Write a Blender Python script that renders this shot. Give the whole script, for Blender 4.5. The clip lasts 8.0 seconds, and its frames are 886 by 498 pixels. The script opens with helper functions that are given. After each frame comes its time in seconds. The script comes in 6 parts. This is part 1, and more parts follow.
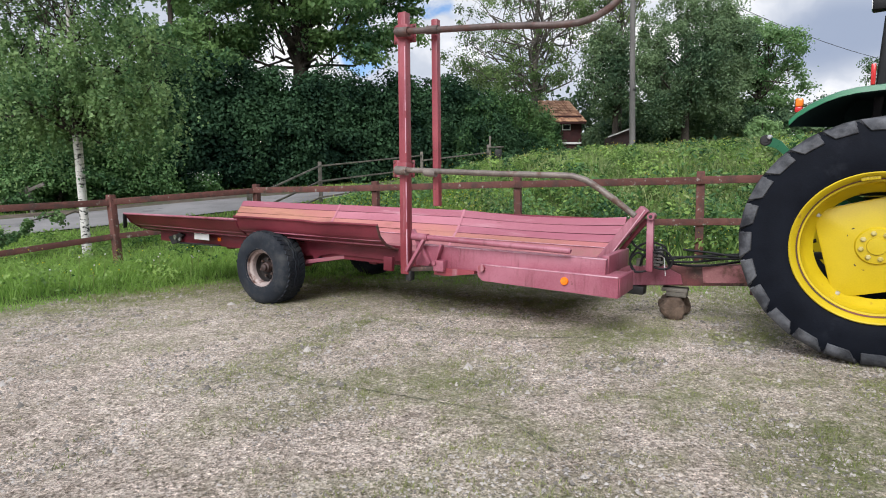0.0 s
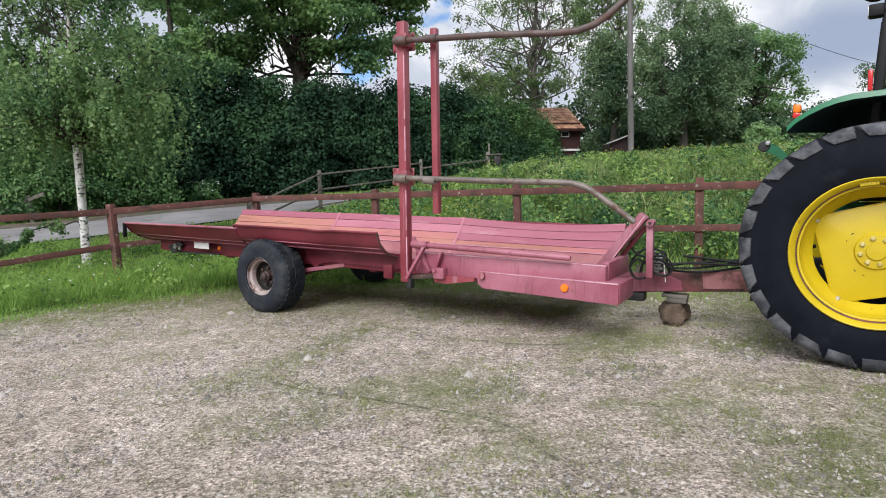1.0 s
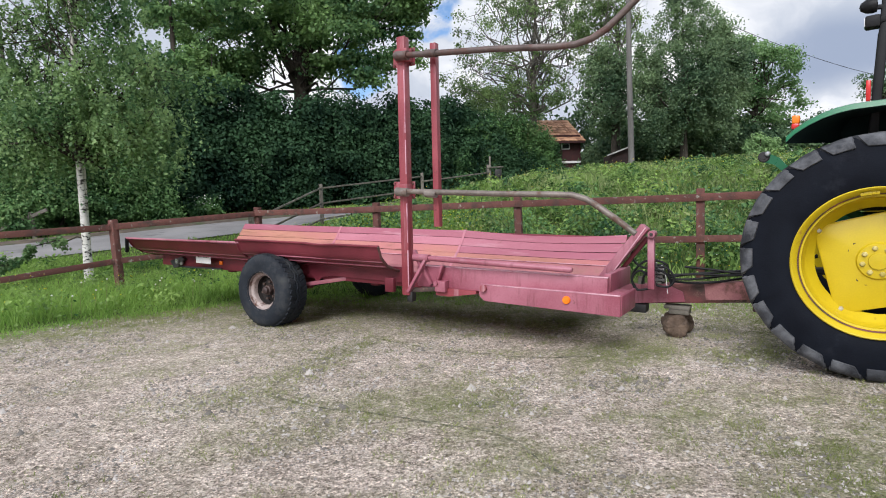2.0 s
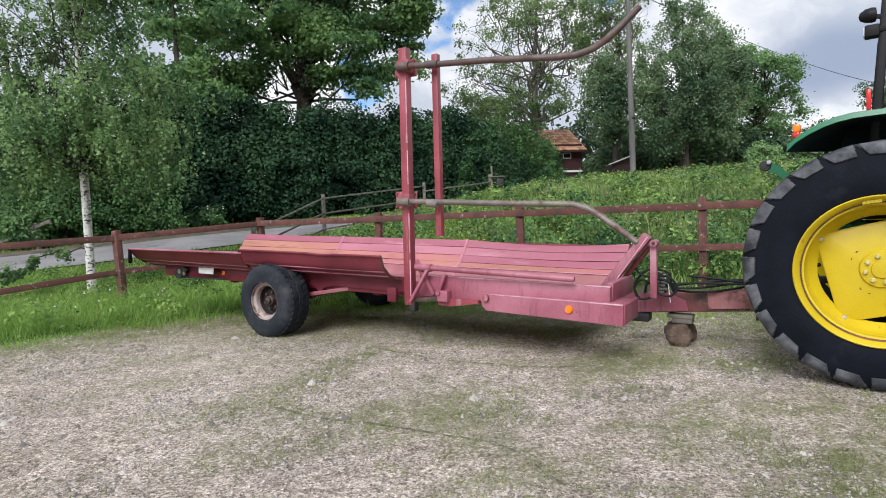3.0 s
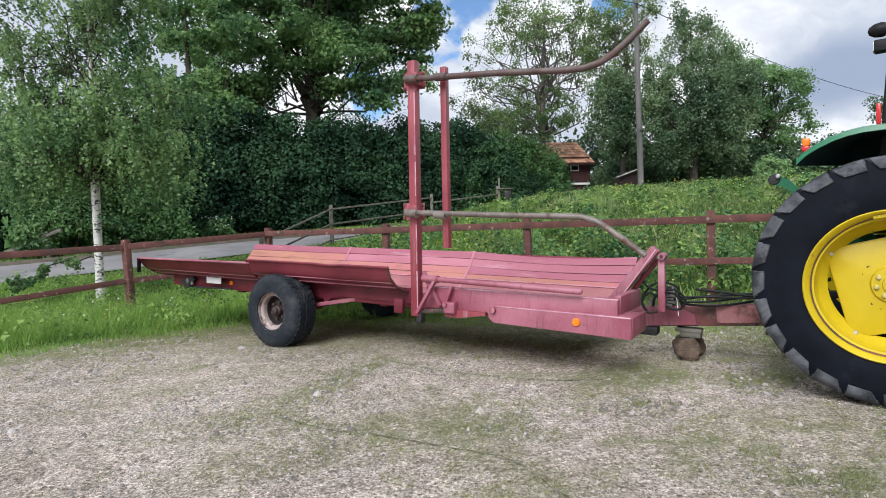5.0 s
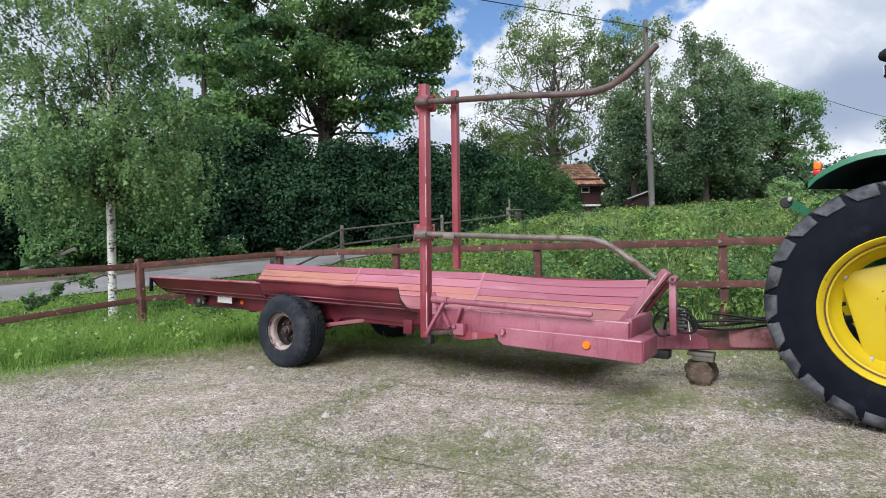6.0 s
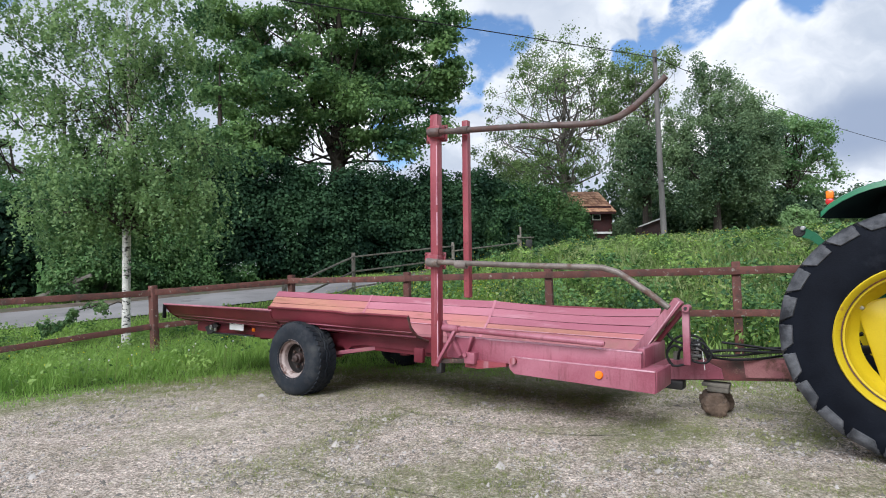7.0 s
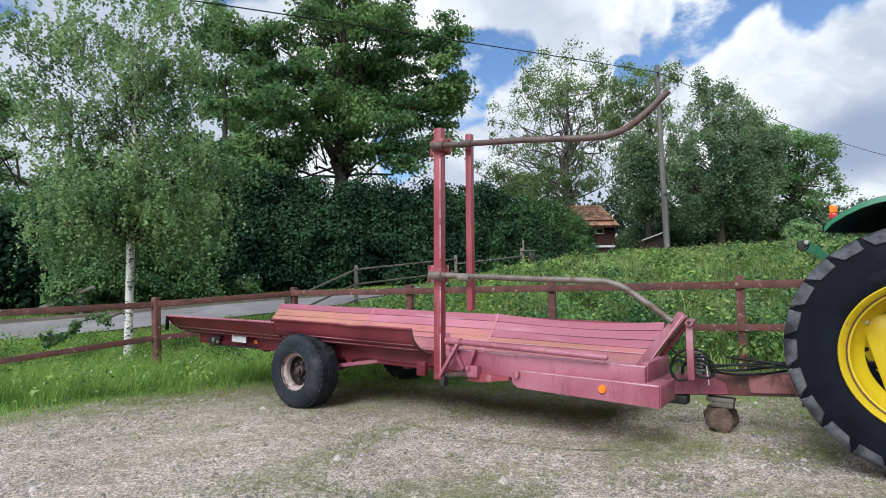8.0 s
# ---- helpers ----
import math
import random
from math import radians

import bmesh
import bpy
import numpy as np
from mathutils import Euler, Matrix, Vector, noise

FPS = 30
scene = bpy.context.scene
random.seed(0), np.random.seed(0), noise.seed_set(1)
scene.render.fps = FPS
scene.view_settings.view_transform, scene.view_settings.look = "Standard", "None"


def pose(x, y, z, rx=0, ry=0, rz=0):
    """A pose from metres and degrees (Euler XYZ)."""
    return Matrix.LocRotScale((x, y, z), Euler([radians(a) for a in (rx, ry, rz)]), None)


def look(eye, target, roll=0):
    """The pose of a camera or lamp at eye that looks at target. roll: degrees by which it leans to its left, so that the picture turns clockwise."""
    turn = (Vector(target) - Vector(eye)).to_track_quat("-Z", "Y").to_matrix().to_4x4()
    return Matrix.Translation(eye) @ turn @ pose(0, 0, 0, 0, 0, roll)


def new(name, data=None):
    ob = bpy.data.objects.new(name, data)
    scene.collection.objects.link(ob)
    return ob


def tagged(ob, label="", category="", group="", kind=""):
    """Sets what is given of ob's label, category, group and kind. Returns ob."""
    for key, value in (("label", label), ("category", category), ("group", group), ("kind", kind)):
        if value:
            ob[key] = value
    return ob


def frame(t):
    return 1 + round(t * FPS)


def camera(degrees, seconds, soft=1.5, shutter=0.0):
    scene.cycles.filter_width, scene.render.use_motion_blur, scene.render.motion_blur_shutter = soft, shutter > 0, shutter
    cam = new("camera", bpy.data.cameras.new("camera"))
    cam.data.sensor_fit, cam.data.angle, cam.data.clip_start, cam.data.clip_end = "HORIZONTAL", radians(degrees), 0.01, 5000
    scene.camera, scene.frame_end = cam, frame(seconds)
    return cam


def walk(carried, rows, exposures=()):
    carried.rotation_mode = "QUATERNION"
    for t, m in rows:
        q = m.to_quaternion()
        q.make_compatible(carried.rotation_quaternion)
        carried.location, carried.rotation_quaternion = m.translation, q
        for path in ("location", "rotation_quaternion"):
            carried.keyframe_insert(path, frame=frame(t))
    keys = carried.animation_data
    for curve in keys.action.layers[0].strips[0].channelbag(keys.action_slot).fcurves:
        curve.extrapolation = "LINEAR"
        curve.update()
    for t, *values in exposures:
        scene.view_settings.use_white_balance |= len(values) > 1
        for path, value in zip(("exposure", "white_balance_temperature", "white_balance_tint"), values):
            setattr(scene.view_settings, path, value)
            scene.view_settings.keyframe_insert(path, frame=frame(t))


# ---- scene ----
# the camera: held by hand beside the yard, tilting up
cam = camera(75.65, 8.0, soft=1.0)
PATH = [
    (0, look((0.000, 0.000, 1.240), (0.000, 9.954, 0.282), -1.00)),
    (0.5, look((-0.001, -0.001, 1.241), (0.000, 9.958, 0.332), -1.12)),
    (1, look((-0.002, -0.002, 1.243), (0.006, 9.963, 0.412), -1.33)),
    (1.5, look((0.002, -0.002, 1.243), (0.007, 9.972, 0.523), -1.61)),
    (3, look((0.003, -0.009, 1.247), (-0.047, 9.981, 0.806), -1.99)),
    (3.5, look((0.002, -0.007, 1.247), (-0.069, 9.984, 0.840), -1.97)),
    (4, look((0.004, -0.009, 1.246), (-0.094, 9.983, 0.859), -1.91)),
    (4.5, look((0.000, -0.009, 1.245), (-0.119, 9.985, 0.907), -1.77)),
    (6, look((0.007, -0.018, 1.254), (-0.330, 9.976, 1.383), -1.23)),
    (6.5, look((0.002, -0.029, 1.255), (-0.437, 9.955, 1.631), -1.15)),
    (7, look((0.007, -0.037, 1.263), (-0.512, 9.931, 1.872), -1.08)),
    (7.5, look((0.007, -0.035, 1.261), (-0.552, 9.920, 2.022), -0.90)),
    (8, look((0.004, -0.042, 1.262), (-0.558, 9.907, 2.097), -0.82)),
]
walk(cam, PATH, ((0.0, 0.22, 6300, 11), (3.5, 0.24, 6220, 10.5), (4.5, 0.25, 6180, 10), (6.5, 0.25, 6080, 10), (8.0, 0.20, 6030, 9)))

# ---- world and sun ----
SUN_EL, SUN_AZ = radians(41), radians(205)
world = bpy.data.worlds.new("world")
scene.world = world
world.use_nodes = True
wn, wl = world.node_tree.nodes, world.node_tree.links
wn.clear()


def w_noise(scale, detail, rough, vec, offset=(0, 0, 0), stretch=(1, 1, 1)):
    mp = wn.new("ShaderNodeMapping")
    mp.inputs["Location"].default_value, mp.inputs["Scale"].default_value = offset, stretch
    wl.new(vec, mp.inputs["Vector"])
    t = wn.new("ShaderNodeTexNoise")
    t.inputs["Scale"].default_value, t.inputs["Detail"].default_value, t.inputs["Roughness"].default_value = scale, detail, rough
    wl.new(mp.outputs["Vector"], t.inputs["Vector"])
    return t


def w_math(op, a, b=None):
    m = wn.new("ShaderNodeMath")
    m.operation = op
    for i, v in enumerate((a, b)):
        if v is not None:
            if isinstance(v, (int, float)):
                m.inputs[i].default_value = v
            else:
                wl.new(v, m.inputs[i])
    return m.outputs[0]


def w_range(v, a, b, c=0.0, d=1.0):
    m = wn.new("ShaderNodeMapRange")
    m.interpolation_type = "SMOOTHSTEP"
    for k, x in zip(("From Min", "From Max", "To Min", "To Max"), (a, b, c, d)):
        m.inputs[k].default_value = x
    wl.new(v, m.inputs["Value"])
    return m.outputs["Result"]


def w_blend(f, a, b):
    m = wn.new("ShaderNodeMix")
    m.data_type = "RGBA"
    wl.new(f, m.inputs[0])
    for i, v in ((6, a), (7, b)):
        if isinstance(v, tuple):
            m.inputs[i].default_value = (*v, 1)
        else:
            wl.new(v, m.inputs[i])
    return m.outputs[2]


w_co = wn.new("ShaderNodeTexCoord").outputs["Generated"]
# the direction, shaken by noise so that cloud edges billow
shake = w_noise(4.2, 5, 0.5, w_co, (1.3, 0.2, 2.0))
w_off = wn.new("ShaderNodeVectorMath")
w_off.operation = "MULTIPLY_ADD"
w_off.inputs[1].default_value, w_off.inputs[2].default_value = (0.34, 0.34, 0.26), (-0.17, -0.17, -0.13)
wl.new(shake.outputs["Color"], w_off.inputs[0])
w_dir = wn.new("ShaderNodeVectorMath")
w_dir.operation = "ADD"
wl.new(w_co, w_dir.inputs[0])
wl.new(w_off.outputs[0], w_dir.inputs[1])
# breaks in the cloud: direction and half-width of each
GAPS = [((0.02, 0.92, 0.39), 0.075), ((0.01, 0.94, 0.32), 0.055), ((0.22, 0.89, 0.40), 0.05), ((0.29, 0.87, 0.42), 0.065), ((0.38, 0.84, 0.43), 0.075), ((0.48, 0.79, 0.43), 0.08), ((-0.12, 0.965, 0.22), 0.05), ((-0.30, 0.80, 0.52), 0.10), ((0.12, 0.70, 0.70), 0.16), ((-0.7, 0.5, 0.5), 0.22), ((0.7, -0.4, 0.6), 0.35), ((-0.5, -0.6, 0.6), 0.3)]
gap = None
for way, size in GAPS:
    d = wn.new("ShaderNodeVectorMath")
    d.operation = "DISTANCE"
    wl.new(w_dir.outputs[0], d.inputs[0])
    d.inputs[1].default_value = way
    v = w_range(d.outputs["Value"], size * 0.88, size * 1.10, 1.0, 0.0)
    gap = v if gap is None else w_math("MAXIMUM", gap, v)
wisp = w_noise(9, 8, 0.65, w_co, (0.4, 0.9, 0.1), (1, 1, 1.8)).outputs["Fac"]
gap = w_math("MULTIPLY", gap, w_range(wisp, 0.72, 0.50))
# grey undersides of the cloud
body = w_noise(3.2, 7, 0.55, w_dir.outputs[0], (0.3, 0.1, 0.7), (1, 1, 1.7)).outputs["Fac"]
lit = w_range(body, 0.36, 0.60)
for way, a, b in (((-0.55, 0.77, 0.33), 0.16, 0.42), ((0.08, 0.90, 0.46), 0.05, 0.16)):
    d = wn.new("ShaderNodeVectorMath")
    d.operation = "DISTANCE"
    wl.new(w_dir.outputs[0], d.inputs[0])
    d.inputs[1].default_value = way
    lit = w_math("MULTIPLY", lit, w_range(d.outputs["Value"], a, b, 0.25, 1.0))
cloud = w_blend(lit, (5.0, 5.4, 6.1), (9.3, 9.2, 9.1))
# a low band of darker blue-grey cloud
w_soft = wn.new("ShaderNodeVectorMath")
w_soft.operation = "MULTIPLY_ADD"
wl.new(w_off.outputs[0], w_soft.inputs[0])
w_soft.inputs[1].default_value = (0.45, 0.45, 0.30)
wl.new(w_co, w_soft.inputs[2])
w_flat = wn.new("ShaderNodeVectorMath")
w_flat.operation = "MULTIPLY"
wl.new(w_soft.outputs[0], w_flat.inputs[0])
w_flat.inputs[1].default_value = (1.0, 1.0, 2.0)
d = wn.new("ShaderNodeVectorMath")
d.operation = "DISTANCE"
wl.new(w_flat.outputs[0], d.inputs[0])
d.inputs[1].default_value = (0.56, 0.805, 0.425)
cloud = w_blend(w_range(d.outputs["Value"], 0.05, 0.15, 0.9, 0.0), cloud, (3.0, 3.55, 4.7))
w_sky = wn.new("ShaderNodeTexSky")
w_sky.sky_type = "NISHITA"
w_sky.sun_disc = False
w_sky.sun_elevation, w_sky.sun_rotation = SUN_EL, SUN_AZ
w_sky.air_density, w_sky.dust_density, w_sky.ozone_density = 1.0, 0.1, 4.0
w_bg = wn.new("ShaderNodeBackground")
w_bg.inputs["Strength"].default_value = 0.104
w_clear = wn.new("ShaderNodeVectorMath")
w_clear.operation = "SCALE"
w_clear.inputs["Scale"].default_value = 1.3
wl.new(w_sky.outputs["Color"], w_clear.inputs[0])
wl.new(w_blend(gap, cloud, w_clear.outputs[0]), w_bg.inputs["Color"])
w_out = wn.new("ShaderNodeOutputWorld")
wl.new(w_bg.outputs["Background"], w_out.inputs["Surface"])

sun = new("sun", bpy.data.lights.new("sun", "SUN"))
sun.data.energy, sun.data.angle, sun.data.color = 3.05, radians(34), (1.0, 0.975, 0.94)
sun.matrix_world = look((0, 0, 40), (-10 * math.sin(SUN_AZ) * math.cos(SUN_EL), -10 * math.cos(SUN_AZ) * math.cos(SUN_EL), 40 - 10 * math.sin(SUN_EL)))

# ---- materials ----
def mat(name, dark, light, scale=6.0, rough=0.6, metal=0.0, bump=0.15, fine=90.0, spec=0.5, per_object=0.0, rough_var=0.15, bump_dist=0.01, contrast=(0.35, 0.65), island=0.0, stretch=(1, 1, 1)):
    """A surface that varies between two colours at a broad and a fine scale, with fine relief."""
    m = bpy.data.materials.new(name)
    m.use_nodes = True
    n, l = m.node_tree.nodes, m.node_tree.links
    b = n["Principled BSDF"]
    b.inputs["Metallic"].default_value = metal
    b.inputs["Specular IOR Level"].default_value = spec
    co = n.new("ShaderNodeTexCoord")
    mp = n.new("ShaderNodeMapping")
    mp.inputs["Scale"].default_value = stretch
    l.new(co.outputs["Object"], mp.inputs["Vector"])
    big = n.new("ShaderNodeTexNoise")
    big.inputs["Scale"].default_value = scale
    big.inputs["Detail"].default_value = 6
    small = n.new("ShaderNodeTexNoise")
    small.inputs["Scale"].default_value = fine
    small.inputs["Detail"].default_value = 4
    for t in (big, small):
        l.new(mp.outputs["Vector"], t.inputs["Vector"])
    add = n.new("ShaderNodeMath")
    add.operation = "MULTIPLY_ADD"
    l.new(small.outputs["Fac"], add.inputs[0])
    add.inputs[1].default_value = 0.35
    l.new(big.outputs["Fac"], add.inputs[2])
    sub = n.new("ShaderNodeMath")
    sub.operation = "ADD"
    l.new(add.outputs[0], sub.inputs[0])
    sub.inputs[1].default_value = -0.175
    last = sub
    if per_object or island:
        src = n.new("ShaderNodeObjectInfo").outputs["Random"] if per_object else n.new("ShaderNodeNewGeometry").outputs["Random Per Island"]
        vary = n.new("ShaderNodeMath")
        vary.operation = "MULTIPLY_ADD"
        l.new(src, vary.inputs[0])
        vary.inputs[1].default_value = per_object or island
        l.new(sub.outputs[0], vary.inputs[2])
        last = n.new("ShaderNodeMath")
        last.operation = "ADD"
        l.new(vary.outputs[0], last.inputs[0])
        last.inputs[1].default_value = -0.5 * (per_object or island)
    ramp = n.new("ShaderNodeValToRGB")
    ramp.color_ramp.elements[0].position, ramp.color_ramp.elements[1].position = contrast
    ramp.color_ramp.elements[0].color = (*dark, 1)
    ramp.color_ramp.elements[1].color = (*light, 1)
    l.new(last.outputs[0], ramp.inputs["Fac"])
    l.new(ramp.outputs["Color"], b.inputs["Base Color"])
    rr = n.new("ShaderNodeMapRange")
    rr.inputs["To Min"].default_value, rr.inputs["To Max"].default_value = max(0.02, rough - rough_var), min(1.0, rough + rough_var)
    l.new(sub.outputs[0], rr.inputs["Value"])
    l.new(rr.outputs["Result"], b.inputs["Roughness"])
    if bump:
        bp = n.new("ShaderNodeBump")
        bp.inputs["Strength"].default_value = bump
        bp.inputs["Distance"].default_value = bump_dist
        l.new(small.outputs["Fac"], bp.inputs["Height"])
        l.new(bp.outputs["Normal"], b.inputs["Normal"])
    return m


def overlay(m, colour, scale, low, high, rough=0.8, detail=8, stretch=(1, 1, 1)):
    """Patches of wear, rust or dirt with a shape of their own, over a material."""
    n, l = m.node_tree.nodes, m.node_tree.links
    b = n["Principled BSDF"]
    co = n.new("ShaderNodeTexCoord")
    mp = n.new("ShaderNodeMapping")
    mp.inputs["Scale"].default_value = stretch
    mp.inputs["Location"].default_value = (scale * 1.7, 3.1, scale * 0.3)
    t = n.new("ShaderNodeTexNoise")
    t.inputs["Scale"].default_value = scale
    t.inputs["Detail"].default_value = detail
    t.inputs["Roughness"].default_value = 0.65
    l.new(co.outputs["Object"], mp.inputs["Vector"])
    l.new(mp.outputs["Vector"], t.inputs["Vector"])
    r = n.new("ShaderNodeMapRange")
    r.inputs["From Min"].default_value, r.inputs["From Max"].default_value = low, high
    l.new(t.outputs["Fac"], r.inputs["Value"])
    mix = n.new("ShaderNodeMix")
    mix.data_type = "RGBA"
    l.new(r.outputs["Result"], mix.inputs[0])
    l.new(b.inputs["Base Color"].links[0].from_socket, mix.inputs[6])
    mix.inputs[7].default_value = (*colour, 1)
    l.new(mix.outputs[2], b.inputs["Base Color"])
    mr = n.new("ShaderNodeMix")
    l.new(r.outputs["Result"], mr.inputs[0])
    l.new(b.inputs["Roughness"].links[0].from_socket, mr.inputs[2])
    mr.inputs[3].default_value = rough
    l.new(mr.outputs[0], b.inputs["Roughness"])
    return m


def leaf_mat(name, dark, light, trans=0.35, rough=0.5, scale=0.35):
    """Leaves: each one of its own green, letting some light through."""
    m = bpy.data.materials.new(name)
    m.use_nodes = True
    n, l = m.node_tree.nodes, m.node_tree.links
    b = n["Principled BSDF"]
    out = n["Material Output"]
    isl = n.new("ShaderNodeNewGeometry")
    co = n.new("ShaderNodeTexCoord")
    t = n.new("ShaderNodeTexNoise")
    t.inputs["Scale"].default_value = scale
    t.inputs["Detail"].default_value = 3
    l.new(co.outputs["Object"], t.inputs["Vector"])
    a = n.new("ShaderNodeMath")
    a.operation = "MULTIPLY_ADD"
    l.new(isl.outputs["Random Per Island"], a.inputs[0])
    a.inputs[1].default_value = 0.38
    s = n.new("ShaderNodeMath")
    s.operation = "MULTIPLY"
    wide = n.new("ShaderNodeMapRange")
    wide.inputs["From Min"].default_value, wide.inputs["From Max"].default_value = 0.34, 0.66
    l.new(t.outputs["Fac"], wide.inputs["Value"])
    l.new(wide.outputs["Result"], s.inputs[0])
    s.inputs[1].default_value = 0.64
    l.new(s.outputs[0], a.inputs[2])
    ramp = n.new("ShaderNodeValToRGB")
    ramp.color_ramp.elements[0].position, ramp.color_ramp.elements[1].position = 0.15, 0.85
    ramp.color_ramp.elements[0].color = (*dark, 1)
    ramp.color_ramp.elements[1].color = (*light, 1)
    l.new(a.outputs[0], ramp.inputs["Fac"])
    l.new(ramp.outputs["Color"], b.inputs["Base Color"])
    b.inputs["Roughness"].default_value = rough
    b.inputs["Specular IOR Level"].default_value = 0.22
    tr = n.new("ShaderNodeBsdfTranslucent")
    l.new(ramp.outputs["Color"], tr.inputs["Color"])
    mx = n.new("ShaderNodeMixShader")
    mx.inputs["Fac"].default_value = trans
    l.new(b.outputs["BSDF"], mx.inputs[1])
    l.new(tr.outputs["BSDF"], mx.inputs[2])
    l.new(mx.outputs["Shader"], out.inputs["Surface"])
    return m


M_RED = overlay(overlay(overlay(overlay(mat("faded_red_paint", (0.262, 0.066, 0.098), (0.388, 0.140, 0.186), 2.2, 0.45, bump=0.1), (0.42, 0.215, 0.255), 1.3, 0.54, 0.76, 0.62), (0.150, 0.040, 0.048), 7, 0.54, 0.78, 0.7, stretch=(2.2, 2.2, 0.25)), (0.44, 0.29, 0.31), 16, 0.66, 0.80, 0.7, stretch=(1, 1, 0.5)), (0.15, 0.065, 0.055), 12, 0.68, 0.76, 0.85)
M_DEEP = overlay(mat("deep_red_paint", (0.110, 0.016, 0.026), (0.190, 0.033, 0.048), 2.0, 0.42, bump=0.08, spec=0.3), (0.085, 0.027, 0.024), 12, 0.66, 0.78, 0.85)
M_PINK = overlay(overlay(overlay(mat("sun_bleached_pink_paint", (0.325, 0.096, 0.138), (0.44, 0.165, 0.212), 1.5, 0.55, bump=0.1, per_object=0.45, stretch=(0.3, 1, 1)), (0.46, 0.25, 0.165), 1.1, 0.55, 0.74, 0.7, stretch=(0.3, 1, 1)), (0.50, 0.27, 0.31), 9, 0.58, 0.78, 0.7, stretch=(0.12, 1, 1)), (0.17, 0.065, 0.055), 14, 0.64, 0.74, 0.85, stretch=(0.3, 1, 1))
M_ORANGE = overlay(mat("rust_washed_paint", (0.345, 0.142, 0.106), (0.45, 0.205, 0.145), 1.8, 0.6, bump=0.1, per_object=0.2, stretch=(0.3, 1, 1)), (0.44, 0.140, 0.165), 0.9, 0.46, 0.66, 0.6, stretch=(0.3, 1, 1))
M_ORANGE = overlay(M_ORANGE, (0.22, 0.10, 0.065), 8, 0.56, 0.72, 0.8, stretch=(0.15, 1, 1))
M_BED = overlay(mat("dusty_bed_paint", (0.280, 0.095, 0.108), (0.375, 0.150, 0.158), 2.5, 0.65, bump=0.1), (0.238, 0.128, 0.102), 5, 0.55, 0.75, 0.85)
M_RUSTBEAM = overlay(overlay(mat("rusty_drawbar_paint", (0.12, 0.035, 0.035), (0.20, 0.06, 0.06), 3, 0.7, bump=0.2), (0.060, 0.040, 0.034), 2.2, 0.38, 0.55, 0.9), (0.20, 0.125, 0.095), 18, 0.56, 0.70, 0.9)
M_STEEL = overlay(mat("worn_steel", (0.20, 0.18, 0.17), (0.34, 0.31, 0.29), 5, 0.5, 0.5, bump=0.15), (0.20, 0.12, 0.09), 8, 0.5, 0.65, 0.8)
# same worn steel as M_TUBE, darkened for the upper tube seen against the light
M_TUBE_BACKLIT = overlay(mat("backlit_worn_tube", (0.070, 0.050, 0.046), (0.150, 0.115, 0.106), 7, 0.5, 0.3, bump=0.15), (0.12, 0.065, 0.055), 9, 0.5, 0.62, 0.8)
M_TUBE = overlay(mat("brown_grey_worn_tube", (0.120, 0.098, 0.085), (0.235, 0.200, 0.175), 7, 0.5, 0.25, bump=0.15), (0.12, 0.07, 0.052), 9, 0.54, 0.66, 0.75)
M_PATCH = overlay(overlay(mat("rust_stained_patch_plate", (0.21, 0.075, 0.08), (0.31, 0.135, 0.135), 6, 0.7, bump=0.2), (0.11, 0.05, 0.04), 7, 0.50, 0.62, 0.9), (0.40, 0.22, 0.19), 14, 0.60, 0.72, 0.9)
# bleached paint, lightened further to carry the sky highlight along edges
M_BLEACH_LIT = overlay(mat("bleached_highlight_edge", (0.46, 0.22, 0.28), (0.60, 0.36, 0.42), 5, 0.6, bump=0.1), (0.34, 0.12, 0.16), 4, 0.52, 0.62, 0.6)
M_BOLTPAINT = mat("chipped_yellow_bolts", (0.42, 0.34, 0.07), (0.56, 0.48, 0.20), 14, 0.5, 0.1, bump=0.1)
M_BOLT = mat("dull_zinc_bolts", (0.40, 0.38, 0.31), (0.58, 0.55, 0.46), 12, 0.45, 0.4, bump=0.1)
M_RIM = overlay(mat("rusty_wheel_rim", (0.24, 0.18, 0.165), (0.40, 0.33, 0.31), 5, 0.6, 0.2, bump=0.2), (0.13, 0.065, 0.05), 9, 0.48, 0.60, 0.9)
M_RUBBER = overlay(mat("tyre_rubber", (0.0030, 0.0042, 0.0080), (0.0065, 0.0085, 0.014), 5, 0.7, bump=0.15, spec=0.12), (0.024, 0.027, 0.036), 3.2, 0.58, 0.78, 0.85)
M_LUG = overlay(mat("scuffed_tyre_lugs", (0.012, 0.013, 0.017), (0.045, 0.048, 0.056), 6, 0.8, bump=0.3), (0.175, 0.180, 0.195), 3.5, 0.46, 0.72, 0.9)
M_YELLOW = overlay(mat("yellow_wheel_paint", (0.50, 0.365, 0.006), (0.58, 0.435, 0.009), 3, 0.42, bump=0.05), (0.36, 0.19, 0.03), 9, 0.62, 0.72, 0.8)
M_GREEN = mat("green_tractor_paint", (0.006, 0.11, 0.045), (0.010, 0.15, 0.06), 3, 0.35, bump=0.04)
M_BLACK = mat("black_rubber_hose", (0.006, 0.006, 0.007), (0.014, 0.014, 0.016), 9, 0.6, bump=0.1, spec=0.25)
M_DARK = mat("dark_steel", (0.02, 0.02, 0.022), (0.045, 0.042, 0.04), 9, 0.6, 0.3, bump=0.15)
M_CHROME = mat("bright_fitting_steel", (0.40, 0.40, 0.40), (0.58, 0.58, 0.58), 9, 0.3, 0.9, bump=0.03)
M_WHITE = mat("white_plate", (0.70, 0.70, 0.70), (0.80, 0.80, 0.80), 9, 0.4, bump=0.02)
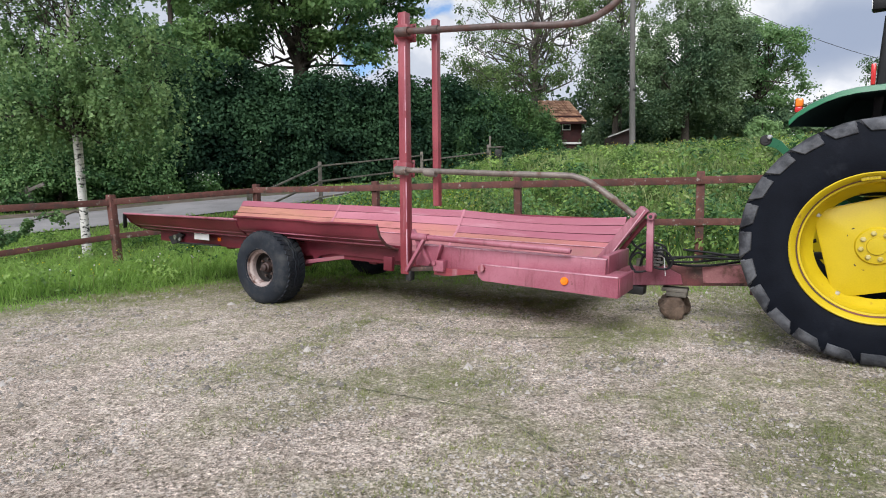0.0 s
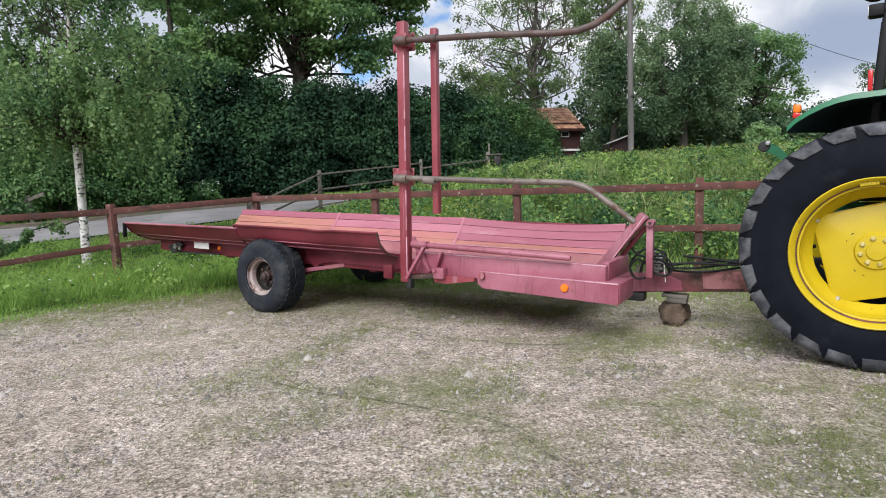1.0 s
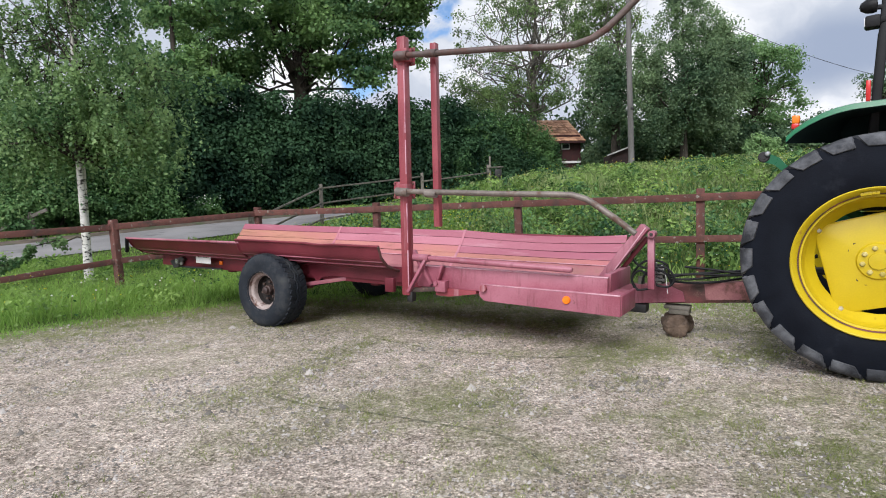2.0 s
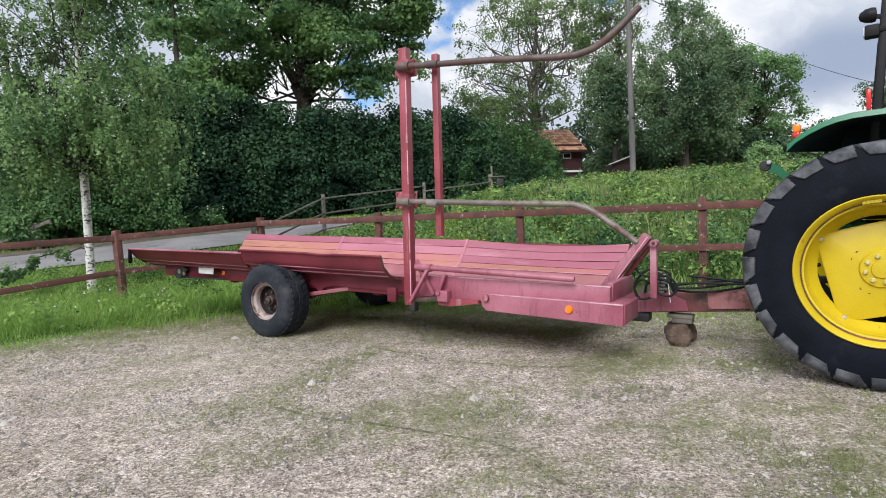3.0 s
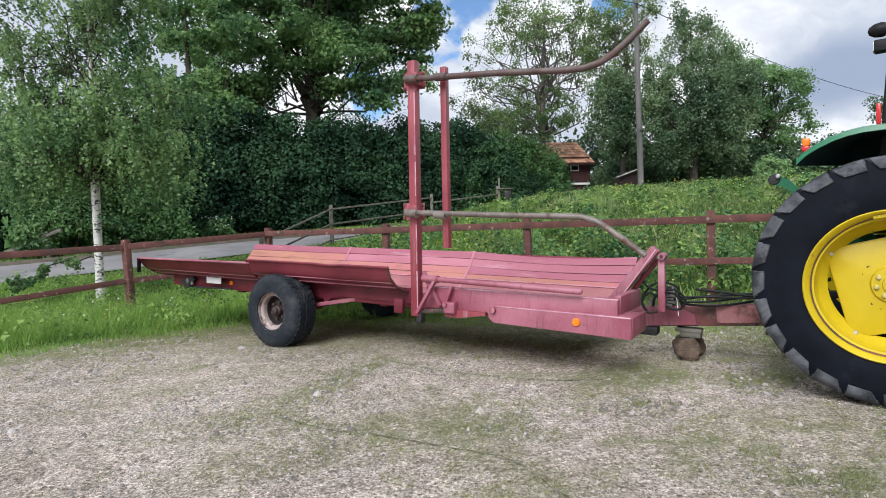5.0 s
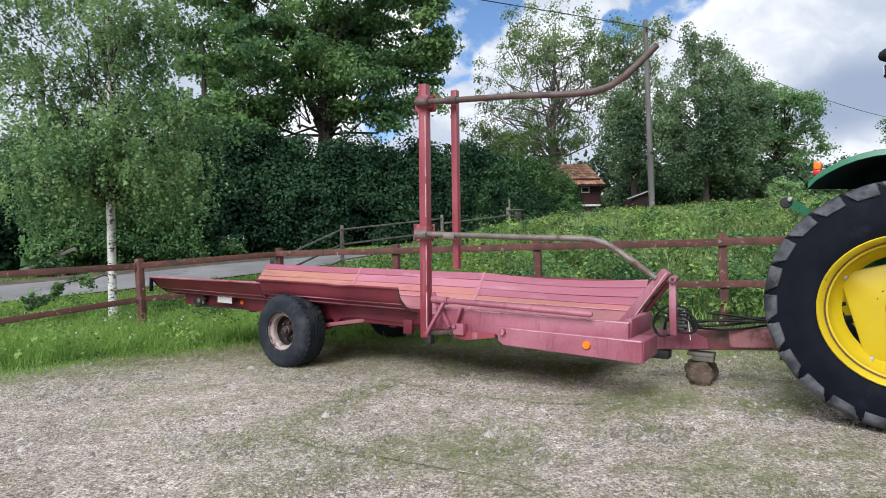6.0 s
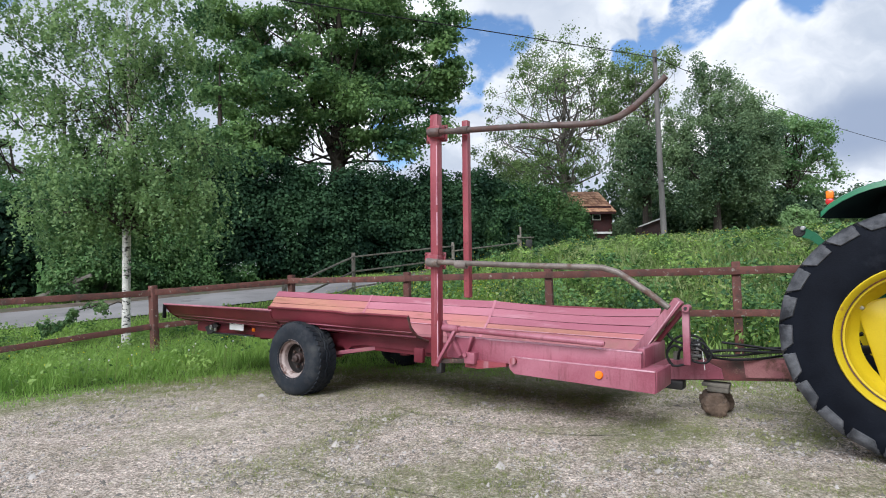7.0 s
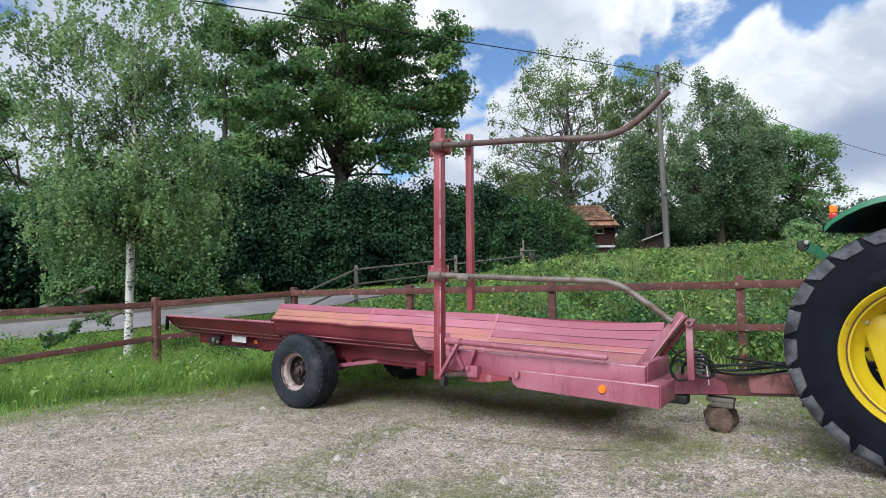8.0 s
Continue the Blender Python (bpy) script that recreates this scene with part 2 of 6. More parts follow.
M_AMBER = mat("amber_lens", (0.85, 0.17, 0.01), (0.95, 0.24, 0.015), 9, 0.2, bump=0.02)
M_REDLENS = mat("red_lens", (0.5, 0.02, 0.02), (0.6, 0.03, 0.03), 9, 0.2, bump=0.02)
M_FENCE = overlay(overlay(mat("weathered_red_fence_paint", (0.090, 0.032, 0.025), (0.145, 0.057, 0.046), 5, 0.85, bump=0.4, fine=60, per_object=0.2, stretch=(1, 1, 1)), (0.318, 0.319, 0.275), 13, 0.60, 0.68, 0.95), (0.065, 0.039, 0.033), 7, 0.50, 0.66, 0.95)
M_GREYWOOD = mat("grey_weathered_wood", (0.095, 0.087, 0.072), (0.19, 0.172, 0.145), 6, 0.9, bump=0.4, fine=60, per_object=0.2)
M_POLE = mat("grey_pole_wood", (0.085, 0.082, 0.078), (0.165, 0.157, 0.15), 3, 0.9, bump=0.4, fine=50, stretch=(1, 1, 0.2))
M_STUMP = overlay(mat("weathered_wood_block", (0.075, 0.050, 0.035), (0.141, 0.098, 0.070), 9, 0.9, bump=0.5, fine=60), (0.038, 0.026, 0.021), 12, 0.55, 0.7, 0.95)
M_BARK = mat("dark_bark", (0.028, 0.024, 0.020), (0.075, 0.064, 0.053), 4, 0.95, bump=0.6, fine=30, stretch=(1, 1, 0.35), spec=0.2)
M_PALEBARK = mat("grey_bark", (0.07, 0.065, 0.055), (0.15, 0.135, 0.115), 4, 0.9, bump=0.5, fine=30, stretch=(1, 1, 0.35))
M_BIRCH = overlay(mat("birch_bark", (0.52, 0.50, 0.47), (0.70, 0.68, 0.64), 5, 0.75, bump=0.2), (0.03, 0.028, 0.025), 7, 0.53, 0.60, 0.9, stretch=(1.5, 1.5, 2.8))
M_ROOF = mat("clay_roof_tile", (0.26, 0.125, 0.072), (0.54, 0.30, 0.18), 5, 0.85, bump=0.2, per_object=0.5)
# red boards, lowered in colour for the shade below the eave
M_COTTAGE = mat("shaded_red_cottage_boards", (0.032, 0.010, 0.010), (0.055, 0.016, 0.015), 5, 0.85, bump=0.2)
# cottage red taken darker, so the shed looks shaded by trees
M_SHEDSHADE = mat("shaded_shed_boards", (0.012, 0.006, 0.006), (0.028, 0.011, 0.010), 6, 0.9, bump=0.3)
M_PALEBOARD = mat("pale_weathered_board", (0.24, 0.24, 0.235), (0.38, 0.38, 0.37), 6, 0.85, bump=0.3)
M_WHITEPAINT = mat("white_house_paint", (0.70, 0.69, 0.66), (0.80, 0.79, 0.77), 5, 0.6, bump=0.1)
M_WINDOW = mat("dark_window_glass", (0.02, 0.022, 0.025), (0.03, 0.033, 0.036), 5, 0.06, bump=0.0, rough_var=0.02)
L_BIRCH = leaf_mat("birch_leaves", (0.064, 0.146, 0.060), (0.315, 0.460, 0.190), 0.47, scale=0.9)
L_OAK = leaf_mat("maple_leaves", (0.046, 0.120, 0.056), (0.225, 0.365, 0.125), 0.45, scale=0.42)
L_HEDGE = leaf_mat("hedge_leaves", (0.008, 0.033, 0.019), (0.060, 0.132, 0.058), 0.3, rough=0.72, scale=0.5)
L_ASH = leaf_mat("ash_leaves", (0.080, 0.145, 0.052), (0.270, 0.385, 0.150), 0.45)
L_DENSE = leaf_mat("lilac_leaves", (0.062, 0.122, 0.066), (0.275, 0.385, 0.200), 0.42)
L_MAPLE = leaf_mat("light_maple_leaves", (0.090, 0.198, 0.076), (0.315, 0.470, 0.205), 0.46)
L_SHRUB = leaf_mat("shrub_leaves", (0.026, 0.082, 0.034), (0.165, 0.305, 0.105), 0.35, scale=0.9)
L_GRASS = leaf_mat("meadow_grass", (0.135, 0.265, 0.045), (0.350, 0.530, 0.130), 0.4, scale=0.6)
L_BANK = leaf_mat("bank_weeds", (0.034, 0.100, 0.024), (0.345, 0.505, 0.140), 0.42, scale=1.0)
L_CREST = leaf_mat("crest_grass", (0.115, 0.180, 0.062), (0.400, 0.465, 0.205), 0.4, scale=0.55)
L_FLOWER = leaf_mat("yellow_flowers", (0.75, 0.62, 0.02), (0.85, 0.75, 0.05), 0.3)
L_WHITEFL = leaf_mat("white_flowers", (0.70, 0.72, 0.68), (0.80, 0.82, 0.78), 0.3)

L_TURF = leaf_mat("thin_yard_grass", (0.17, 0.20, 0.068), (0.35, 0.37, 0.16), 0.3, scale=0.6)
L_STRAW = leaf_mat("dry_grass", (0.24, 0.20, 0.14), (0.45, 0.40, 0.31), 0.2, scale=0.6)
M_SOIL = mat("damp_soil", (0.075, 0.075, 0.048), (0.22, 0.21, 0.15), 14, 0.95, bump=0.6, fine=60)
M_HUB = overlay(mat("greasy_hub", (0.030, 0.018, 0.016), (0.060, 0.036, 0.032), 9, 0.6, bump=0.3), (0.20, 0.14, 0.125), 14, 0.60, 0.72, 0.9)
# wheel disc: near-black base paints the shade of the dish, rust patches over it
M_RIMSHADE = overlay(mat("shaded_rusty_wheel_disc", (0.010, 0.008, 0.008), (0.026, 0.020, 0.018), 8, 0.85, bump=0.3), (0.10, 0.055, 0.045), 9, 0.64, 0.76, 0.9)
# near-black copy of the tractor green, with the fender's inside shade in its colour
M_UNDERSHADE = mat("shaded_green_underside", (0.005, 0.012, 0.012), (0.009, 0.020, 0.018), 5, 0.8, bump=0.2, spec=0.1)
M_FORK = overlay(overlay(mat("worn_fork_paint", (0.21, 0.030, 0.042), (0.31, 0.066, 0.082), 2.2, 0.45, bump=0.1), (0.42, 0.23, 0.26), 2.4, 0.54, 0.70, 0.6, stretch=(5, 5, 0.25)), (0.13, 0.05, 0.04), 13, 0.62, 0.70, 0.85)
M_TYRE = overlay(mat("dusty_trailer_tyre", (0.011, 0.014, 0.020), (0.021, 0.026, 0.034), 5, 0.8, bump=0.15, spec=0.25), (0.053, 0.055, 0.057), 5, 0.50, 0.72, 0.9)

# ---- shaping helpers ----
def finish(bm, name, material, smooth=40):
    me = bpy.data.meshes.new(name)
    bmesh.ops.recalc_face_normals(bm, faces=bm.faces[:])
    bm.to_mesh(me)
    bm.free()
    me.materials.append(material)
    if smooth:
        me.shade_smooth()
        me.set_sharp_from_angle(angle=radians(smooth))
    return me


def part(name, bm, material, parent, label="", smooth=40):
    """One mesh object under a thing or under a part."""
    ob = new(name, finish(bm, name, material, smooth))
    ob.parent = parent
    return tagged(ob, label)


def thing(name, m, label, category, group="", kind=""):
    ob = new(name)
    ob.empty_display_size = 0.2
    ob.matrix_world = m
    return tagged(ob, label, category, group, kind)


def box(bm, c, s, rot=None, bevel=0.0):
    """A box with centre c and full sizes s, its edges rounded."""
    m = Matrix.Translation(c) @ (rot.to_4x4() if rot is not None else Matrix.Identity(4)) @ Matrix.Diagonal((*s, 1))
    r = bmesh.ops.create_cube(bm, size=1, matrix=m)
    if bevel:
        ed = list({e for v in r["verts"] for e in v.link_edges})
        bmesh.ops.bevel(bm, geom=ed, offset=bevel, segments=2, affect="EDGES", profile=0.5)
    return bm


def bar(bm, p, q, w, h, bevel=0.006, up=(0, 0, 1)):
    """A square-section bar from p to q, w wide and h high."""
    p, q = Vector(p), Vector(q)
    d = q - p
    x = d.normalized()
    y = Vector(up).cross(x).normalized()
    z = x.cross(y)
    rot = Matrix((x, y, z)).transposed()
    return box(bm, (p + q) / 2, (d.length, w, h), rot, bevel)


def tube(bm, pts, radii, seg=10, cap=True):
    """A round bar swept along points; radii: one number or one a point."""
    pts = [Vector(p) for p in pts]
    radii = [radii] * len(pts) if isinstance(radii, (int, float)) else radii
    rings, side = [], None
    for i, p in enumerate(pts):
        d = (pts[min(i + 1, len(pts) - 1)] - pts[max(i - 1, 0)]).normalized()
        if side is None:
            side = d.orthogonal().normalized()
        side = (side - d * side.dot(d)).normalized()
        other = d.cross(side)
        rings.append([bm.verts.new(p + (side * math.cos(a) + other * math.sin(a)) * radii[i]) for a in (2 * math.pi * k / seg for k in range(seg))])
    for a, b in zip(rings, rings[1:]):
        for k in range(seg):
            bm.faces.new((a[k], a[(k + 1) % seg], b[(k + 1) % seg], b[k]))
    if cap:
        bm.faces.new(rings[0][::-1])
        bm.faces.new(rings[-1])
    return bm


def lathe(bm, profile, seg=48, axis="Y"):
    """Turn a profile of (radius, along) round an axis through the origin."""
    rings = []
    for r, h in profile:
        ring = []
        for k in range(seg):
            a = 2 * math.pi * k / seg
            c, s = r * math.cos(a), r * math.sin(a)
            ring.append(bm.verts.new({"Y": (c, h, s), "Z": (c, s, h), "X": (h, c, s)}[axis]))
        rings.append(ring)
    for a, b in zip(rings, rings[1:]):
        for k in range(seg):
            bm.faces.new((a[k], a[(k + 1) % seg], b[(k + 1) % seg], b[k]))
    return bm


def plate(bm, outline, thick, to):
    """A flat plate: outline of 2D points in its plane, thickened, placed by to(u, v, w)."""
    a = [bm.verts.new(to(u, v, -thick / 2)) for u, v in outline]
    b = [bm.verts.new(to(u, v, thick / 2)) for u, v in outline]
    bm.faces.new(a[::-1])
    bm.faces.new(b)
    for k in range(len(a)):
        j = (k + 1) % len(a)
        bm.faces.new((a[k], a[j], b[j], b[k]))
    return bm


def smoothstep(a, b, x):
    t = np.clip((x - a) / (b - a), 0, 1)
    return t * t * (3 - 2 * t)


def leaf_mesh(name, centres, normals, lengths, widths, material, rng, fold=0.25):
    """Many small folded leaves: centre, the way its face looks, length and width of each."""
    n = len(centres)
    nor = normals / (np.linalg.norm(normals, axis=1, keepdims=True) + 1e-9)
    side = np.cross(nor, rng.normal(size=(n, 3)))
    side /= np.linalg.norm(side, axis=1, keepdims=True) + 1e-9
    ways = np.cross(side, nor)
    L, W = np.asarray(lengths)[:, None], np.asarray(widths)[:, None]
    v = np.empty((n, 4, 3))
    v[:, 0] = centres - ways * L * 0.5
    v[:, 1] = centres + side * W * 0.5 + nor * W * fold
    v[:, 2] = centres + ways * L * 0.5
    v[:, 3] = centres - side * W * 0.5 + nor * W * fold
    me = bpy.data.meshes.new(name)
    me.vertices.add(4 * n)
    me.vertices.foreach_set("co", v.astype(np.float32).ravel())
    base = 4 * np.arange(n, dtype=np.int32)[:, None]
    idx = (base + np.array([[0, 1, 2, 0, 2, 3]], dtype=np.int32)).ravel()
    me.loops.add(6 * n)
    me.loops.foreach_set("vertex_index", idx)
    me.polygons.add(2 * n)
    me.polygons.foreach_set("loop_start", np.arange(0, 6 * n, 3, dtype=np.int32))
    me.update(calc_edges=True)
    me.materials.append(material)
    return me


def blade_mesh(name, roots, heights, widths, lean, material, rng):
    """Many bent grass blades, each three segments tapering to a point."""
    n = len(roots)
    a = rng.uniform(0, 2 * np.pi, n)
    side = np.stack([np.cos(a), np.sin(a), np.zeros(n)], 1)
    b = rng.uniform(0, 2 * np.pi, n)
    bend = np.stack([np.cos(b), np.sin(b), np.zeros(n)], 1) * (lean * heights * rng.uniform(0.2, 1.0, n))[:, None]
    up = np.zeros((n, 3))
    up[:, 2] = heights
    W = widths[:, None]
    v = np.empty((n, 5, 3))
    v[:, 0] = roots - side * W * 0.5
    v[:, 1] = roots + side * W * 0.5
    mid = roots + up * 0.55 + bend * 0.35
    v[:, 2] = mid + side * W * 0.4
    v[:, 3] = mid - side * W * 0.4
    v[:, 4] = roots + up * 0.95 + bend
    me = bpy.data.meshes.new(name)
    me.vertices.add(5 * n)
    me.vertices.foreach_set("co", v.astype(np.float32).ravel())
    base = 5 * np.arange(n, dtype=np.int32)[:, None]
    idx = (base + np.array([[0, 1, 2, 0, 2, 3, 3, 2, 4]], dtype=np.int32)).ravel()
    me.loops.add(9 * n)
    me.loops.foreach_set("vertex_index", idx)
    me.polygons.add(3 * n)
    me.polygons.foreach_set("loop_start", np.arange(0, 9 * n, 3, dtype=np.int32))
    me.update(calc_edges=True)
    me.materials.append(material)
    return me


def fbm(x, y, scale, seed=0.0):
    """Smooth noise of many points, from summed waves."""
    out = np.zeros_like(x, dtype=float)
    r = np.random.RandomState(int(seed * 10) + 5)
    for k in range(10):
        a, f, p = r.uniform(0, 6.28), r.uniform(0.5, 2.2) / scale, r.uniform(0, 6.28)
        out += np.sin((x * np.cos(a) + y * np.sin(a)) * f * 2 * np.pi + p)
    return out / 4.5


def clump_leaves(centres, radii, per, rng, flat=0.6, up=0.5, stray=0.25, fill=0.4, tumble=0.45):
    """Leaves on the outsides of many flattened clumps: their places and the ways they face."""
    n = len(centres) * per
    i = np.repeat(np.arange(len(centres)), per)
    d = rng.normal(size=(n, 3))
    d[:, 2] += up
    d /= np.linalg.norm(d, axis=1, keepdims=True)
    r = radii[i] * (rng.uniform(0.03, 1.0, n) ** fill + stray * np.abs(rng.normal(0, 0.6, n)) * (rng.uniform(size=n) < 0.4))
    c = centres[i] + d * r[:, None] * np.array([1, 1, flat])
    return c, d + rng.normal(0, tumble, (n, 3)) + np.array([0, 0, 0.35])

# ---- ground ----
FENCE_B = np.array([-3.56, 11.0])
FENCE_DIR = np.array([0.924, -0.382])
FENCE_N = np.array([0.382, 0.924])


def ground_z(x, y):
    """Height of the land: a level yard, a verge and road rising to the left behind, a grassy bank to the right."""
    x, y = np.asarray(x, float), np.asarray(y, float)
    s = (x - FENCE_B[0]) * FENCE_N[0] + (y - FENCE_B[1]) * FENCE_N[1]
    u = (x - FENCE_B[0]) * FENCE_DIR[0] + (y - FENCE_B[1]) * FENCE_DIR[1]
    left = 0.11 * np.clip(y - 10.0, 0, 30)
    right = 0.25 * smoothstep(-1.2, 0.2, s) + 1.7 * smoothstep(0, 6.5, s) + 0.095 * np.clip(s - 6, 0, 30)
    w = smoothstep(-5, 4, u)
    rise = 0.05 * np.clip(y - 8.2, 0, 1.6)
    return (left + rise) * (1 - w) + (right + 0.0) * w


def yard_mask(x, y):
    """How far a point lies inside the gravel yard, in metres (negative: on the grass)."""
    edge = np.interp(x, [-14, -5.3, -4.4, -3.2, -1.5, 1.0, 3.6, 12], [3.2, 6.5, 7.6, 8.6, 8.9, 8.25, 7.3, 5.0])
    return edge - y + 0.18 * fbm(x, y, 0.9, 0.3)


def grid_sheet(name, xs, ys, material, kind_label, category):
    X, Y = np.meshgrid(xs, ys)
    Zs = ground_z(X, Y) + 0.012 * fbm(X, Y, 1.6, 0.7) * np.exp(-((X / 14) ** 2 + (Y / 14) ** 2))
    v = np.stack([X, Y, Zs], -1).reshape(-1, 3)
    nx, ny = len(xs), len(ys)
    i = (np.arange(ny - 1)[:, None] * nx + np.arange(nx - 1)[None]).ravel()
    f = np.stack([i, i + 1, i + nx + 1, i + nx], 1)
    me = bpy.data.meshes.new(name)
    me.from_pydata(v.tolist(), [], f.tolist())
    me.shade_smooth()
    me.materials.append(material)
    return tagged(new(name, me), kind_label, category, kind="structure")


def ground_material():
    """Grey gravel with moss and thin grass, turning to soil and turf beyond the yard's edge."""
    m = bpy.data.materials.new("gravel_and_turf")
    m.use_nodes = True
    n, l = m.node_tree.nodes, m.node_tree.links
    b = n["Principled BSDF"]
    b.inputs["Roughness"].default_value = 0.95
    b.inputs["Specular IOR Level"].default_value = 0.2
    co = n.new("ShaderNodeTexCoord")

    def tex(scale, detail=6, rough=0.6):
        t = n.new("ShaderNodeTexNoise")
        t.inputs["Scale"].default_value, t.inputs["Detail"].default_value, t.inputs["Roughness"].default_value = scale, detail, rough
        l.new(co.outputs["Object"], t.inputs["Vector"])
        return t.outputs["Fac"]

    def ramp(src, a, b_, ca, cb):
        r = n.new("ShaderNodeValToRGB")
        r.color_ramp.elements[0].position, r.color_ramp.elements[1].position = a, b_
        r.color_ramp.elements[0].color, r.color_ramp.elements[1].color = (*ca, 1), (*cb, 1)
        l.new(src, r.inputs["Fac"])
        return r.outputs["Color"]

    def mix(f, a, c):
        x = n.new("ShaderNodeMix")
        x.data_type = "RGBA"
        l.new(f, x.inputs[0])
        l.new(a, x.inputs[6])
        l.new(c, x.inputs[7])
        return x.outputs[2]

    stones = n.new("ShaderNodeTexVoronoi")
    stones.inputs["Scale"].default_value = 48
    l.new(co.outputs["Object"], stones.inputs["Vector"])
    fine = n.new("ShaderNodeTexVoronoi")
    fine.inputs["Scale"].default_value = 120
    l.new(co.outputs["Object"], fine.inputs["Vector"])
    grit = ramp(fine.outputs["Color"], 0.1, 0.9, (0.172, 0.147, 0.125), (0.88, 0.785, 0.73))
    chips = ramp(stones.outputs["Color"], 0.15, 0.95, (0.215, 0.187, 0.163), (0.90, 0.825, 0.778))
    pick = ramp(tex(19, 5), 0.42, 0.60, (0, 0, 0), (1, 1, 1))
    gravel = mix(pick, grit, chips)
    clod = ramp(tex(42, 8, 0.8), 0.38, 0.60, (0.42, 0.39, 0.36), (1.32, 1.30, 1.28))
    broad = ramp(tex(0.7, 5), 0.35, 0.65, (0.82, 0.80, 0.77), (1.12, 1.11, 1.10))

    def times(a_, b_):
        x = n.new("ShaderNodeMix")
        x.data_type, x.blend_type = "RGBA", "MULTIPLY"
        x.inputs[0].default_value = 1.0
        l.new(a_, x.inputs[6])
        l.new(b_, x.inputs[7])
        return x.outputs[2]

    lumps = ramp(tex(7.5, 6, 0.75), 0.40, 0.58, (0.84, 0.82, 0.79), (1.25, 1.24, 1.23))
    gravel = times(times(times(gravel, clod), broad), lumps)
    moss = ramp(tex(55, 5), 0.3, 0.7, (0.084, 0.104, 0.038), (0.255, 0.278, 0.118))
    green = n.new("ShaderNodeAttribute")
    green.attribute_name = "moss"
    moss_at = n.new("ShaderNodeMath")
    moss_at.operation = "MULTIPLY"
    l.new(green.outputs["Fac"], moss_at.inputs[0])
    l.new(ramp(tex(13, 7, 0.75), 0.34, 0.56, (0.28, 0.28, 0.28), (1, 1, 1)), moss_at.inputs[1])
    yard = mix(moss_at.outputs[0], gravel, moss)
    turf = ramp(tex(7, 8), 0.3, 0.7, (0.045, 0.070, 0.020), (0.125, 0.165, 0.05))
    at = n.new("ShaderNodeAttribute")
    at.attribute_name = "turf"
    l.new(mix(at.outputs["Fac"], yard, turf), b.inputs["Base Color"])
    bp = n.new("ShaderNodeBump")
    bp.inputs["Strength"].default_value, bp.inputs["Distance"].default_value = 1.0, 0.014
    l.new(stones.outputs["Distance"], bp.inputs["Height"])
    bp2 = n.new("ShaderNodeBump")
    bp2.inputs["Strength"].default_value, bp2.inputs["Distance"].default_value = 1.0, 0.03
    l.new(tex(22, 8, 0.7), bp2.inputs["Height"])
    l.new(bp.outputs["Normal"], bp2.inputs["Normal"])
    l.new(bp2.outputs["Normal"], b.inputs["Normal"])
    return m


M_GROUND = ground_material()
gx = np.concatenate([np.linspace(-900, -60, 12), np.linspace(-45, -15.5, 25), np.linspace(-15, 15, 201), np.linspace(15.5, 45, 25), np.linspace(60, 900, 12)])
gy = np.concatenate([np.linspace(-900, -60, 10), np.linspace(-45, -3.2, 20), np.linspace(-3, 36, 241), np.linspace(37, 60, 16), np.linspace(80, 1200, 14)])
ground = grid_sheet("ground", gx, gy, M_GROUND, "pale grey gravel yard with mossy patches running into turf", "ground")
co = np.empty(len(ground.data.vertices) * 3)
ground.data.vertices.foreach_get("co", co)
co = co.reshape(-1, 3)
turf_attr = ground.data.attributes.new("turf", "FLOAT", "POINT")
turf_attr.data.foreach_set("value", smoothstep(0.12, -0.2, yard_mask(co[:, 0], co[:, 1])).astype(np.float32))

# marks that the loading fork has scraped, and the greener ground
SCRAPES = [
    [(-1.23, 3.95), (-0.86, 3.68), (-0.54, 3.56), (-0.1, 3.32), (0.23, 3.16), (0.37, 2.98), (0.45, 2.76), (0.53, 2.63)],
    [(-0.71, 5.73), (-0.46, 5.49), (-0.08, 5.2), (0.26, 4.99), (0.62, 4.82), (0.92, 4.74), (1.24, 4.74)],
]
GREEN_BAND = [(-1.5, 3.9), (-1.27, 4.49), (-1.03, 5.1), (-0.71, 5.78)]


def along(line, step):
    """Points at even steps along a broken line."""
    P = np.array(line, float)
    s_ = np.concatenate([[0], np.cumsum(np.linalg.norm(np.diff(P, axis=0), axis=1))])
    q = np.arange(0, s_[-1], step)
    return np.stack([np.interp(q, s_, P[:, 0]), np.interp(q, s_, P[:, 1])], 1)


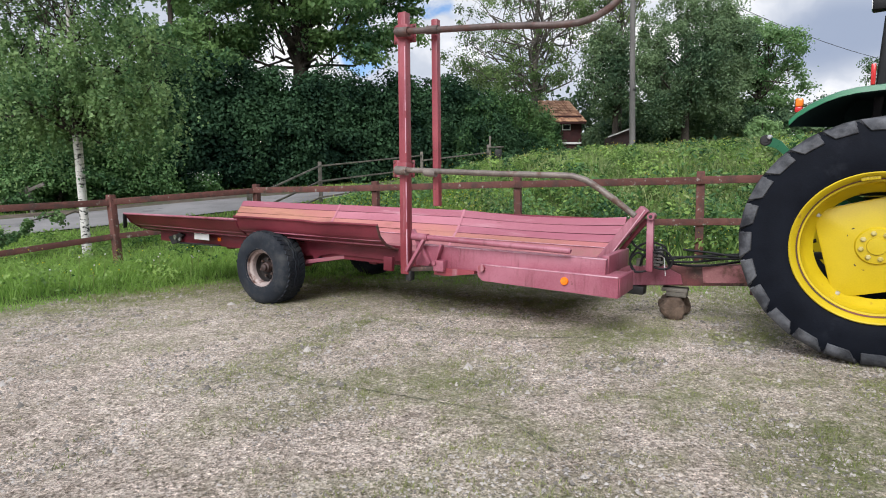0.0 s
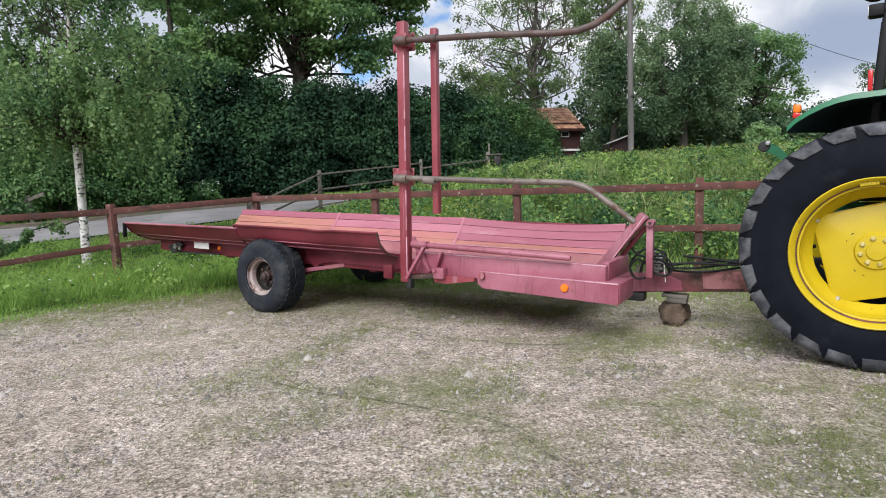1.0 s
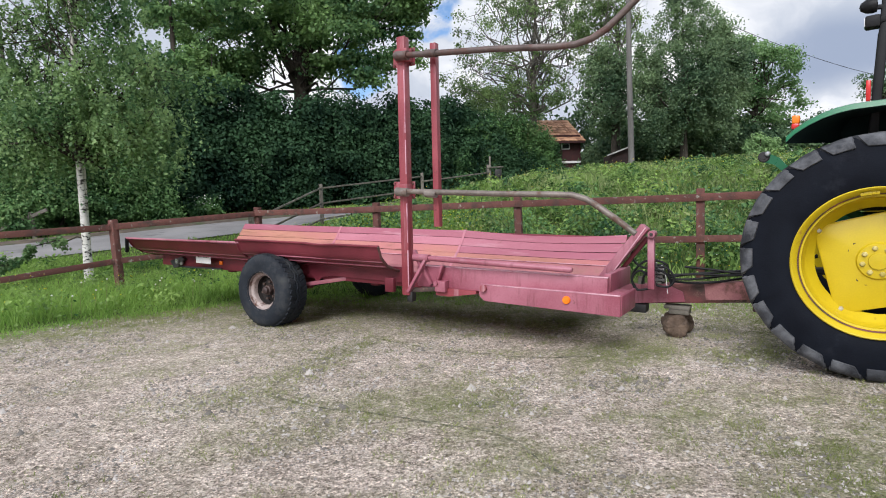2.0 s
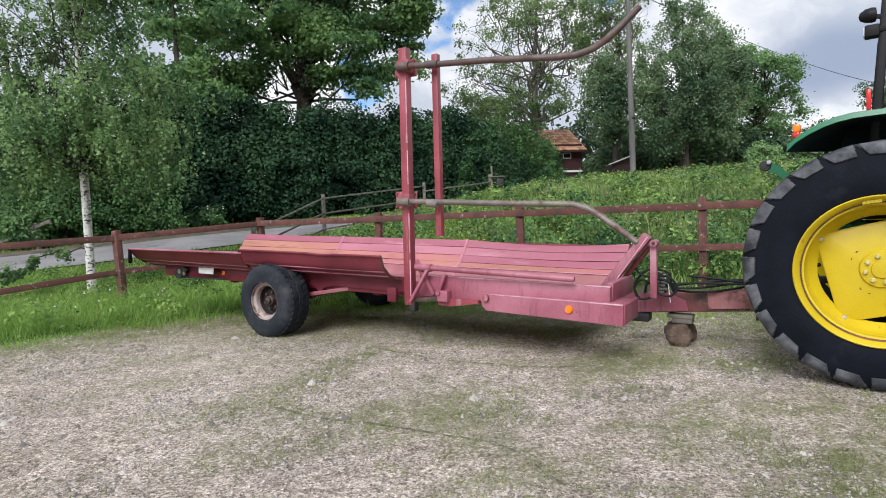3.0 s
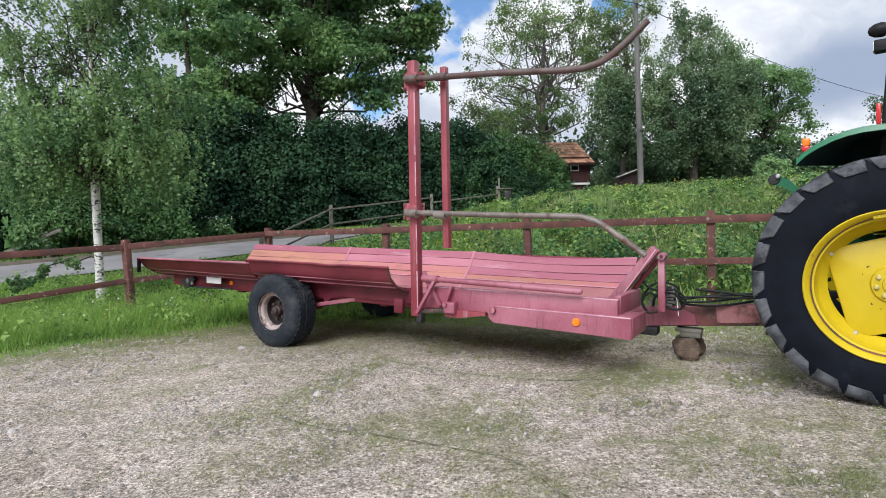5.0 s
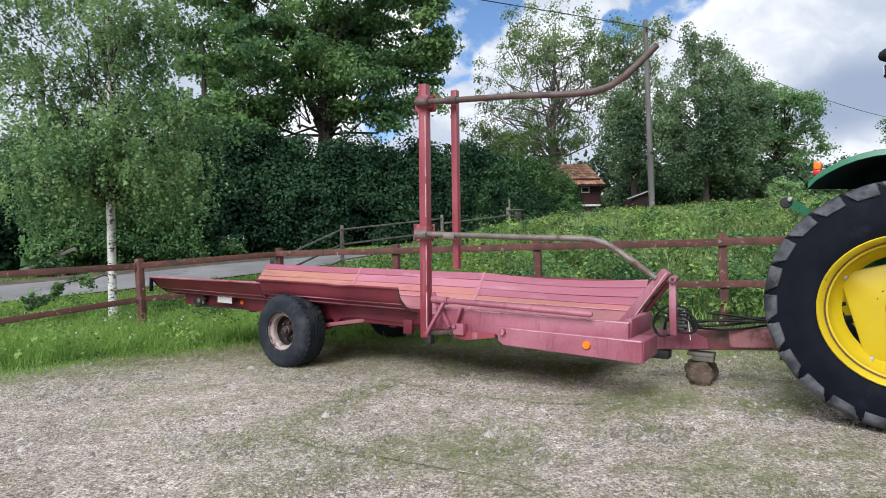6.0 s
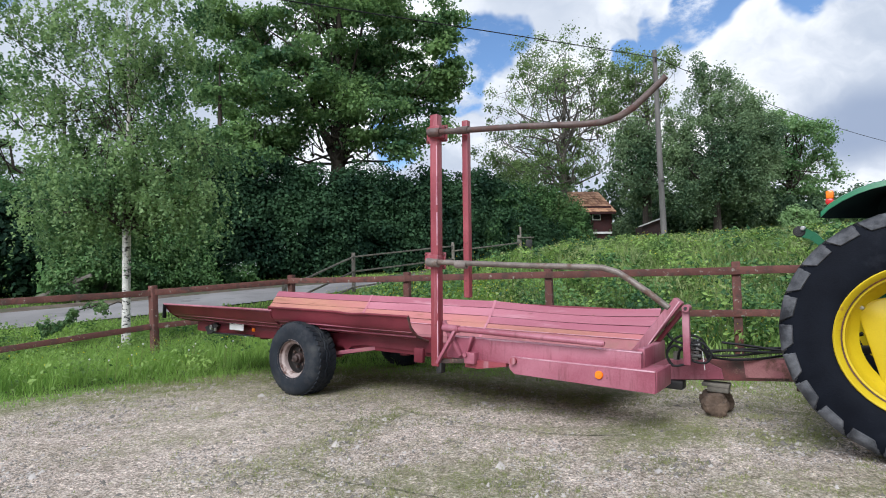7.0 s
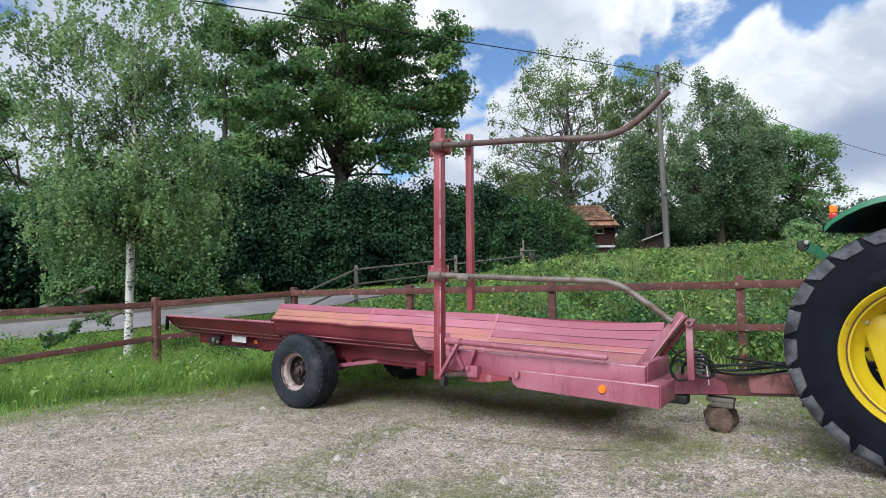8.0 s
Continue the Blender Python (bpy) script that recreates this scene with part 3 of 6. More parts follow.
def moss_amount(x, y):
    """Where moss and thin grass cover the gravel, 0 to 1."""
    m = 0.62 * smoothstep(-0.25, 0.7, fbm(x, y, 1.9, 0.6)) + 0.45 * smoothstep(-0.05, 0.7, fbm(x, y, 0.55, 1.1))
    m = m * (0.35 + 0.65 * smoothstep(-1.8, 0.8, x)) + 0.32 * smoothstep(0.3, 2.5, x) * smoothstep(-0.4, 0.6, fbm(x, y, 1.2, 2.0))
    for line, wide, amount in ((GREEN_BAND, 0.24, 0.6), (SCRAPES[0], 0.10, 0.8), (SCRAPES[1], 0.08, 0.5)):
        P = along(line, 0.1)
        d = np.min(np.hypot(x[..., None] - P[:, 0], y[..., None] - P[:, 1]), axis=-1)
        m = np.maximum(m, amount * np.exp(-(d / wide) ** 2))
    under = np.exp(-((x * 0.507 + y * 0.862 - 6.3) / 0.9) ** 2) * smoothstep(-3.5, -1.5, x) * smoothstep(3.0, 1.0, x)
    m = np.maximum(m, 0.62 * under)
    m = np.maximum(m, 0.6 * np.exp(-((x + 1.6) / 2.4) ** 2 - ((y - 7.3) / 1.3) ** 2))
    m = np.maximum(m, 0.95 * smoothstep(2.7, 0.2, yard_mask(x, y) + 0.5 * fbm(x, y, 0.8, 1.7)))
    return np.clip(m, 0, 1)


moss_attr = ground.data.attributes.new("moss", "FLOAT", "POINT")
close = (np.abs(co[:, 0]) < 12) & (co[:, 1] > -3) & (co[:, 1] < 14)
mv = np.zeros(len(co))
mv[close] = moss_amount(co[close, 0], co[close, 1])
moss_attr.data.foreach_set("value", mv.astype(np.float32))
rs = np.random.RandomState(4)
for line in SCRAPES:
    P = along(line, 0.04)
    lift = 0.012 * fbm(P[:, 0], P[:, 1], 1.6, 0.7) * np.exp(-((P[:, 0] / 14) ** 2 + (P[:, 1] / 14) ** 2)) + 0.005
    t_ = np.gradient(P, axis=0)
    t_ /= np.linalg.norm(t_, axis=1, keepdims=True)
    bm = bmesh.new()
    a = [bm.verts.new((p[0] - t[1] * w, p[1] + t[0] * w, z)) for p, t, z, w in zip(P, t_, lift, rs.uniform(-0.002, 0.011, len(P)))]
    b = [bm.verts.new((p[0] + t[1] * w, p[1] - t[0] * w, z)) for p, t, z, w in zip(P, t_, lift, rs.uniform(0.001, 0.013, len(P)))]
    for k in range(len(P) - 1):
        bm.faces.new((a[k], a[k + 1], b[k + 1], b[k]))
    tagged(new("scrape_mark", finish(bm, "scrape_mark", M_SOIL)), "shallow curved scrape of damp soil in the gravel", "ground", kind="structure")

# the road behind the fence, a strip laid on the land
ROAD = [(-30, 3.3), (-20, 8.8), (-11.8, 14.1), (-9.5, 15.8), (-8.1, 17.4), (-6.6, 18.7), (-4.6, 19.7), (-2.0, 21.8), (3.0, 28.5), (7.0, 34.5)]
road_x = np.linspace(-30, 7, 120)
road_y = np.interp(road_x, [p[0] for p in ROAD], [p[1] for p in ROAD])
for _ in range(12):
    road_y[1:-1] = (road_y[:-2] + road_y[1:-1] * 2 + road_y[2:]) / 4
tan = np.stack([np.gradient(road_x), np.gradient(road_y)], 1)
tan /= np.linalg.norm(tan, axis=1, keepdims=True)
nor = np.stack([-tan[:, 1], tan[:, 0]], 1)
bm = bmesh.new()
rows = []
for k in range(len(road_x)):
    row = []
    for d in np.linspace(-1.7, 1.7, 7):
        px_, py_ = road_x[k] + nor[k, 0] * d, road_y[k] + nor[k, 1] * d
        crown = 0.05 * (1 - (d / 1.7) ** 2)
        row.append(bm.verts.new((px_, py_, float(ground_z(px_, py_)) + 0.03 + crown)))
    rows.append(row)
for a, b in zip(rows, rows[1:]):
    for k in range(6):
        bm.faces.new((a[k], a[k + 1], b[k + 1], b[k]))
M_ROAD = overlay(mat("worn_grey_asphalt", (0.172, 0.166, 0.168), (0.252, 0.244, 0.247), 0.8, 0.85, bump=0.3, fine=120), (0.11, 0.11, 0.115), 1.2, 0.55, 0.7, 0.9)
road = tagged(new("road", finish(bm, "road", M_ROAD)), "narrow worn grey asphalt lane behind the fence", "road", kind="structure")

# bare earth along the far edge of the lane
bm = bmesh.new()
rows = []
rs = np.random.RandomState(9)
for k in range(len(road_x)):
    row = []
    for d in (1.62, 1.9, 2.2, 2.45 + rs.uniform(0, 0.25)):
        px_, py_ = road_x[k] + nor[k, 0] * d, road_y[k] + nor[k, 1] * d
        row.append(bm.verts.new((px_, py_, float(ground_z(px_, py_)) + 0.035 + 0.05 * smoothstep(1.6, 2.2, d) * (d < 2.3))))
    rows.append(row)
for a, b in zip(rows, rows[1:]):
    for k in range(3):
        bm.faces.new((a[k], a[k + 1], b[k + 1], b[k]))
M_EARTH = overlay(mat("brown_earth", (0.060, 0.045, 0.034), (0.125, 0.098, 0.076), 3, 0.95, bump=0.6, fine=40), (0.045, 0.070, 0.022), 1.5, 0.52, 0.66, 0.95)
tagged(new("road_shoulder", finish(bm, "road_shoulder", M_EARTH)), "strip of bare brown earth along the lane", "ground", kind="structure")

# ---- the bale trailer ----
T_M = pose(-1.461, 7.652, 0.0, 0, 2.2, -30.5)
trailer = thing("bale_trailer", T_M, "long faded red steel bale trailer with curved slatted sides", "trailer")
# trough profiles: (across, height), from the floor outwards
FAR = [(0.56, 0.595), (0.70, 0.725), (0.775, 0.785), (0.855, 0.875), (0.935, 0.98), (1.0, 1.075)]
SAG = (0.0, 0.0, -0.008, -0.022, -0.036, -0.048)
NEAR = [(-0.70, 0.700), (-0.90, 0.728), (-1.08, 0.790), (-1.185, 0.880), (-1.235, 1.0)]


def curved_plank(x0, x1, p, q, thick, sag=(0.0, 0.0), n=10, ripple=0.0, seed=0):
    """A long pressed plank between two points of the profile, with lips along both edges."""
    bm = bmesh.new()
    r = random.Random(seed)
    ph = r.uniform(0, 6)
    dy, dz = q[0] - p[0], q[1] - p[1]
    ln = math.hypot(dy, dz)
    ny, nz = -dz / ln, dy / ln
    sect = [(0.0, 0.0), (0.10, 0.5), (0.5, 0.75), (0.90, 0.5), (1.0, 0.0)]
    rings = []
    for i in range(n + 1):
        x = x0 + (x1 - x0) * i / n
        dip, wave = math.sin(math.pi * (i / n) ** 1.2), ripple * math.sin(x * 2.3 + ph)
        top = [(p[0] + dy * t, p[1] + dz * t + wave + (sag[0] + (sag[1] - sag[0]) * t) * dip) for t, _ in sect]
        ring = [bm.verts.new((x, y + ny * thick * h, z + nz * thick * h)) for (y, z), (_, h) in zip(top, sect)]
        ring += [bm.verts.new((x, y - ny * thick, z - nz * thick)) for y, z in top[::-1]]
        rings.append(ring)
    m = len(rings[0])
    for a, b in zip(rings, rings[1:]):
        for k in range(m):
            bm.faces.new((a[k], a[(k + 1) % m], b[(k + 1) % m], b[k]))
    bm.faces.new(rings[0])
    bm.faces.new(rings[-1][::-1])
    return bm


def gapped(p, q, gap=0.012):
    """The two points drawn together a little, to leave a joint."""
    d = math.hypot(q[0] - p[0], q[1] - p[1])
    t = gap / d
    return (p[0] + (q[0] - p[0]) * t, p[1] + (q[1] - p[1]) * t), (q[0] - (q[0] - p[0]) * t, q[1] - (q[1] - p[1]) * t)


# far side: three lengths of five planks each
far_side = part("far_side", bar(bmesh.new(), (-2.95, 1.02, 1.0), (3.50, 1.02, 1.0), 0.03, 0.05), M_PINK, trailer, "sun-bleached pink slatted side")
k = 0
for x0, x1 in ((-2.95, -0.78), (-0.76, 1.41), (1.43, 3.57)):
    for j, (p, q) in enumerate(zip(FAR, FAR[1:])):
        g = gapped(p, q, 0.0035)
        tone = M_BED if j == 0 else M_ORANGE if j == 1 or (j == 2 and x0 < 1) or (j == 3 and x0 < -1.5) else M_PINK
        part("plank", curved_plank(x0, x1, *g, 0.006, (SAG[j], SAG[j + 1]) if x0 > 1 else (0.0, 0.0), 14, 0.002, k), tone, far_side)
        k += 1
for x0, x1 in ((-2.95, -0.78), (-0.76, 1.41), (1.43, 3.57)):
    part("sheet_lip", bar(bmesh.new(), (x0, FAR[1][0] - 0.008, FAR[1][1] + 0.004), (x1, FAR[1][0] - 0.008, FAR[1][1] + 0.004), 0.012, 0.010, 0.003), M_BLEACH_LIT, far_side)
for x in (-0.77, 1.42):
    bm = bmesh.new()
    for p, q in zip(FAR, FAR[1:]):
        bar(bm, (x, p[0] - 0.004, p[1] + 0.006), (x, q[0] - 0.004, q[1] + 0.006), 0.004, 0.036, 0.001, (1, 0, 0))
    part("joint_strap", bm, M_PINK, far_side)
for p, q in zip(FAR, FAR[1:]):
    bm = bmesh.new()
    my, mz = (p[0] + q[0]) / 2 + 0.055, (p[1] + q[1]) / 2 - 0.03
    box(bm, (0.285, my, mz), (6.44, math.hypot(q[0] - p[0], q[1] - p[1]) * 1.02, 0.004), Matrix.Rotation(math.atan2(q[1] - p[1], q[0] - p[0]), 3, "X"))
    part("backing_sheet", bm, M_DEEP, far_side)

# floor of the trough
bm = bmesh.new()
box(bm, (0.60, -0.07, 0.585), (5.85, 1.30, 0.03), None, 0.004)
part("bed_floor", bm, M_BED, trailer, "dusty worn bed floor")
# near side: a flat tail section and a raised middle section, seen from outside
def pressed_side(x0, x1, prof, flare=0.0, dent=0.0):
    """A curved pressed sheet with a lip and two rolled ribs."""
    bm = bmesh.new()
    sect = []
    for (ya, za), (yb, zb) in zip(prof, prof[1:]):
        for t in np.linspace(0, 1, 5)[:-1]:
            sect.append((ya + (yb - ya) * t, za + (zb - za) * t))
    sect.append(prof[-1])
    n = 24
    m = len(sect)
    out, inn = [], []
    for i in range(n + 1):
        f = i / n
        x = x0 + (x1 - x0) * f
        ro, ri = [], []
        for j, (y, z) in enumerate(sect):
            h = j / (m - 1)
            rib = 0.012 if j in (5, 6, 10, 11) else 0.0
            d = dent * math.sin(f * 9 + 1) * h * h + flare * (f - 0.5) * h
            bump = dent * 1.6 * math.exp(-((f - 0.62) / 0.06) ** 2) * h ** 3
            ro.append(bm.verts.new((x, y - rib * 0.8 - d, z - rib * 0.6 - bump)))
            ri.append(bm.verts.new((x, y + 0.010 - d, z + 0.012 - bump)))
        out.append(ro)
        inn.append(ri)
    for i in range(n):
        for j in range(m - 1):
            bm.faces.new((out[i][j], out[i][j + 1], out[i + 1][j + 1], out[i + 1][j]))
            bm.faces.new((inn[i][j], inn[i + 1][j], inn[i + 1][j + 1], inn[i][j + 1]))
        bm.faces.new((out[i][-1], inn[i][-1], inn[i + 1][-1], out[i + 1][-1]))
        bm.faces.new((out[i][0], out[i + 1][0], inn[i + 1][0], inn[i][0]))
    for i in (0, n):
        for j in range(m - 1):
            bm.faces.new((out[i][j], inn[i][j], inn[i][j + 1], out[i][j + 1]))
    return bm


TAIL = [(-0.62, 0.665), (-0.80, 0.69), (-0.99, 0.745), (-1.12, 0.835), (-1.20, 0.935)]
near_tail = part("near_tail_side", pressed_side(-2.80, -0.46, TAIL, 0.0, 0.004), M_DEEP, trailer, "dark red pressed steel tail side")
tube(b := bmesh.new(), [(-2.82, -1.205, 0.94), (-0.46, -1.225, 0.965)], 0.014, 8)
part("rolled_edge", b, M_RED, near_tail)
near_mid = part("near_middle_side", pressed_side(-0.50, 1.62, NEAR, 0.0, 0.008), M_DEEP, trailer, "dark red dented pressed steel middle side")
tube(b := bmesh.new(), [(-0.50 + 2.12 * t, -1.238 - 0.008 * math.sin(t * 9 + 1), 1.0 - 0.013 * math.exp(-((t - 0.62) / 0.06) ** 2)) for t in np.linspace(0, 1, 18)], 0.013, 8)
part("rolled_edge", b, M_DEEP, near_mid)
for prof, x0, x1, owner in ((NEAR, -0.48, 1.60, near_mid), (TAIL, -2.78, -0.48, near_tail)):
    for (ya, za), (yb, zb), t in ((prof[1], prof[2], 0.9), (prof[2], prof[3], 0.55)):
        y, z = ya + (yb - ya) * t, za + (zb - za) * t
        bm = bmesh.new()
        tube(bm, [(x0, y - 0.006, z - 0.004), ((x0 + x1) / 2, y - 0.009, z - 0.006), (x1, y - 0.006, z - 0.004)], 0.009, 6)
        part("rib", bm, M_RED, owner)
for x, prof in ((1.62, NEAR), (-0.50, NEAR), (-2.80, TAIL)):
    bm = bmesh.new()
    tube(bm, [(x, y - 0.004, z - 0.002) for y, z in prof], 0.013, 8)
    part("end_lip", bm, M_RUSTBEAM if x > 1 else M_DEEP, near_mid if prof is NEAR else near_tail)

# tail tip: hanging black flap
bm = bmesh.new()
box(bm, (-2.80, -1.205, 0.84), (0.02, 0.05, 0.20), None, 0.004)
part("rubber_flap", bm, M_BLACK, trailer, "black rubber flap")

# chassis
bm = bmesh.new()
bar(bm, (-2.55, -0.80, 0.63), (2.0, -0.80, 0.63), 0.08, 0.16, 0.008)
part("chassis_rail", bm, M_DEEP, trailer)
bm = bmesh.new()
bar(bm, (-2.35, 0.80, 0.63), (3.6, 0.80, 0.63), 0.08, 0.16, 0.008)
part("chassis_rail", bm, M_DEEP, trailer)
for x in (-2.3, -1.2, 0.0, 1.2, 2.4):
    part("cross_member", bar(bmesh.new(), (x, -0.76, 0.54), (x, 0.76, 0.54), 0.10, 0.05, 0.008), M_DEEP, trailer)
part("axle", bar(bmesh.new(), (-0.05, -1.0, 0.42), (-0.05, 1.0, 0.42), 0.09, 0.09, 0.008), M_DARK, trailer)
for y in (-0.62, 0.62):
    bm = bmesh.new()
    plate(bm, [(-0.32, 0.62), (0.34, 0.62), (0.10, 0.38), (-0.12, 0.38)], 0.09, lambda u, v, w, y=y: (u, y + w, v))
    part("axle_bracket", bm, M_DEEP, trailer)
bm = bmesh.new()
bar(bm, (0.27, -0.885, 0.475), (0.98, -0.80, 0.600), 0.05, 0.045, 0.005)
part("brake_strut", bm, M_PINK, trailer)
# under-run plate below the raised middle side
bm = bmesh.new()
plate(bm, [(0.25, 0.76), (1.75, 0.76), (1.75, 0.595), (0.68, 0.605), (0.52, 0.57), (0.44, 0.51)], 0.02, lambda u, v, w: (u, -0.86 + w, v))
part("side_apron", bm, M_DEEP, trailer)
# tail lamp bracket, plate, reflector
bm = bmesh.new()
plate(bm, [(-2.30, 0.62), (-2.22, 0.52), (-2.12, 0.55), (-1.98, 0.66), (-2.05, 0.69)], 0.05, lambda u, v, w: (u, -0.865 + w, v))
bar(bm, (-2.2, -0.86, 0.545), (-1.25, -0.86, 0.565), 0.03, 0.02, 0.003)
lamp_bracket = part("lamp_bracket", bm, M_DARK, trailer)
bm = bmesh.new()
tube(bm, [(-2.10, -0.89, 0.63), (-2.10, -0.93, 0.63)], 0.035, 14)
tube(bm, [(-2.03, -0.89, 0.60), (-2.03, -0.91, 0.60)], 0.025, 14)
part("tail_lamp", bm, M_CHROME, lamp_bracket)
bm = bmesh.new()
box(bm, (-1.52, -0.93, 0.69), (0.30, 0.008, 0.12), None, 0.002)
bar(bm, (-1.55, -0.80, 0.66), (-1.55, -0.925, 0.66), 0.03, 0.02, 0.002)
number_plate = part("number_plate", bm, M_WHITE, trailer, "white plate with dark marks")
for x, w in ((-1.61, 0.035), (-1.565, 0.022), (-1.50, 0.03), (-1.455, 0.028), (-1.415, 0.022)):
    bm = bmesh.new()
    box(bm, (x, -0.936, 0.725), (w, 0.005, 0.028))
    part("mark", bm, M_DARK, number_plate)
bm = bmesh.new()
box(bm, (-1.27, -0.848, 0.645), (0.06, 0.012, 0.05), None, 0.004)
part("side_reflector", bm, M_AMBER, trailer, "small amber reflector")


def trailer_wheel(y_out, side):
    """A wide low tyre on a rusty dished rim; side -1 faces the near side."""
    W = 0.36
    wheel = new("wheel")
    wheel.parent = trailer
    wheel.location = (-0.035 if side < 0 else -0.30, y_out, 0.420 if side < 0 else 0.44)
    wheel.scale = (1.03, 1.0, 1.03)
    tagged(wheel, "wide low-pressure tyre on a rusty rim")
    s = side
    bm = bmesh.new()
    prof = [(0.205, 0.03), (0.215, 0.005), (0.25, -0.002), (0.33, 0.0), (0.375, 0.012), (0.40, 0.035), (0.412, 0.06), (0.418, W / 2), (0.412, W - 0.06), (0.40, W - 0.035), (0.375, W - 0.012), (0.33, W), (0.25, W), (0.205, W - 0.03)]
    lathe(bm, [(r, -s * h) for r, h in prof], 64)
    tyre = part("tyre", bm, M_TYRE, wheel)
    # slanting shoulder blocks and zigzag ribs between them
    bm = bmesh.new()
    n = 40
    for k in range(n):
        for h0, h1, slant in ((0.050, 0.140, 0.40), (0.220, 0.310, -0.40)):
            a = 2 * math.pi * (k + (0.5 if slant < 0 else 0.0)) / n
            rot = Matrix.Rotation(-a, 3, "Y")
            c = rot @ Vector((0.403, -s * (h0 + h1) / 2, 0))
            box(bm, c, (0.036, h1 - h0, 0.044), rot @ Matrix.Rotation(s * slant, 3, "X"), 0.005)
    m = 80
    for h0, h1 in ((0.146, 0.176), (0.184, 0.214)):
        ring = []
        for k in range(m):
            a = 2 * math.pi * k / m
            z = 0.009 if (k // 2) % 2 else -0.009
            ring.append([bm.verts.new((r * math.cos(a), -s * h, r * math.sin(a))) for r, h in ((0.412, h0 + z), (0.427, h0 + z + 0.004), (0.427, h1 + z - 0.004), (0.412, h1 + z))])
        for a, b in zip(ring, ring[1:] + ring[:1]):
            for j in range(3):
                bm.faces.new((a[j], a[j + 1], b[j + 1], b[j]))
    part("tread", bm, M_TYRE, tyre, smooth=0)
    bm = bmesh.new()
    lathe(bm, [(r, -s * h) for r, h in ((0.222, 0.0), (0.226, 0.014), (0.207, 0.018), (0.202, 0.046), (0.176, 0.056), (0.170, 0.066), (0.166, 0.110))], 48)
    rim = part("rim", bm, M_RIM, wheel, "pale rusty rim ring")
    # disc and inner wall of the dish, coloured dark for the shade inside
    bm = bmesh.new()
    lathe(bm, [(r, -s * h) for r, h in ((0.167, 0.108), (0.160, 0.165), (0.140, 0.172), (0.122, 0.150), (0.100, 0.145), (0.0, 0.145))], 40)
    disc = part("wheel_disc", bm, M_RIMSHADE, wheel, "rusty wheel disc with the shade of its recess in the colour")
    for k in range(6):
        a = 2 * math.pi * (k + 0.3) / 6
        bm = tube(bmesh.new(), [(0.098 * math.cos(a), -s * 0.148, 0.098 * math.sin(a)), (0.098 * math.cos(a), -s * 0.112, 0.098 * math.sin(a))], 0.015, 6)
        part("wheel_nut", bm, M_RUSTBEAM, disc)
    bm = bmesh.new()
    lathe(bm, [(r, -s * h) for r, h in ((0.062, 0.148), (0.056, 0.098), (0.042, 0.088), (0.040, 0.062), (0.030, 0.054), (0.0, 0.052))], 20)
    part("hub", bm, M_HUB, wheel, "dark greasy wheel hub")
    return wheel


trailer_wheel(-1.29, -1)
trailer_wheel(1.40, 1)
# near side front rail and box
bm = bmesh.new()
bar(bm, (1.98, -1.02, 0.715), (3.88, -1.02, 0.715), 0.10, 0.215, 0.012)
side_rail = part("side_rail", bm, M_RED, trailer, "bleached pink-red side rail")
# added strip: worn paint plus the rail's top highlight as pale colour
part("worn_edge", bar(bmesh.new(), (1.99, -1.066, 0.819), (3.885, -1.066, 0.819), 0.014, 0.011, 0.003), M_BLEACH_LIT, side_rail)
bm = bmesh.new()
bar(bm, (3.86, -1.0, 0.76), (3.86, -0.25, 0.76), 0.06, 0.17, 0.01)
part("front_cross_rail", bm, M_RED, trailer)
bm = bmesh.new()
plate(bm, [(2.725, 0.69), (2.70, 0.665), (2.715, 0.575), (2.765, 0.535), (4.005, 0.51), (4.005, 0.685)], 0.03, lambda u, v, w: (u, -1.115 + w, v))
side_box = part("side_box", bm, M_RED, trailer, "bleached pink-red steel side box")
bm = bmesh.new()
box(bm, (3.38, -0.93, 0.683), (1.25, 0.34, 0.012), None, 0.003)
part("lid", bm, M_RED, side_box)
# added strip: worn paint and a painted highlight on the box's upper edge
part("worn_edge", bar(bmesh.new(), (2.73, -1.127, 0.687), (4.0, -1.127, 0.683), 0.014, 0.011, 0.003), M_BLEACH_LIT, side_box)
bm = bmesh.new()
box(bm, (4.0, -0.86, 0.598), (0.03, 0.50, 0.17), None, 0.006)
part("end_plate", bm, M_RED, side_box)
bm = bmesh.new()
tube(bm, [(2.76, -1.13, 0.655), (2.76, -1.165, 0.655)], 0.032, 10)
part("hinge_boss", bm, M_FORK, side_box)
bm = bmesh.new()
lathe(bm, [(0.0, -0.022), (0.030, -0.020), (0.036, -0.008), (0.036, 0.0)], 20)
bmesh.ops.translate(bm, verts=bm.verts[:], vec=(3.55, -1.131, 0.612))
part("side_lamp", bm, M_AMBER, side_box, "round amber side lamp")

# long round tube lying along the rail
bm = bmesh.new()
tube(bm, [(2.02, -1.13, 0.905), (3.575, -1.13, 0.875), (3.595, -1.13, 0.875)], [0.027, 0.027, 0.019], 14)
push = part("push_tube", bm, M_RED, trailer, "round faded red tube")
part("sleeve", tube(bmesh.new(), [(1.98, -1.13, 0.906), (2.16, -1.13, 0.902)], 0.038, 14), M_RED, push)
bm = bmesh.new()
box(bm, (1.60, -1.0, 0.585), (0.11, 0.05, 0.15), None, 0.006)
part("support_leg", bm, M_DEEP, trailer)
bm = bmesh.new()
bar(bm, (2.235, -1.10, 0.66), (2.30, -1.10, 0.84), 0.03, 0.06, 0.006, (0, 1, 0))
box(bm, (2.29, -1.10, 0.635), (0.12, 0.10, 0.11), None, 0.012)
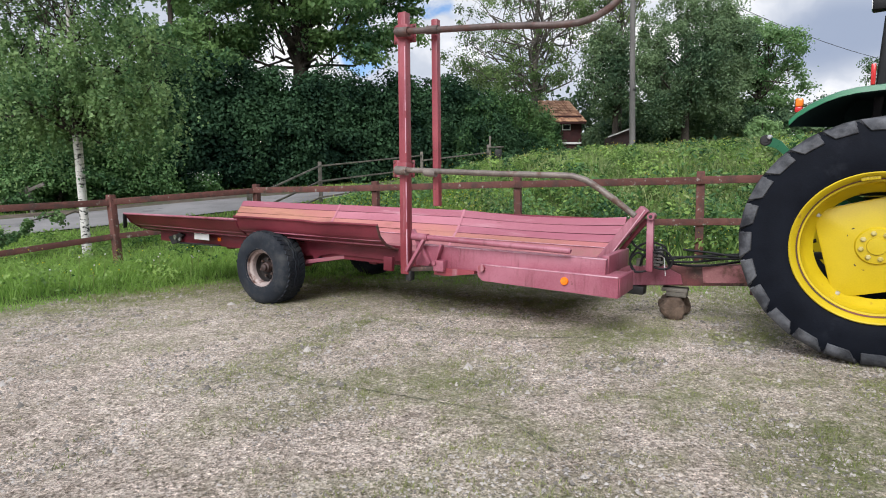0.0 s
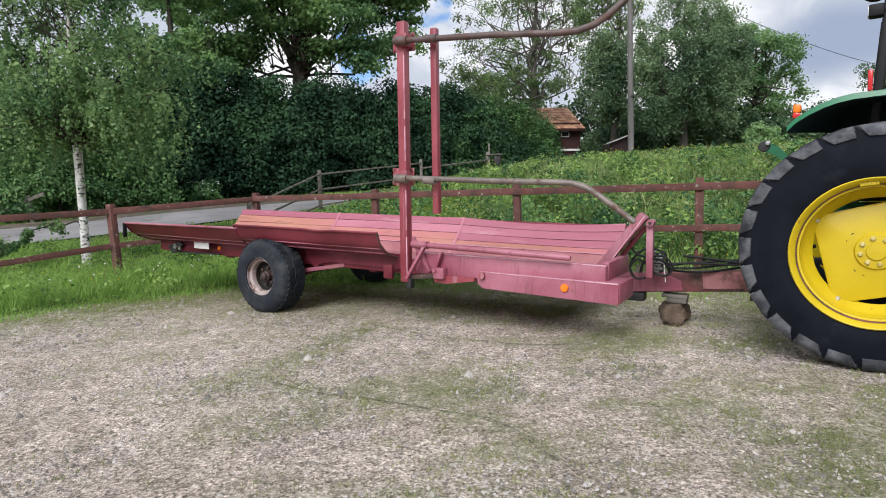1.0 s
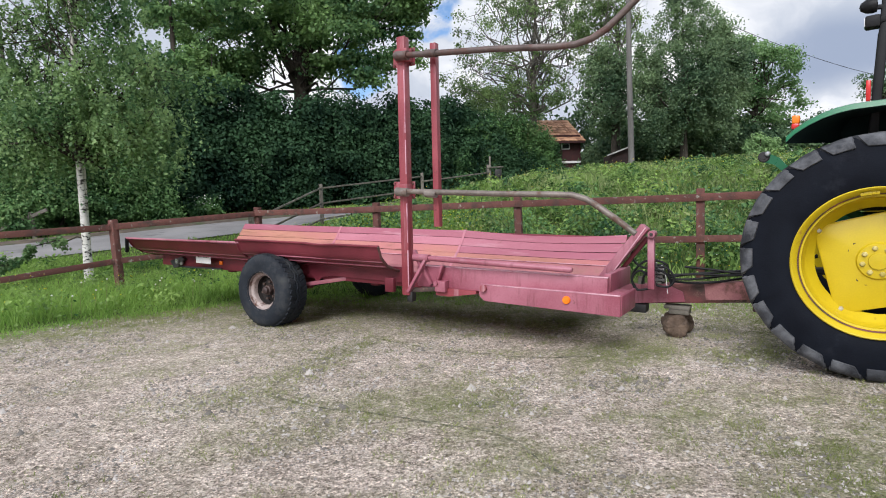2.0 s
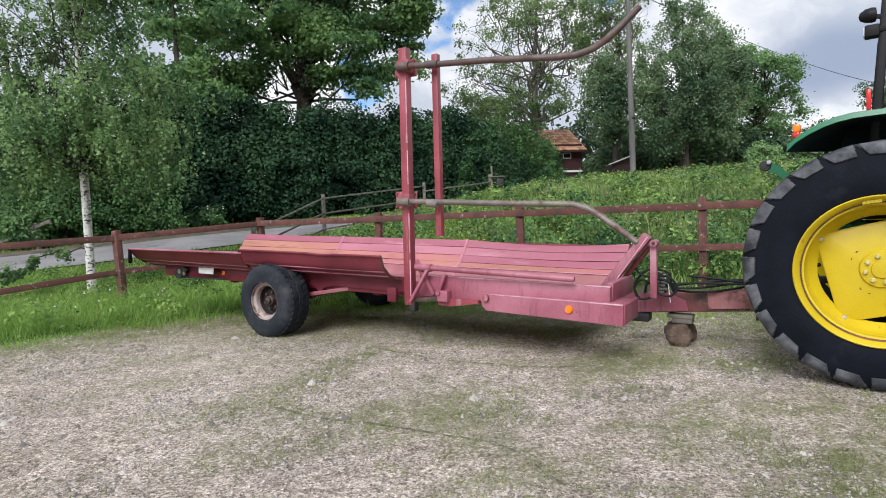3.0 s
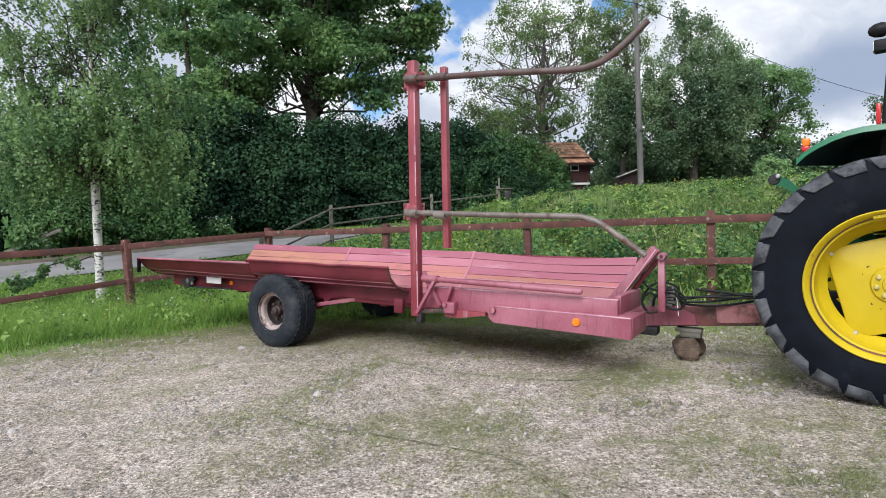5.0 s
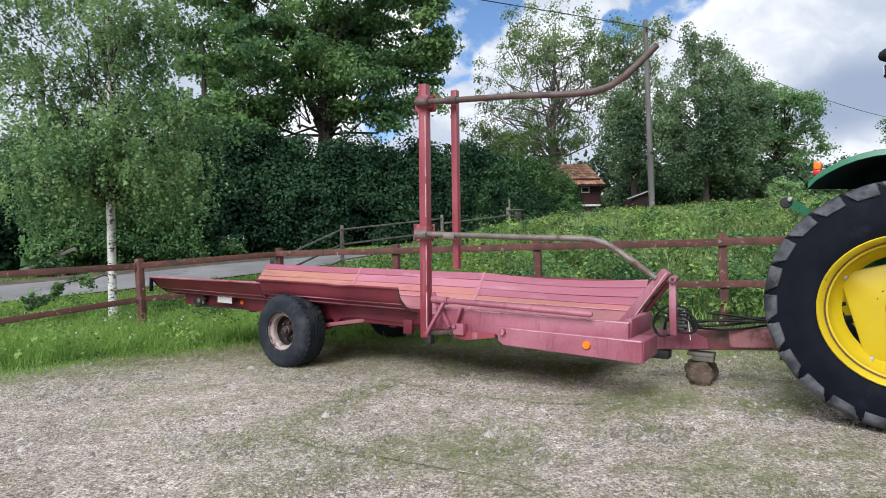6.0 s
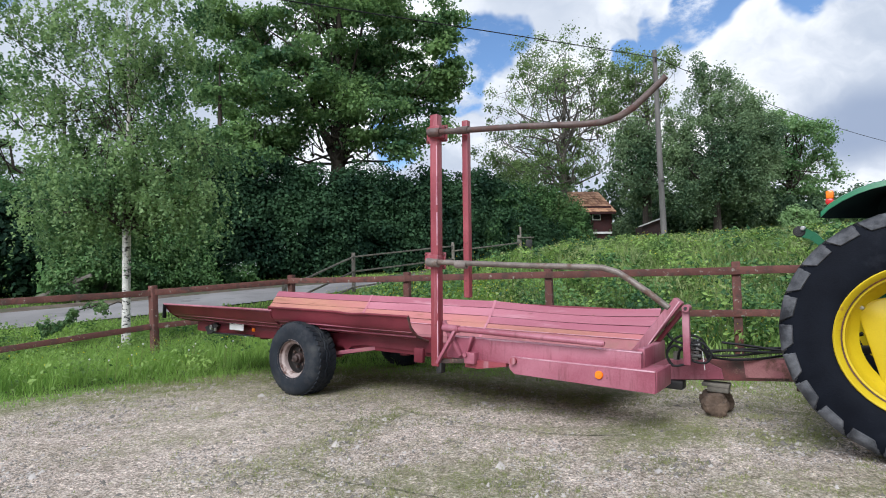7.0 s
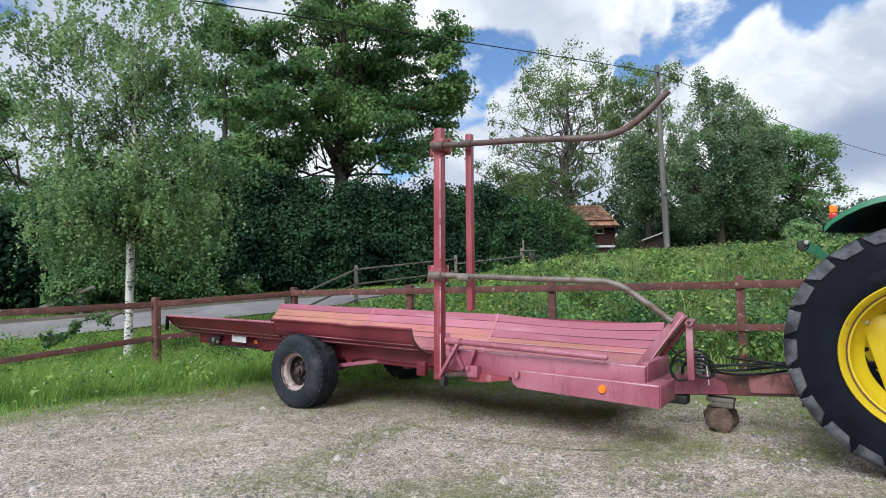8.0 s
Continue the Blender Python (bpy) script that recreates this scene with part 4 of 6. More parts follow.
tube(bm, [(2.25, -1.12, 0.665), (2.25, -1.17, 0.665)], 0.022, 10)
part("tube_bracket", bm, M_RED, trailer)
bm = bmesh.new()
plate(bm, [(2.22, 0.615), (2.66, 0.615), (2.66, 0.585), (2.36, 0.535), (2.22, 0.54)], 0.08, lambda u, v, w: (u, -1.06 + w, v))
part("rail_skid", bm, M_FORK, trailer)
bm = bmesh.new()
bar(bm, (1.97, -1.15, 0.575), (2.26, -1.06, 0.60), 0.05, 0.04, 0.006)
part("link_bar", bm, M_RUSTBEAM, trailer)
bm = bmesh.new()
tube(bm, [(2.02, -1.02, 0.60), (2.65, -0.9, 0.56)], 0.022, 10)
part("hydraulic_ram", bm, M_STEEL, trailer)

# loading fork standing upright: two square posts and two bent tubes
fork = part("loading_fork", bar(bmesh.new(), (1.94, -1.17, 0.53), (1.88, -1.17, 3.04), 0.09, 0.09, 0.010, (0, 1, 0)), M_FORK, trailer, "raised loading fork of square posts and bent tubes")
# pale strips up the post, painting its edge highlight together with wear
for k, (z0, z1) in enumerate(((0.62, 0.98), (1.05, 1.44), (1.72, 2.05), (2.12, 2.72))):
    strip = bar(bmesh.new(), (1.976 - 0.0239 * (z0 - 0.53), -1.212, z0), (1.976 - 0.0239 * (z1 - 0.53), -1.212, z1), 0.012, 0.010, 0.003, (0, 1, 0))
    part("worn_edge", strip, M_BLEACH_LIT, fork)
bm = bmesh.new()
bar(bm, (2.275, -1.15, 1.215), (2.225, -1.15, 2.94), 0.064, 0.064, 0.008, (0, 1, 0))
part("second_post", bm, M_FORK, fork)
UPPER = [(1.845, -1.26, 2.849), (2.2, -1.26, 2.822), (2.9, -1.26, 2.775), (3.45, -1.26, 2.72), (3.62, -1.26, 2.715), (3.75, -1.26, 2.74), (3.87, -1.26, 2.80), (3.98, -1.26, 2.89), (4.12, -1.26, 3.01)]
LOWER = [(1.855, -1.26, 1.557), (2.2, -1.26, 1.547), (2.9, -1.26, 1.525), (3.45, -1.26, 1.515), (3.62, -1.26, 1.51), (3.74, -1.26, 1.475), (3.84, -1.26, 1.415), (3.98, -1.26, 1.320), (4.135, -1.26, 1.205)]
# the upper tube's backlit darkness is in its material, the lower one is paler
for pts, r, steel in ((UPPER, 0.028, M_TUBE_BACKLIT), (LOWER, 0.026, M_TUBE)):
    bm = bmesh.new()
    tube(bm, pts, [r] * 8 + [r * 0.9], 14)
    part("bent_tube", bm, steel, fork, "bare worn steel bent tube")
    bm = bmesh.new()
    z0 = pts[0][2]
    box(bm, (1.895, -1.165, z0 + 0.01), (0.135, 0.13, 0.12), None, 0.008)
    box(bm, (1.855, -1.105, z0 + 0.012), (0.25, 0.018, 0.17), None, 0.004)
    clamp = part("clamp", bm, M_FORK, fork)
    for bx in (1.748, 1.962):
        for bz in (-0.055, 0.075):
            part("bolt", tube(bmesh.new(), [(bx, -1.112, z0 + bz), (bx, -1.130, z0 + bz)], 0.013, 6), M_RUSTBEAM, clamp)
    for xa, xb, extra in ((1.865, 2.00, 0.016), (2.20, 2.32, 0.010)):
        part("sleeve", tube(bmesh.new(), [(xa, -1.26, z0 - 0.002 - (xa - 1.80) * 0.06), (xb, -1.26, z0 - 0.002 - (xb - 1.80) * 0.06)], r + extra, 14), steel, fork)
bm = bmesh.new()
bar(bm, (1.97, -1.12, 0.97), (2.16, -1.08, 0.64), 0.04, 0.05, 0.005, (0, 1, 0))
part("gusset", bm, M_RED, fork)
bm = bmesh.new()
bar(bm, (1.96, -1.20, 0.56), (2.14, -1.13, 0.92), 0.03, 0.05, 0.004, (0, 1, 0))
part("brace", bm, M_RED, fork)
bm = bmesh.new()
box(bm, (1.975, -1.16, 0.515), (0.06, 0.08, 0.10), None, 0.008)
part("foot_pin", bm, M_DARK, fork)

# front frame: slanting bar, post and valve block
bm = bmesh.new()
bar(bm, (3.655, -0.45, 0.70), (4.055, -0.45, 1.235), 0.085, 0.13, 0.012, (0, 1, 0))
slant = part("slanting_bar", bm, M_RED, trailer)
# the bar's lit edge drawn as a pale worn strip
part("worn_edge", bar(bmesh.new(), (3.70, -0.515, 0.675), (4.065, -0.515, 1.225), 0.010, 0.012, 0.002, (0, 1, 0)), M_BLEACH_LIT, slant)
bm = bmesh.new()
bar(bm, (3.76, -0.36, 0.72), (4.06, -0.36, 1.13), 0.04, 0.06, 0.006, (0, 1, 0))
part("ram_arm", bm, M_DEEP, slant)
bm = bmesh.new()
bar(bm, (4.115, -0.42, 0.66), (4.10, -0.42, 1.14), 0.06, 0.06, 0.008, (0, 1, 0))
post = part("front_post", bm, M_RED, trailer)
bm = bmesh.new()
tube(bm, [(4.11, -0.49, 1.165), (4.11, -0.36, 1.165)], 0.032, 14)
pin = part("pivot_lug", bm, M_RED, post)
part("pivot_pin", tube(bmesh.new(), [(4.11, -0.505, 1.165), (4.11, -0.48, 1.165)], 0.014, 10), M_DARK, pin)

# drawbar, rising to the tractor
bm = bmesh.new()
bar(bm, (3.80, 0.0, 0.54), (5.25, 0.0, 0.68), 0.14, 0.19, 0.010)
drawbar = part("drawbar", bm, M_RUSTBEAM, trailer, "rusty red box-section drawbar")
bm = bmesh.new()
plate(bm, [(3.76, 0.635), (4.18, 0.675), (4.34, 0.605), (4.36, 0.515), (3.76, 0.445)], 0.012, lambda u, v, w: (u, -0.079 + w, v))
part("gusset_plate", bm, M_RED, drawbar)
bm = bmesh.new()
plate(bm, [(4.52, 0.705), (4.95, 0.745), (4.95, 0.585), (4.54, 0.545)], 0.012, lambda u, v, w: (u, -0.079 + w, v))
part("patch_plate", bm, M_PATCH, drawbar)
bm = bmesh.new()
box(bm, (3.92, -0.06, 0.42), (0.20, 0.16, 0.08), None, 0.01)
part("skid", bm, M_DARK, drawbar)
bm = bmesh.new()
box(bm, (4.29, -0.02, 0.452), (0.23, 0.16, 0.032), None, 0.005)
part("jack_pad", bm, M_GREYWOOD, drawbar)
bm = bmesh.new()
box(bm, (4.31, -0.02, 0.412), (0.18, 0.15, 0.046), None, 0.006)
part("jack_foot", bm, M_GREYWOOD, drawbar)
bm = bmesh.new()
box(bm, (4.96, 0.0, 0.50), (0.07, 0.12, 0.06), None, 0.006)
part("chain_lug", bm, M_RUSTBEAM, drawbar)
# valve block with levers
bm = bmesh.new()
box(bm, (4.13, -0.25, 0.770), (0.14, 0.10, 0.15), None, 0.012)
for k in range(4):
    box(bm, (4.09 + 0.03 * k, -0.25, 0.855), (0.020, 0.08, 0.045), None, 0.004)
valve = part("valve_block", bm, M_DARK, trailer, "dark hydraulic valve block with bright fittings")
for x0, x1, dz, r in ((4.07, 4.20, 0.062, 0.014), (4.09, 4.22, 0.030, 0.016), (4.06, 4.19, -0.002, 0.014), (4.10, 4.21, -0.032, 0.015), (4.07, 4.18, -0.060, 0.012)):
    bm = bmesh.new()
    for a, b, q in ((x0, x0 + 0.03, r), (x0 + 0.034, x0 + 0.05, r * 1.25), (x0 + 0.05, x1 - 0.02, r * 0.75), (x1 - 0.02, x1, r)):
        tube(bm, [(a, -0.315, 0.768 + dz), (b, -0.318, 0.770 + dz)], q, 6)
    part("coupling", bm, M_CHROME, valve)
for x, z in ((4.08, 0.83), (4.13, 0.845), (4.18, 0.82)):
    part("union", tube(bmesh.new(), [(x, -0.31, z), (x + 0.004, -0.325, z + 0.05)], 0.011, 6), M_CHROME, valve)
bm = bmesh.new()
box(bm, (4.00, -0.30, 0.72), (0.055, 0.04, 0.075), None, 0.006)
part("label_plate", bm, M_GREYWOOD, valve, "pale grey cover plate")
bm = bmesh.new()
tube(bm, [(4.22, -0.34, 0.80), (4.235, -0.35, 0.70), (4.245, -0.35, 0.62)], 0.004, 6)
part("white_cord", bm, M_WHITE, valve)


def hose(pts, r=0.0105):
    """A smooth hose through points."""
    pts = [Vector(p) for p in pts]
    out = []
    for i in range(len(pts) - 1):
        a, b, c, d = pts[max(i - 1, 0)], pts[i], pts[i + 1], pts[min(i + 2, len(pts) - 1)]
        for t in np.linspace(0, 1, 7)[:-1]:
            out.append(0.5 * ((2 * b) + (c - a) * t + (2 * a - 5 * b + 4 * c - d) * t * t + (3 * b - a - 3 * c + d) * t ** 3))
    out.append(pts[-1])
    return tube(bmesh.new(), out, r, 8)


for pts in (
    [(4.24, -0.25, 0.76), (4.45, -0.2, 0.80), (4.75, -0.1, 0.83), (5.05, 0.0, 0.86), (5.35, 0.1, 0.95)],
    [(4.24, -0.25, 0.74), (4.45, -0.2, 0.75), (4.75, -0.1, 0.80), (5.05, 0.0, 0.87), (5.35, 0.12, 0.97)],
    [(4.24, -0.22, 0.72), (4.5, -0.15, 0.71), (4.8, -0.05, 0.76), (5.1, 0.02, 0.85), (5.4, 0.14, 0.99)],
    [(4.36, -0.2, 0.86), (4.6, -0.15, 0.84), (4.85, -0.1, 0.82), (5.1, 0.05, 0.88)],
    [(4.24, -0.24, 0.78), (4.5, -0.22, 0.80), (4.8, -0.12, 0.80), (5.1, 0.0, 0.86), (5.4, 0.1, 0.98)],
    [(3.97, -0.30, 0.62), (3.92, -0.34, 0.74), (4.00, -0.36, 0.88), (4.12, -0.36, 0.92), (4.23, -0.35, 0.88), (4.25, -0.34, 0.76)],
    [(4.10, -0.35, 0.66), (3.98, -0.38, 0.64), (3.93, -0.38, 0.74), (4.0, -0.38, 0.82), (4.10, -0.38, 0.76)],
    [(4.12, -0.34, 0.72), (4.16, -0.37, 0.69), (4.26, -0.37, 0.69), (4.30, -0.36, 0.77), (4.22, -0.36, 0.86), (4.10, -0.36, 0.84)],
    [(4.02, -0.36, 0.70), (4.06, -0.42, 0.80), (4.16, -0.42, 0.84), (4.24, -0.40, 0.80), (4.28, -0.36, 0.70)],
    [(4.02, -0.3, 1.16), (3.94, -0.34, 1.08), (3.92, -0.36, 0.96), (3.98, -0.37, 0.87), (4.12, -0.36, 0.83)],
):
    part("hose", hose(pts), M_BLACK, valve, "black hydraulic hose")

# wooden block under the drawbar
bpos = T_M @ Vector((4.28, -0.02, 0))
block = thing("wooden_block", pose(bpos.x, bpos.y, 0, 0, 0, -12), "round weathered wooden block under the drawbar", "block")


def lumpy(r, length, seed, axis="Y"):
    bm = bmesh.new()
    lathe(bm, [(0.0, -length / 2), (r * 0.82, -length / 2), (r, -length * 0.42), (r * 1.02, 0), (r, length * 0.42), (r * 0.82, length / 2), (0.0, length / 2)], 36, axis)
    bmesh.ops.subdivide_edges(bm, edges=bm.edges[:], cuts=2, use_grid_fill=True)
    for v in bm.verts:
        v.co *= 1 + 0.20 * noise.noise(v.co * 9 + Vector((seed, 0, 0))) + 0.10 * noise.noise(v.co * 34)
    return bm


bm = lumpy(0.110, 0.24, 2)
bmesh.ops.translate(bm, verts=bm.verts[:], vec=(0, 0, 0.112))
part("log_piece", bm, M_STUMP, block)
bm = lumpy(0.10, 0.18, 7)
bmesh.ops.translate(bm, verts=bm.verts[:], vec=(0.11, 0.22, 0.105))
part("log_piece", bm, M_STUMP, block)

# ---- the tractor ----
TR_YAW = -36.0
tractor = thing("tractor", pose(3.648, 4.811, 0.0, 0, 0, TR_YAW), "green farm tractor with yellow wheel centres, hitched to the trailer", "tractor")


def big_wheel(y_out, s):
    """A rear drive wheel; s -1: its outer face looks along -y."""
    W = 0.46
    wheel = new("rear_wheel")
    wheel.parent = tractor
    wheel.location = (0, y_out, 0.822)
    tagged(wheel, "large rear drive wheel with lugged tyre")
    bm = bmesh.new()
    prof = [(0.500, 0.06), (0.512, 0.015), (0.57, -0.004), (0.66, -0.005), (0.74, 0.006), (0.802, 0.012), (0.836, 0.042), (0.846, W / 2), (0.832, W - 0.046), (0.794, W - 0.022), (0.74, W - 0.012), (0.66, W), (0.512, W - 0.02), (0.500, W - 0.06)]
    lathe(bm, [(r, -s * h) for r, h in prof], 96)
    for v in bm.verts:
        # the tyre sits a little high on its rim, pressed up by the load
        v.co.z += 0.033 * min(1.0, max(0.0, (math.hypot(v.co.x, v.co.z) - 0.54) / 0.2))
    tyre = part("tyre", bm, M_RUBBER, wheel)
    n = 24
    for k in range(n):
        for flip, ph in ((0, 0.0), (1, 0.5)):
            # a curved lug that wraps the shoulder and runs to the centre line
            bm = bmesh.new()
            rows = []
            for h, r_out, w in ((-0.006, 0.762, 0.064), (-0.008, 0.792, 0.076), (0.003, 0.826, 0.086), (0.030, 0.846, 0.094), (0.10, 0.856, 0.088), (0.17, 0.858, 0.070), (W / 2 + 0.02, 0.858, 0.060)):
                deep = max(h, 0.03)
                ang = 2 * math.pi * (k + ph) / n + 0.20 * (deep / (W / 2)) ** 0.8 - 0.5 * max(0.0, 0.83 - r_out)
                r_in = min(r_out - 0.012, 0.80)
                for rr, ww, hh in ((r_in, w * 1.10, deep), (r_out, w, h)):
                    for sg in (-1, 1):
                        a = ang + sg * ww / rr
                        rows.append(bm.verts.new((rr * math.cos(a), -s * (W - hh if flip else hh), rr * math.sin(a) + 0.033)))
            last = len(rows) // 4 - 1
            for i in range(last):
                a, b = rows[4 * i: 4 * i + 4], rows[4 * i + 4: 4 * i + 8]
                for p, q in ((0, 1), (1, 3), (3, 2), (2, 0)):
                    bm.faces.new((a[p], a[q], b[q], b[p]))
            bm.faces.new((rows[0], rows[1], rows[3], rows[2]))
            bm.faces.new((rows[4 * last], rows[4 * last + 1], rows[4 * last + 3], rows[4 * last + 2]))
            part("lug", bm, M_LUG, tyre, smooth=50)
    bm = bmesh.new()
    lathe(bm, [(r, -s * h) for r, h in [(0.514, 0.018), (0.518, 0.0), (0.511, -0.006), (0.499, 0.002), (0.490, 0.03), (0.468, 0.045), (0.462, 0.06), (0.452, 0.062), (0.446, 0.16), (0.43, 0.21), (0.386, 0.250), (0.380, 0.262), (0.42, 0.275), (0.425, 0.29), (0.44, 0.33), (0.46, 0.40), (0.51, 0.44)]], 96)
    rim = part("rim", bm, M_YELLOW, wheel, "yellow painted rim")
    bm = bmesh.new()
    lathe(bm, [(r, -s * h) for r, h in [(0.474, 0.036), (0.470, 0.038), (0.465, 0.052), (0.469, 0.050)]], 96)
    part("rim_seam", bm, M_RUSTBEAM, rim, "rust-stained seam round the rim")
    bm = bmesh.new()
    # wheel disc: a square plate with cut corners, dished to a raised boss
    seg = 96
    rings = []
    for f, h in ((1.0, 0.262), (0.99, 0.243), (0.95, 0.236), (0.31, 0.231), (0.285, 0.213), (0.145, 0.211), (0.135, 0.199), (0.0, 0.197)):
        ring = []
        for q in range(seg):
            a = 2 * math.pi * q / seg + 0.13
            off = (a - radians(58.5) + math.pi / 4) % (math.pi / 2) - math.pi / 4
            side = 0.330 / math.cos(math.pi / 4 - abs(off))
            soft = min(side, 0.440 - 0.12 * abs(off) ** 2)
            r = soft * f if f > 0.9 else 0.43 * f
            ring.append(bm.verts.new((r * math.cos(a), -s * h, r * math.sin(a))))
        rings.append(ring)
    for a, b in zip(rings, rings[1:]):
        for q in range(seg):
            bm.faces.new((a[q], a[(q + 1) % seg], b[(q + 1) % seg], b[q]))
    disc = part("wheel_disc", bm, M_YELLOW, wheel, "yellow dished wheel disc")
    for q in range(8):
        a = 2 * math.pi * (q + 0.3) / 8
        bm = bmesh.new()
        lathe(bm, [(0.0, -0.022), (0.012, -0.020), (0.015, -0.008), (0.019, -0.006), (0.019, 0.004)], 6)
        bmesh.ops.translate(bm, verts=bm.verts[:], vec=(0.094 * math.cos(a), -s * 0.212, 0.092 * math.sin(a)))
        part("wheel_bolt", bm, M_BOLTPAINT, disc)
    for q in range(4):
        a = 2 * math.pi * q / 4 + radians(58.5)
        bm = bmesh.new()
        lathe(bm, [(0.0, -0.022), (0.015, -0.020), (0.018, -0.006), (0.022, 0.0), (0.022, 0.01)], 6)
        bmesh.ops.translate(bm, verts=bm.verts[:], vec=(0.415 * math.cos(a), -s * 0.237, 0.415 * math.sin(a)))
        part("rim_bolt", bm, M_BOLT, disc)
    for q in range(4):
        a = 2 * math.pi * q / 4 + radians(58.5)
        for rr, sp in ((0.180, 0.15), (0.181, -0.15)):
            bm = bmesh.new()
            lathe(bm, [(0.0, 0.0), (0.011, 0.0), (0.011, 0.006)], 10)
            bmesh.ops.translate(bm, verts=bm.verts[:], vec=(rr * math.cos(a + sp), -s * 0.232, rr * math.sin(a + sp)))
            part("bolt_hole", bm, M_DARK, disc)
    bm = bmesh.new()
    for k, a in enumerate(np.linspace(1.60, 1.78, 5)):
        box(bm, (0.478 * math.cos(a), -s * 0.028, 0.478 * math.sin(a)), (0.024, 0.012, 0.022), Matrix.Rotation(-a, 3, "Y"), 0.003)
    part("rim_stop", bm, M_YELLOW, rim, "yellow rim stop with rust stains")
    return wheel


big_wheel(-1.25, -1)
big_wheel(1.25, 1)
# fenders over the rear wheels
FENDER = [(-0.552, 1.735), (-0.497, 1.790), (-0.42, 1.838), (-0.33, 1.880), (-0.25, 1.905), (-0.16, 1.920), (0.05, 1.927), (0.35, 1.92), (0.55, 1.87), (0.70, 1.74)]


def fender(y0, y1, under=False):
    """A curved cover with a rolled outer lip, open below."""
    bm = bmesh.new()
    s = 1 if y1 > y0 else -1
    lines = []
    across = [(y0 - 0.012 * s, -0.045), (y0, -0.008), (y0 + 0.03 * s, 0.0), (y1, 0.012), (y1, -0.018), (y0 + 0.03 * s, -0.03), (y0 + 0.012 * s, -0.038), (y0 + 0.006 * s, -0.045)]
    if under:
        across = [(y0 + 0.014 * s, -0.045), (y1, -0.028), (y1, -0.034), (y0 + 0.014 * s, -0.051)]
    for y, dz in across:
        lines.append([bm.verts.new((x + 0.30 * max(0.0, (-0.16 - x) / 0.37) * (y == y1), y, z + dz)) for x, z in (FENDER if y0 < 0 else FENDER[5:])])
    m = len(lines)
    for i in range(m):
        p, q = lines[i], lines[(i + 1) % m]
        for j in range(len(p) - 1):
            bm.faces.new((p[j], p[j + 1], q[j + 1], q[j]))
    for j in (0, len(lines[0]) - 1):
        bm.faces.new([line[j] for line in lines])
    return bm


for sgn in (-1, 1):
    fn = part("fender", fender(sgn * 1.16, sgn * 0.60), M_GREEN, tractor, "glossy green rear fender")
    # inner panel and added sheet under the fender, coloured dark as its shade
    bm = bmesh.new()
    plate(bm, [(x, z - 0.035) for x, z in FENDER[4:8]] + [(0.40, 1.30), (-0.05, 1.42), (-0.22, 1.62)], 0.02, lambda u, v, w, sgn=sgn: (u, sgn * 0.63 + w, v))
    part("inner_panel", bm, M_UNDERSHADE, fn)
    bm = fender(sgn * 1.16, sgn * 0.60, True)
    part("lining", bm, M_UNDERSHADE, fn)
    if sgn > 0:
        continue
    bm = bmesh.new()
    box(bm, (-0.50, sgn * 1.02, 1.862), (0.05, 0.08, 0.062), None, 0.012)
    lamp = part("turn_lamp", bm, M_AMBER, fn, "amber turn lamp")
    bm = bmesh.new()
    box(bm, (-0.503, sgn * 1.02, 1.812), (0.05, 0.08, 0.042), None, 0.010)
    part("tail_lens", bm, M_REDLENS, lamp)
# body: rear axle housing, cab, bonnet, front axle and wheels (mostly out of view)
bm = bmesh.new()
tube(bm, [(0, -0.98, 0.822), (0, 0.98, 0.822)], 0.12, 20)
box(bm, (0.1, 0, 0.85), (0.8, 0.6, 0.6), None, 0.05)
part("rear_axle", bm, M_GREEN, tractor)
bm = bmesh.new()
box(bm, (1.5, 0, 0.95), (2.4, 0.55, 0.45), None, 0.04)
part("gearbox", bm, M_GREEN, tractor)
bm = bmesh.new()
box(bm, (2.0, 0, 1.45), (1.6, 0.75, 0.6), None, 0.08)
part("bonnet", bm, M_GREEN, tractor)
cab = part("cab_floor", box(bmesh.new(), (0.45, 0, 1.22), (1.3, 1.2, 0.10), None, 0.02), M_DARK, tractor)
bm = bmesh.new()
box(bm, (1.12, 0, 2.84), (1.56, 1.55, 0.14), None, 0.05)
part("roof", bm, M_GREEN, cab)
for x, y in ((-0.05, -0.74), (-0.05, 0.74), (1.6, -0.74), (1.6, 0.74)):
    bm = bmesh.new()
    bar(bm, (x - 0.02, y, 1.30), (x + 0.09, y, 2.80), 0.06, 0.07, 0.015, (0, 1, 0))
    part("cab_pillar", bm, M_BLACK, cab)
bm = bmesh.new()
box(bm, (0.32, 0, 2.05), (0.008, 1.40, 1.3))
part("rear_window", bm, M_WINDOW, cab)
bm = bmesh.new()
box(bm, (-0.070, -0.765, 2.05), (0.03, 0.03, 0.15), None, 0.006)
part("marker_lamp", bm, M_REDLENS, cab, "small red marker lamp")
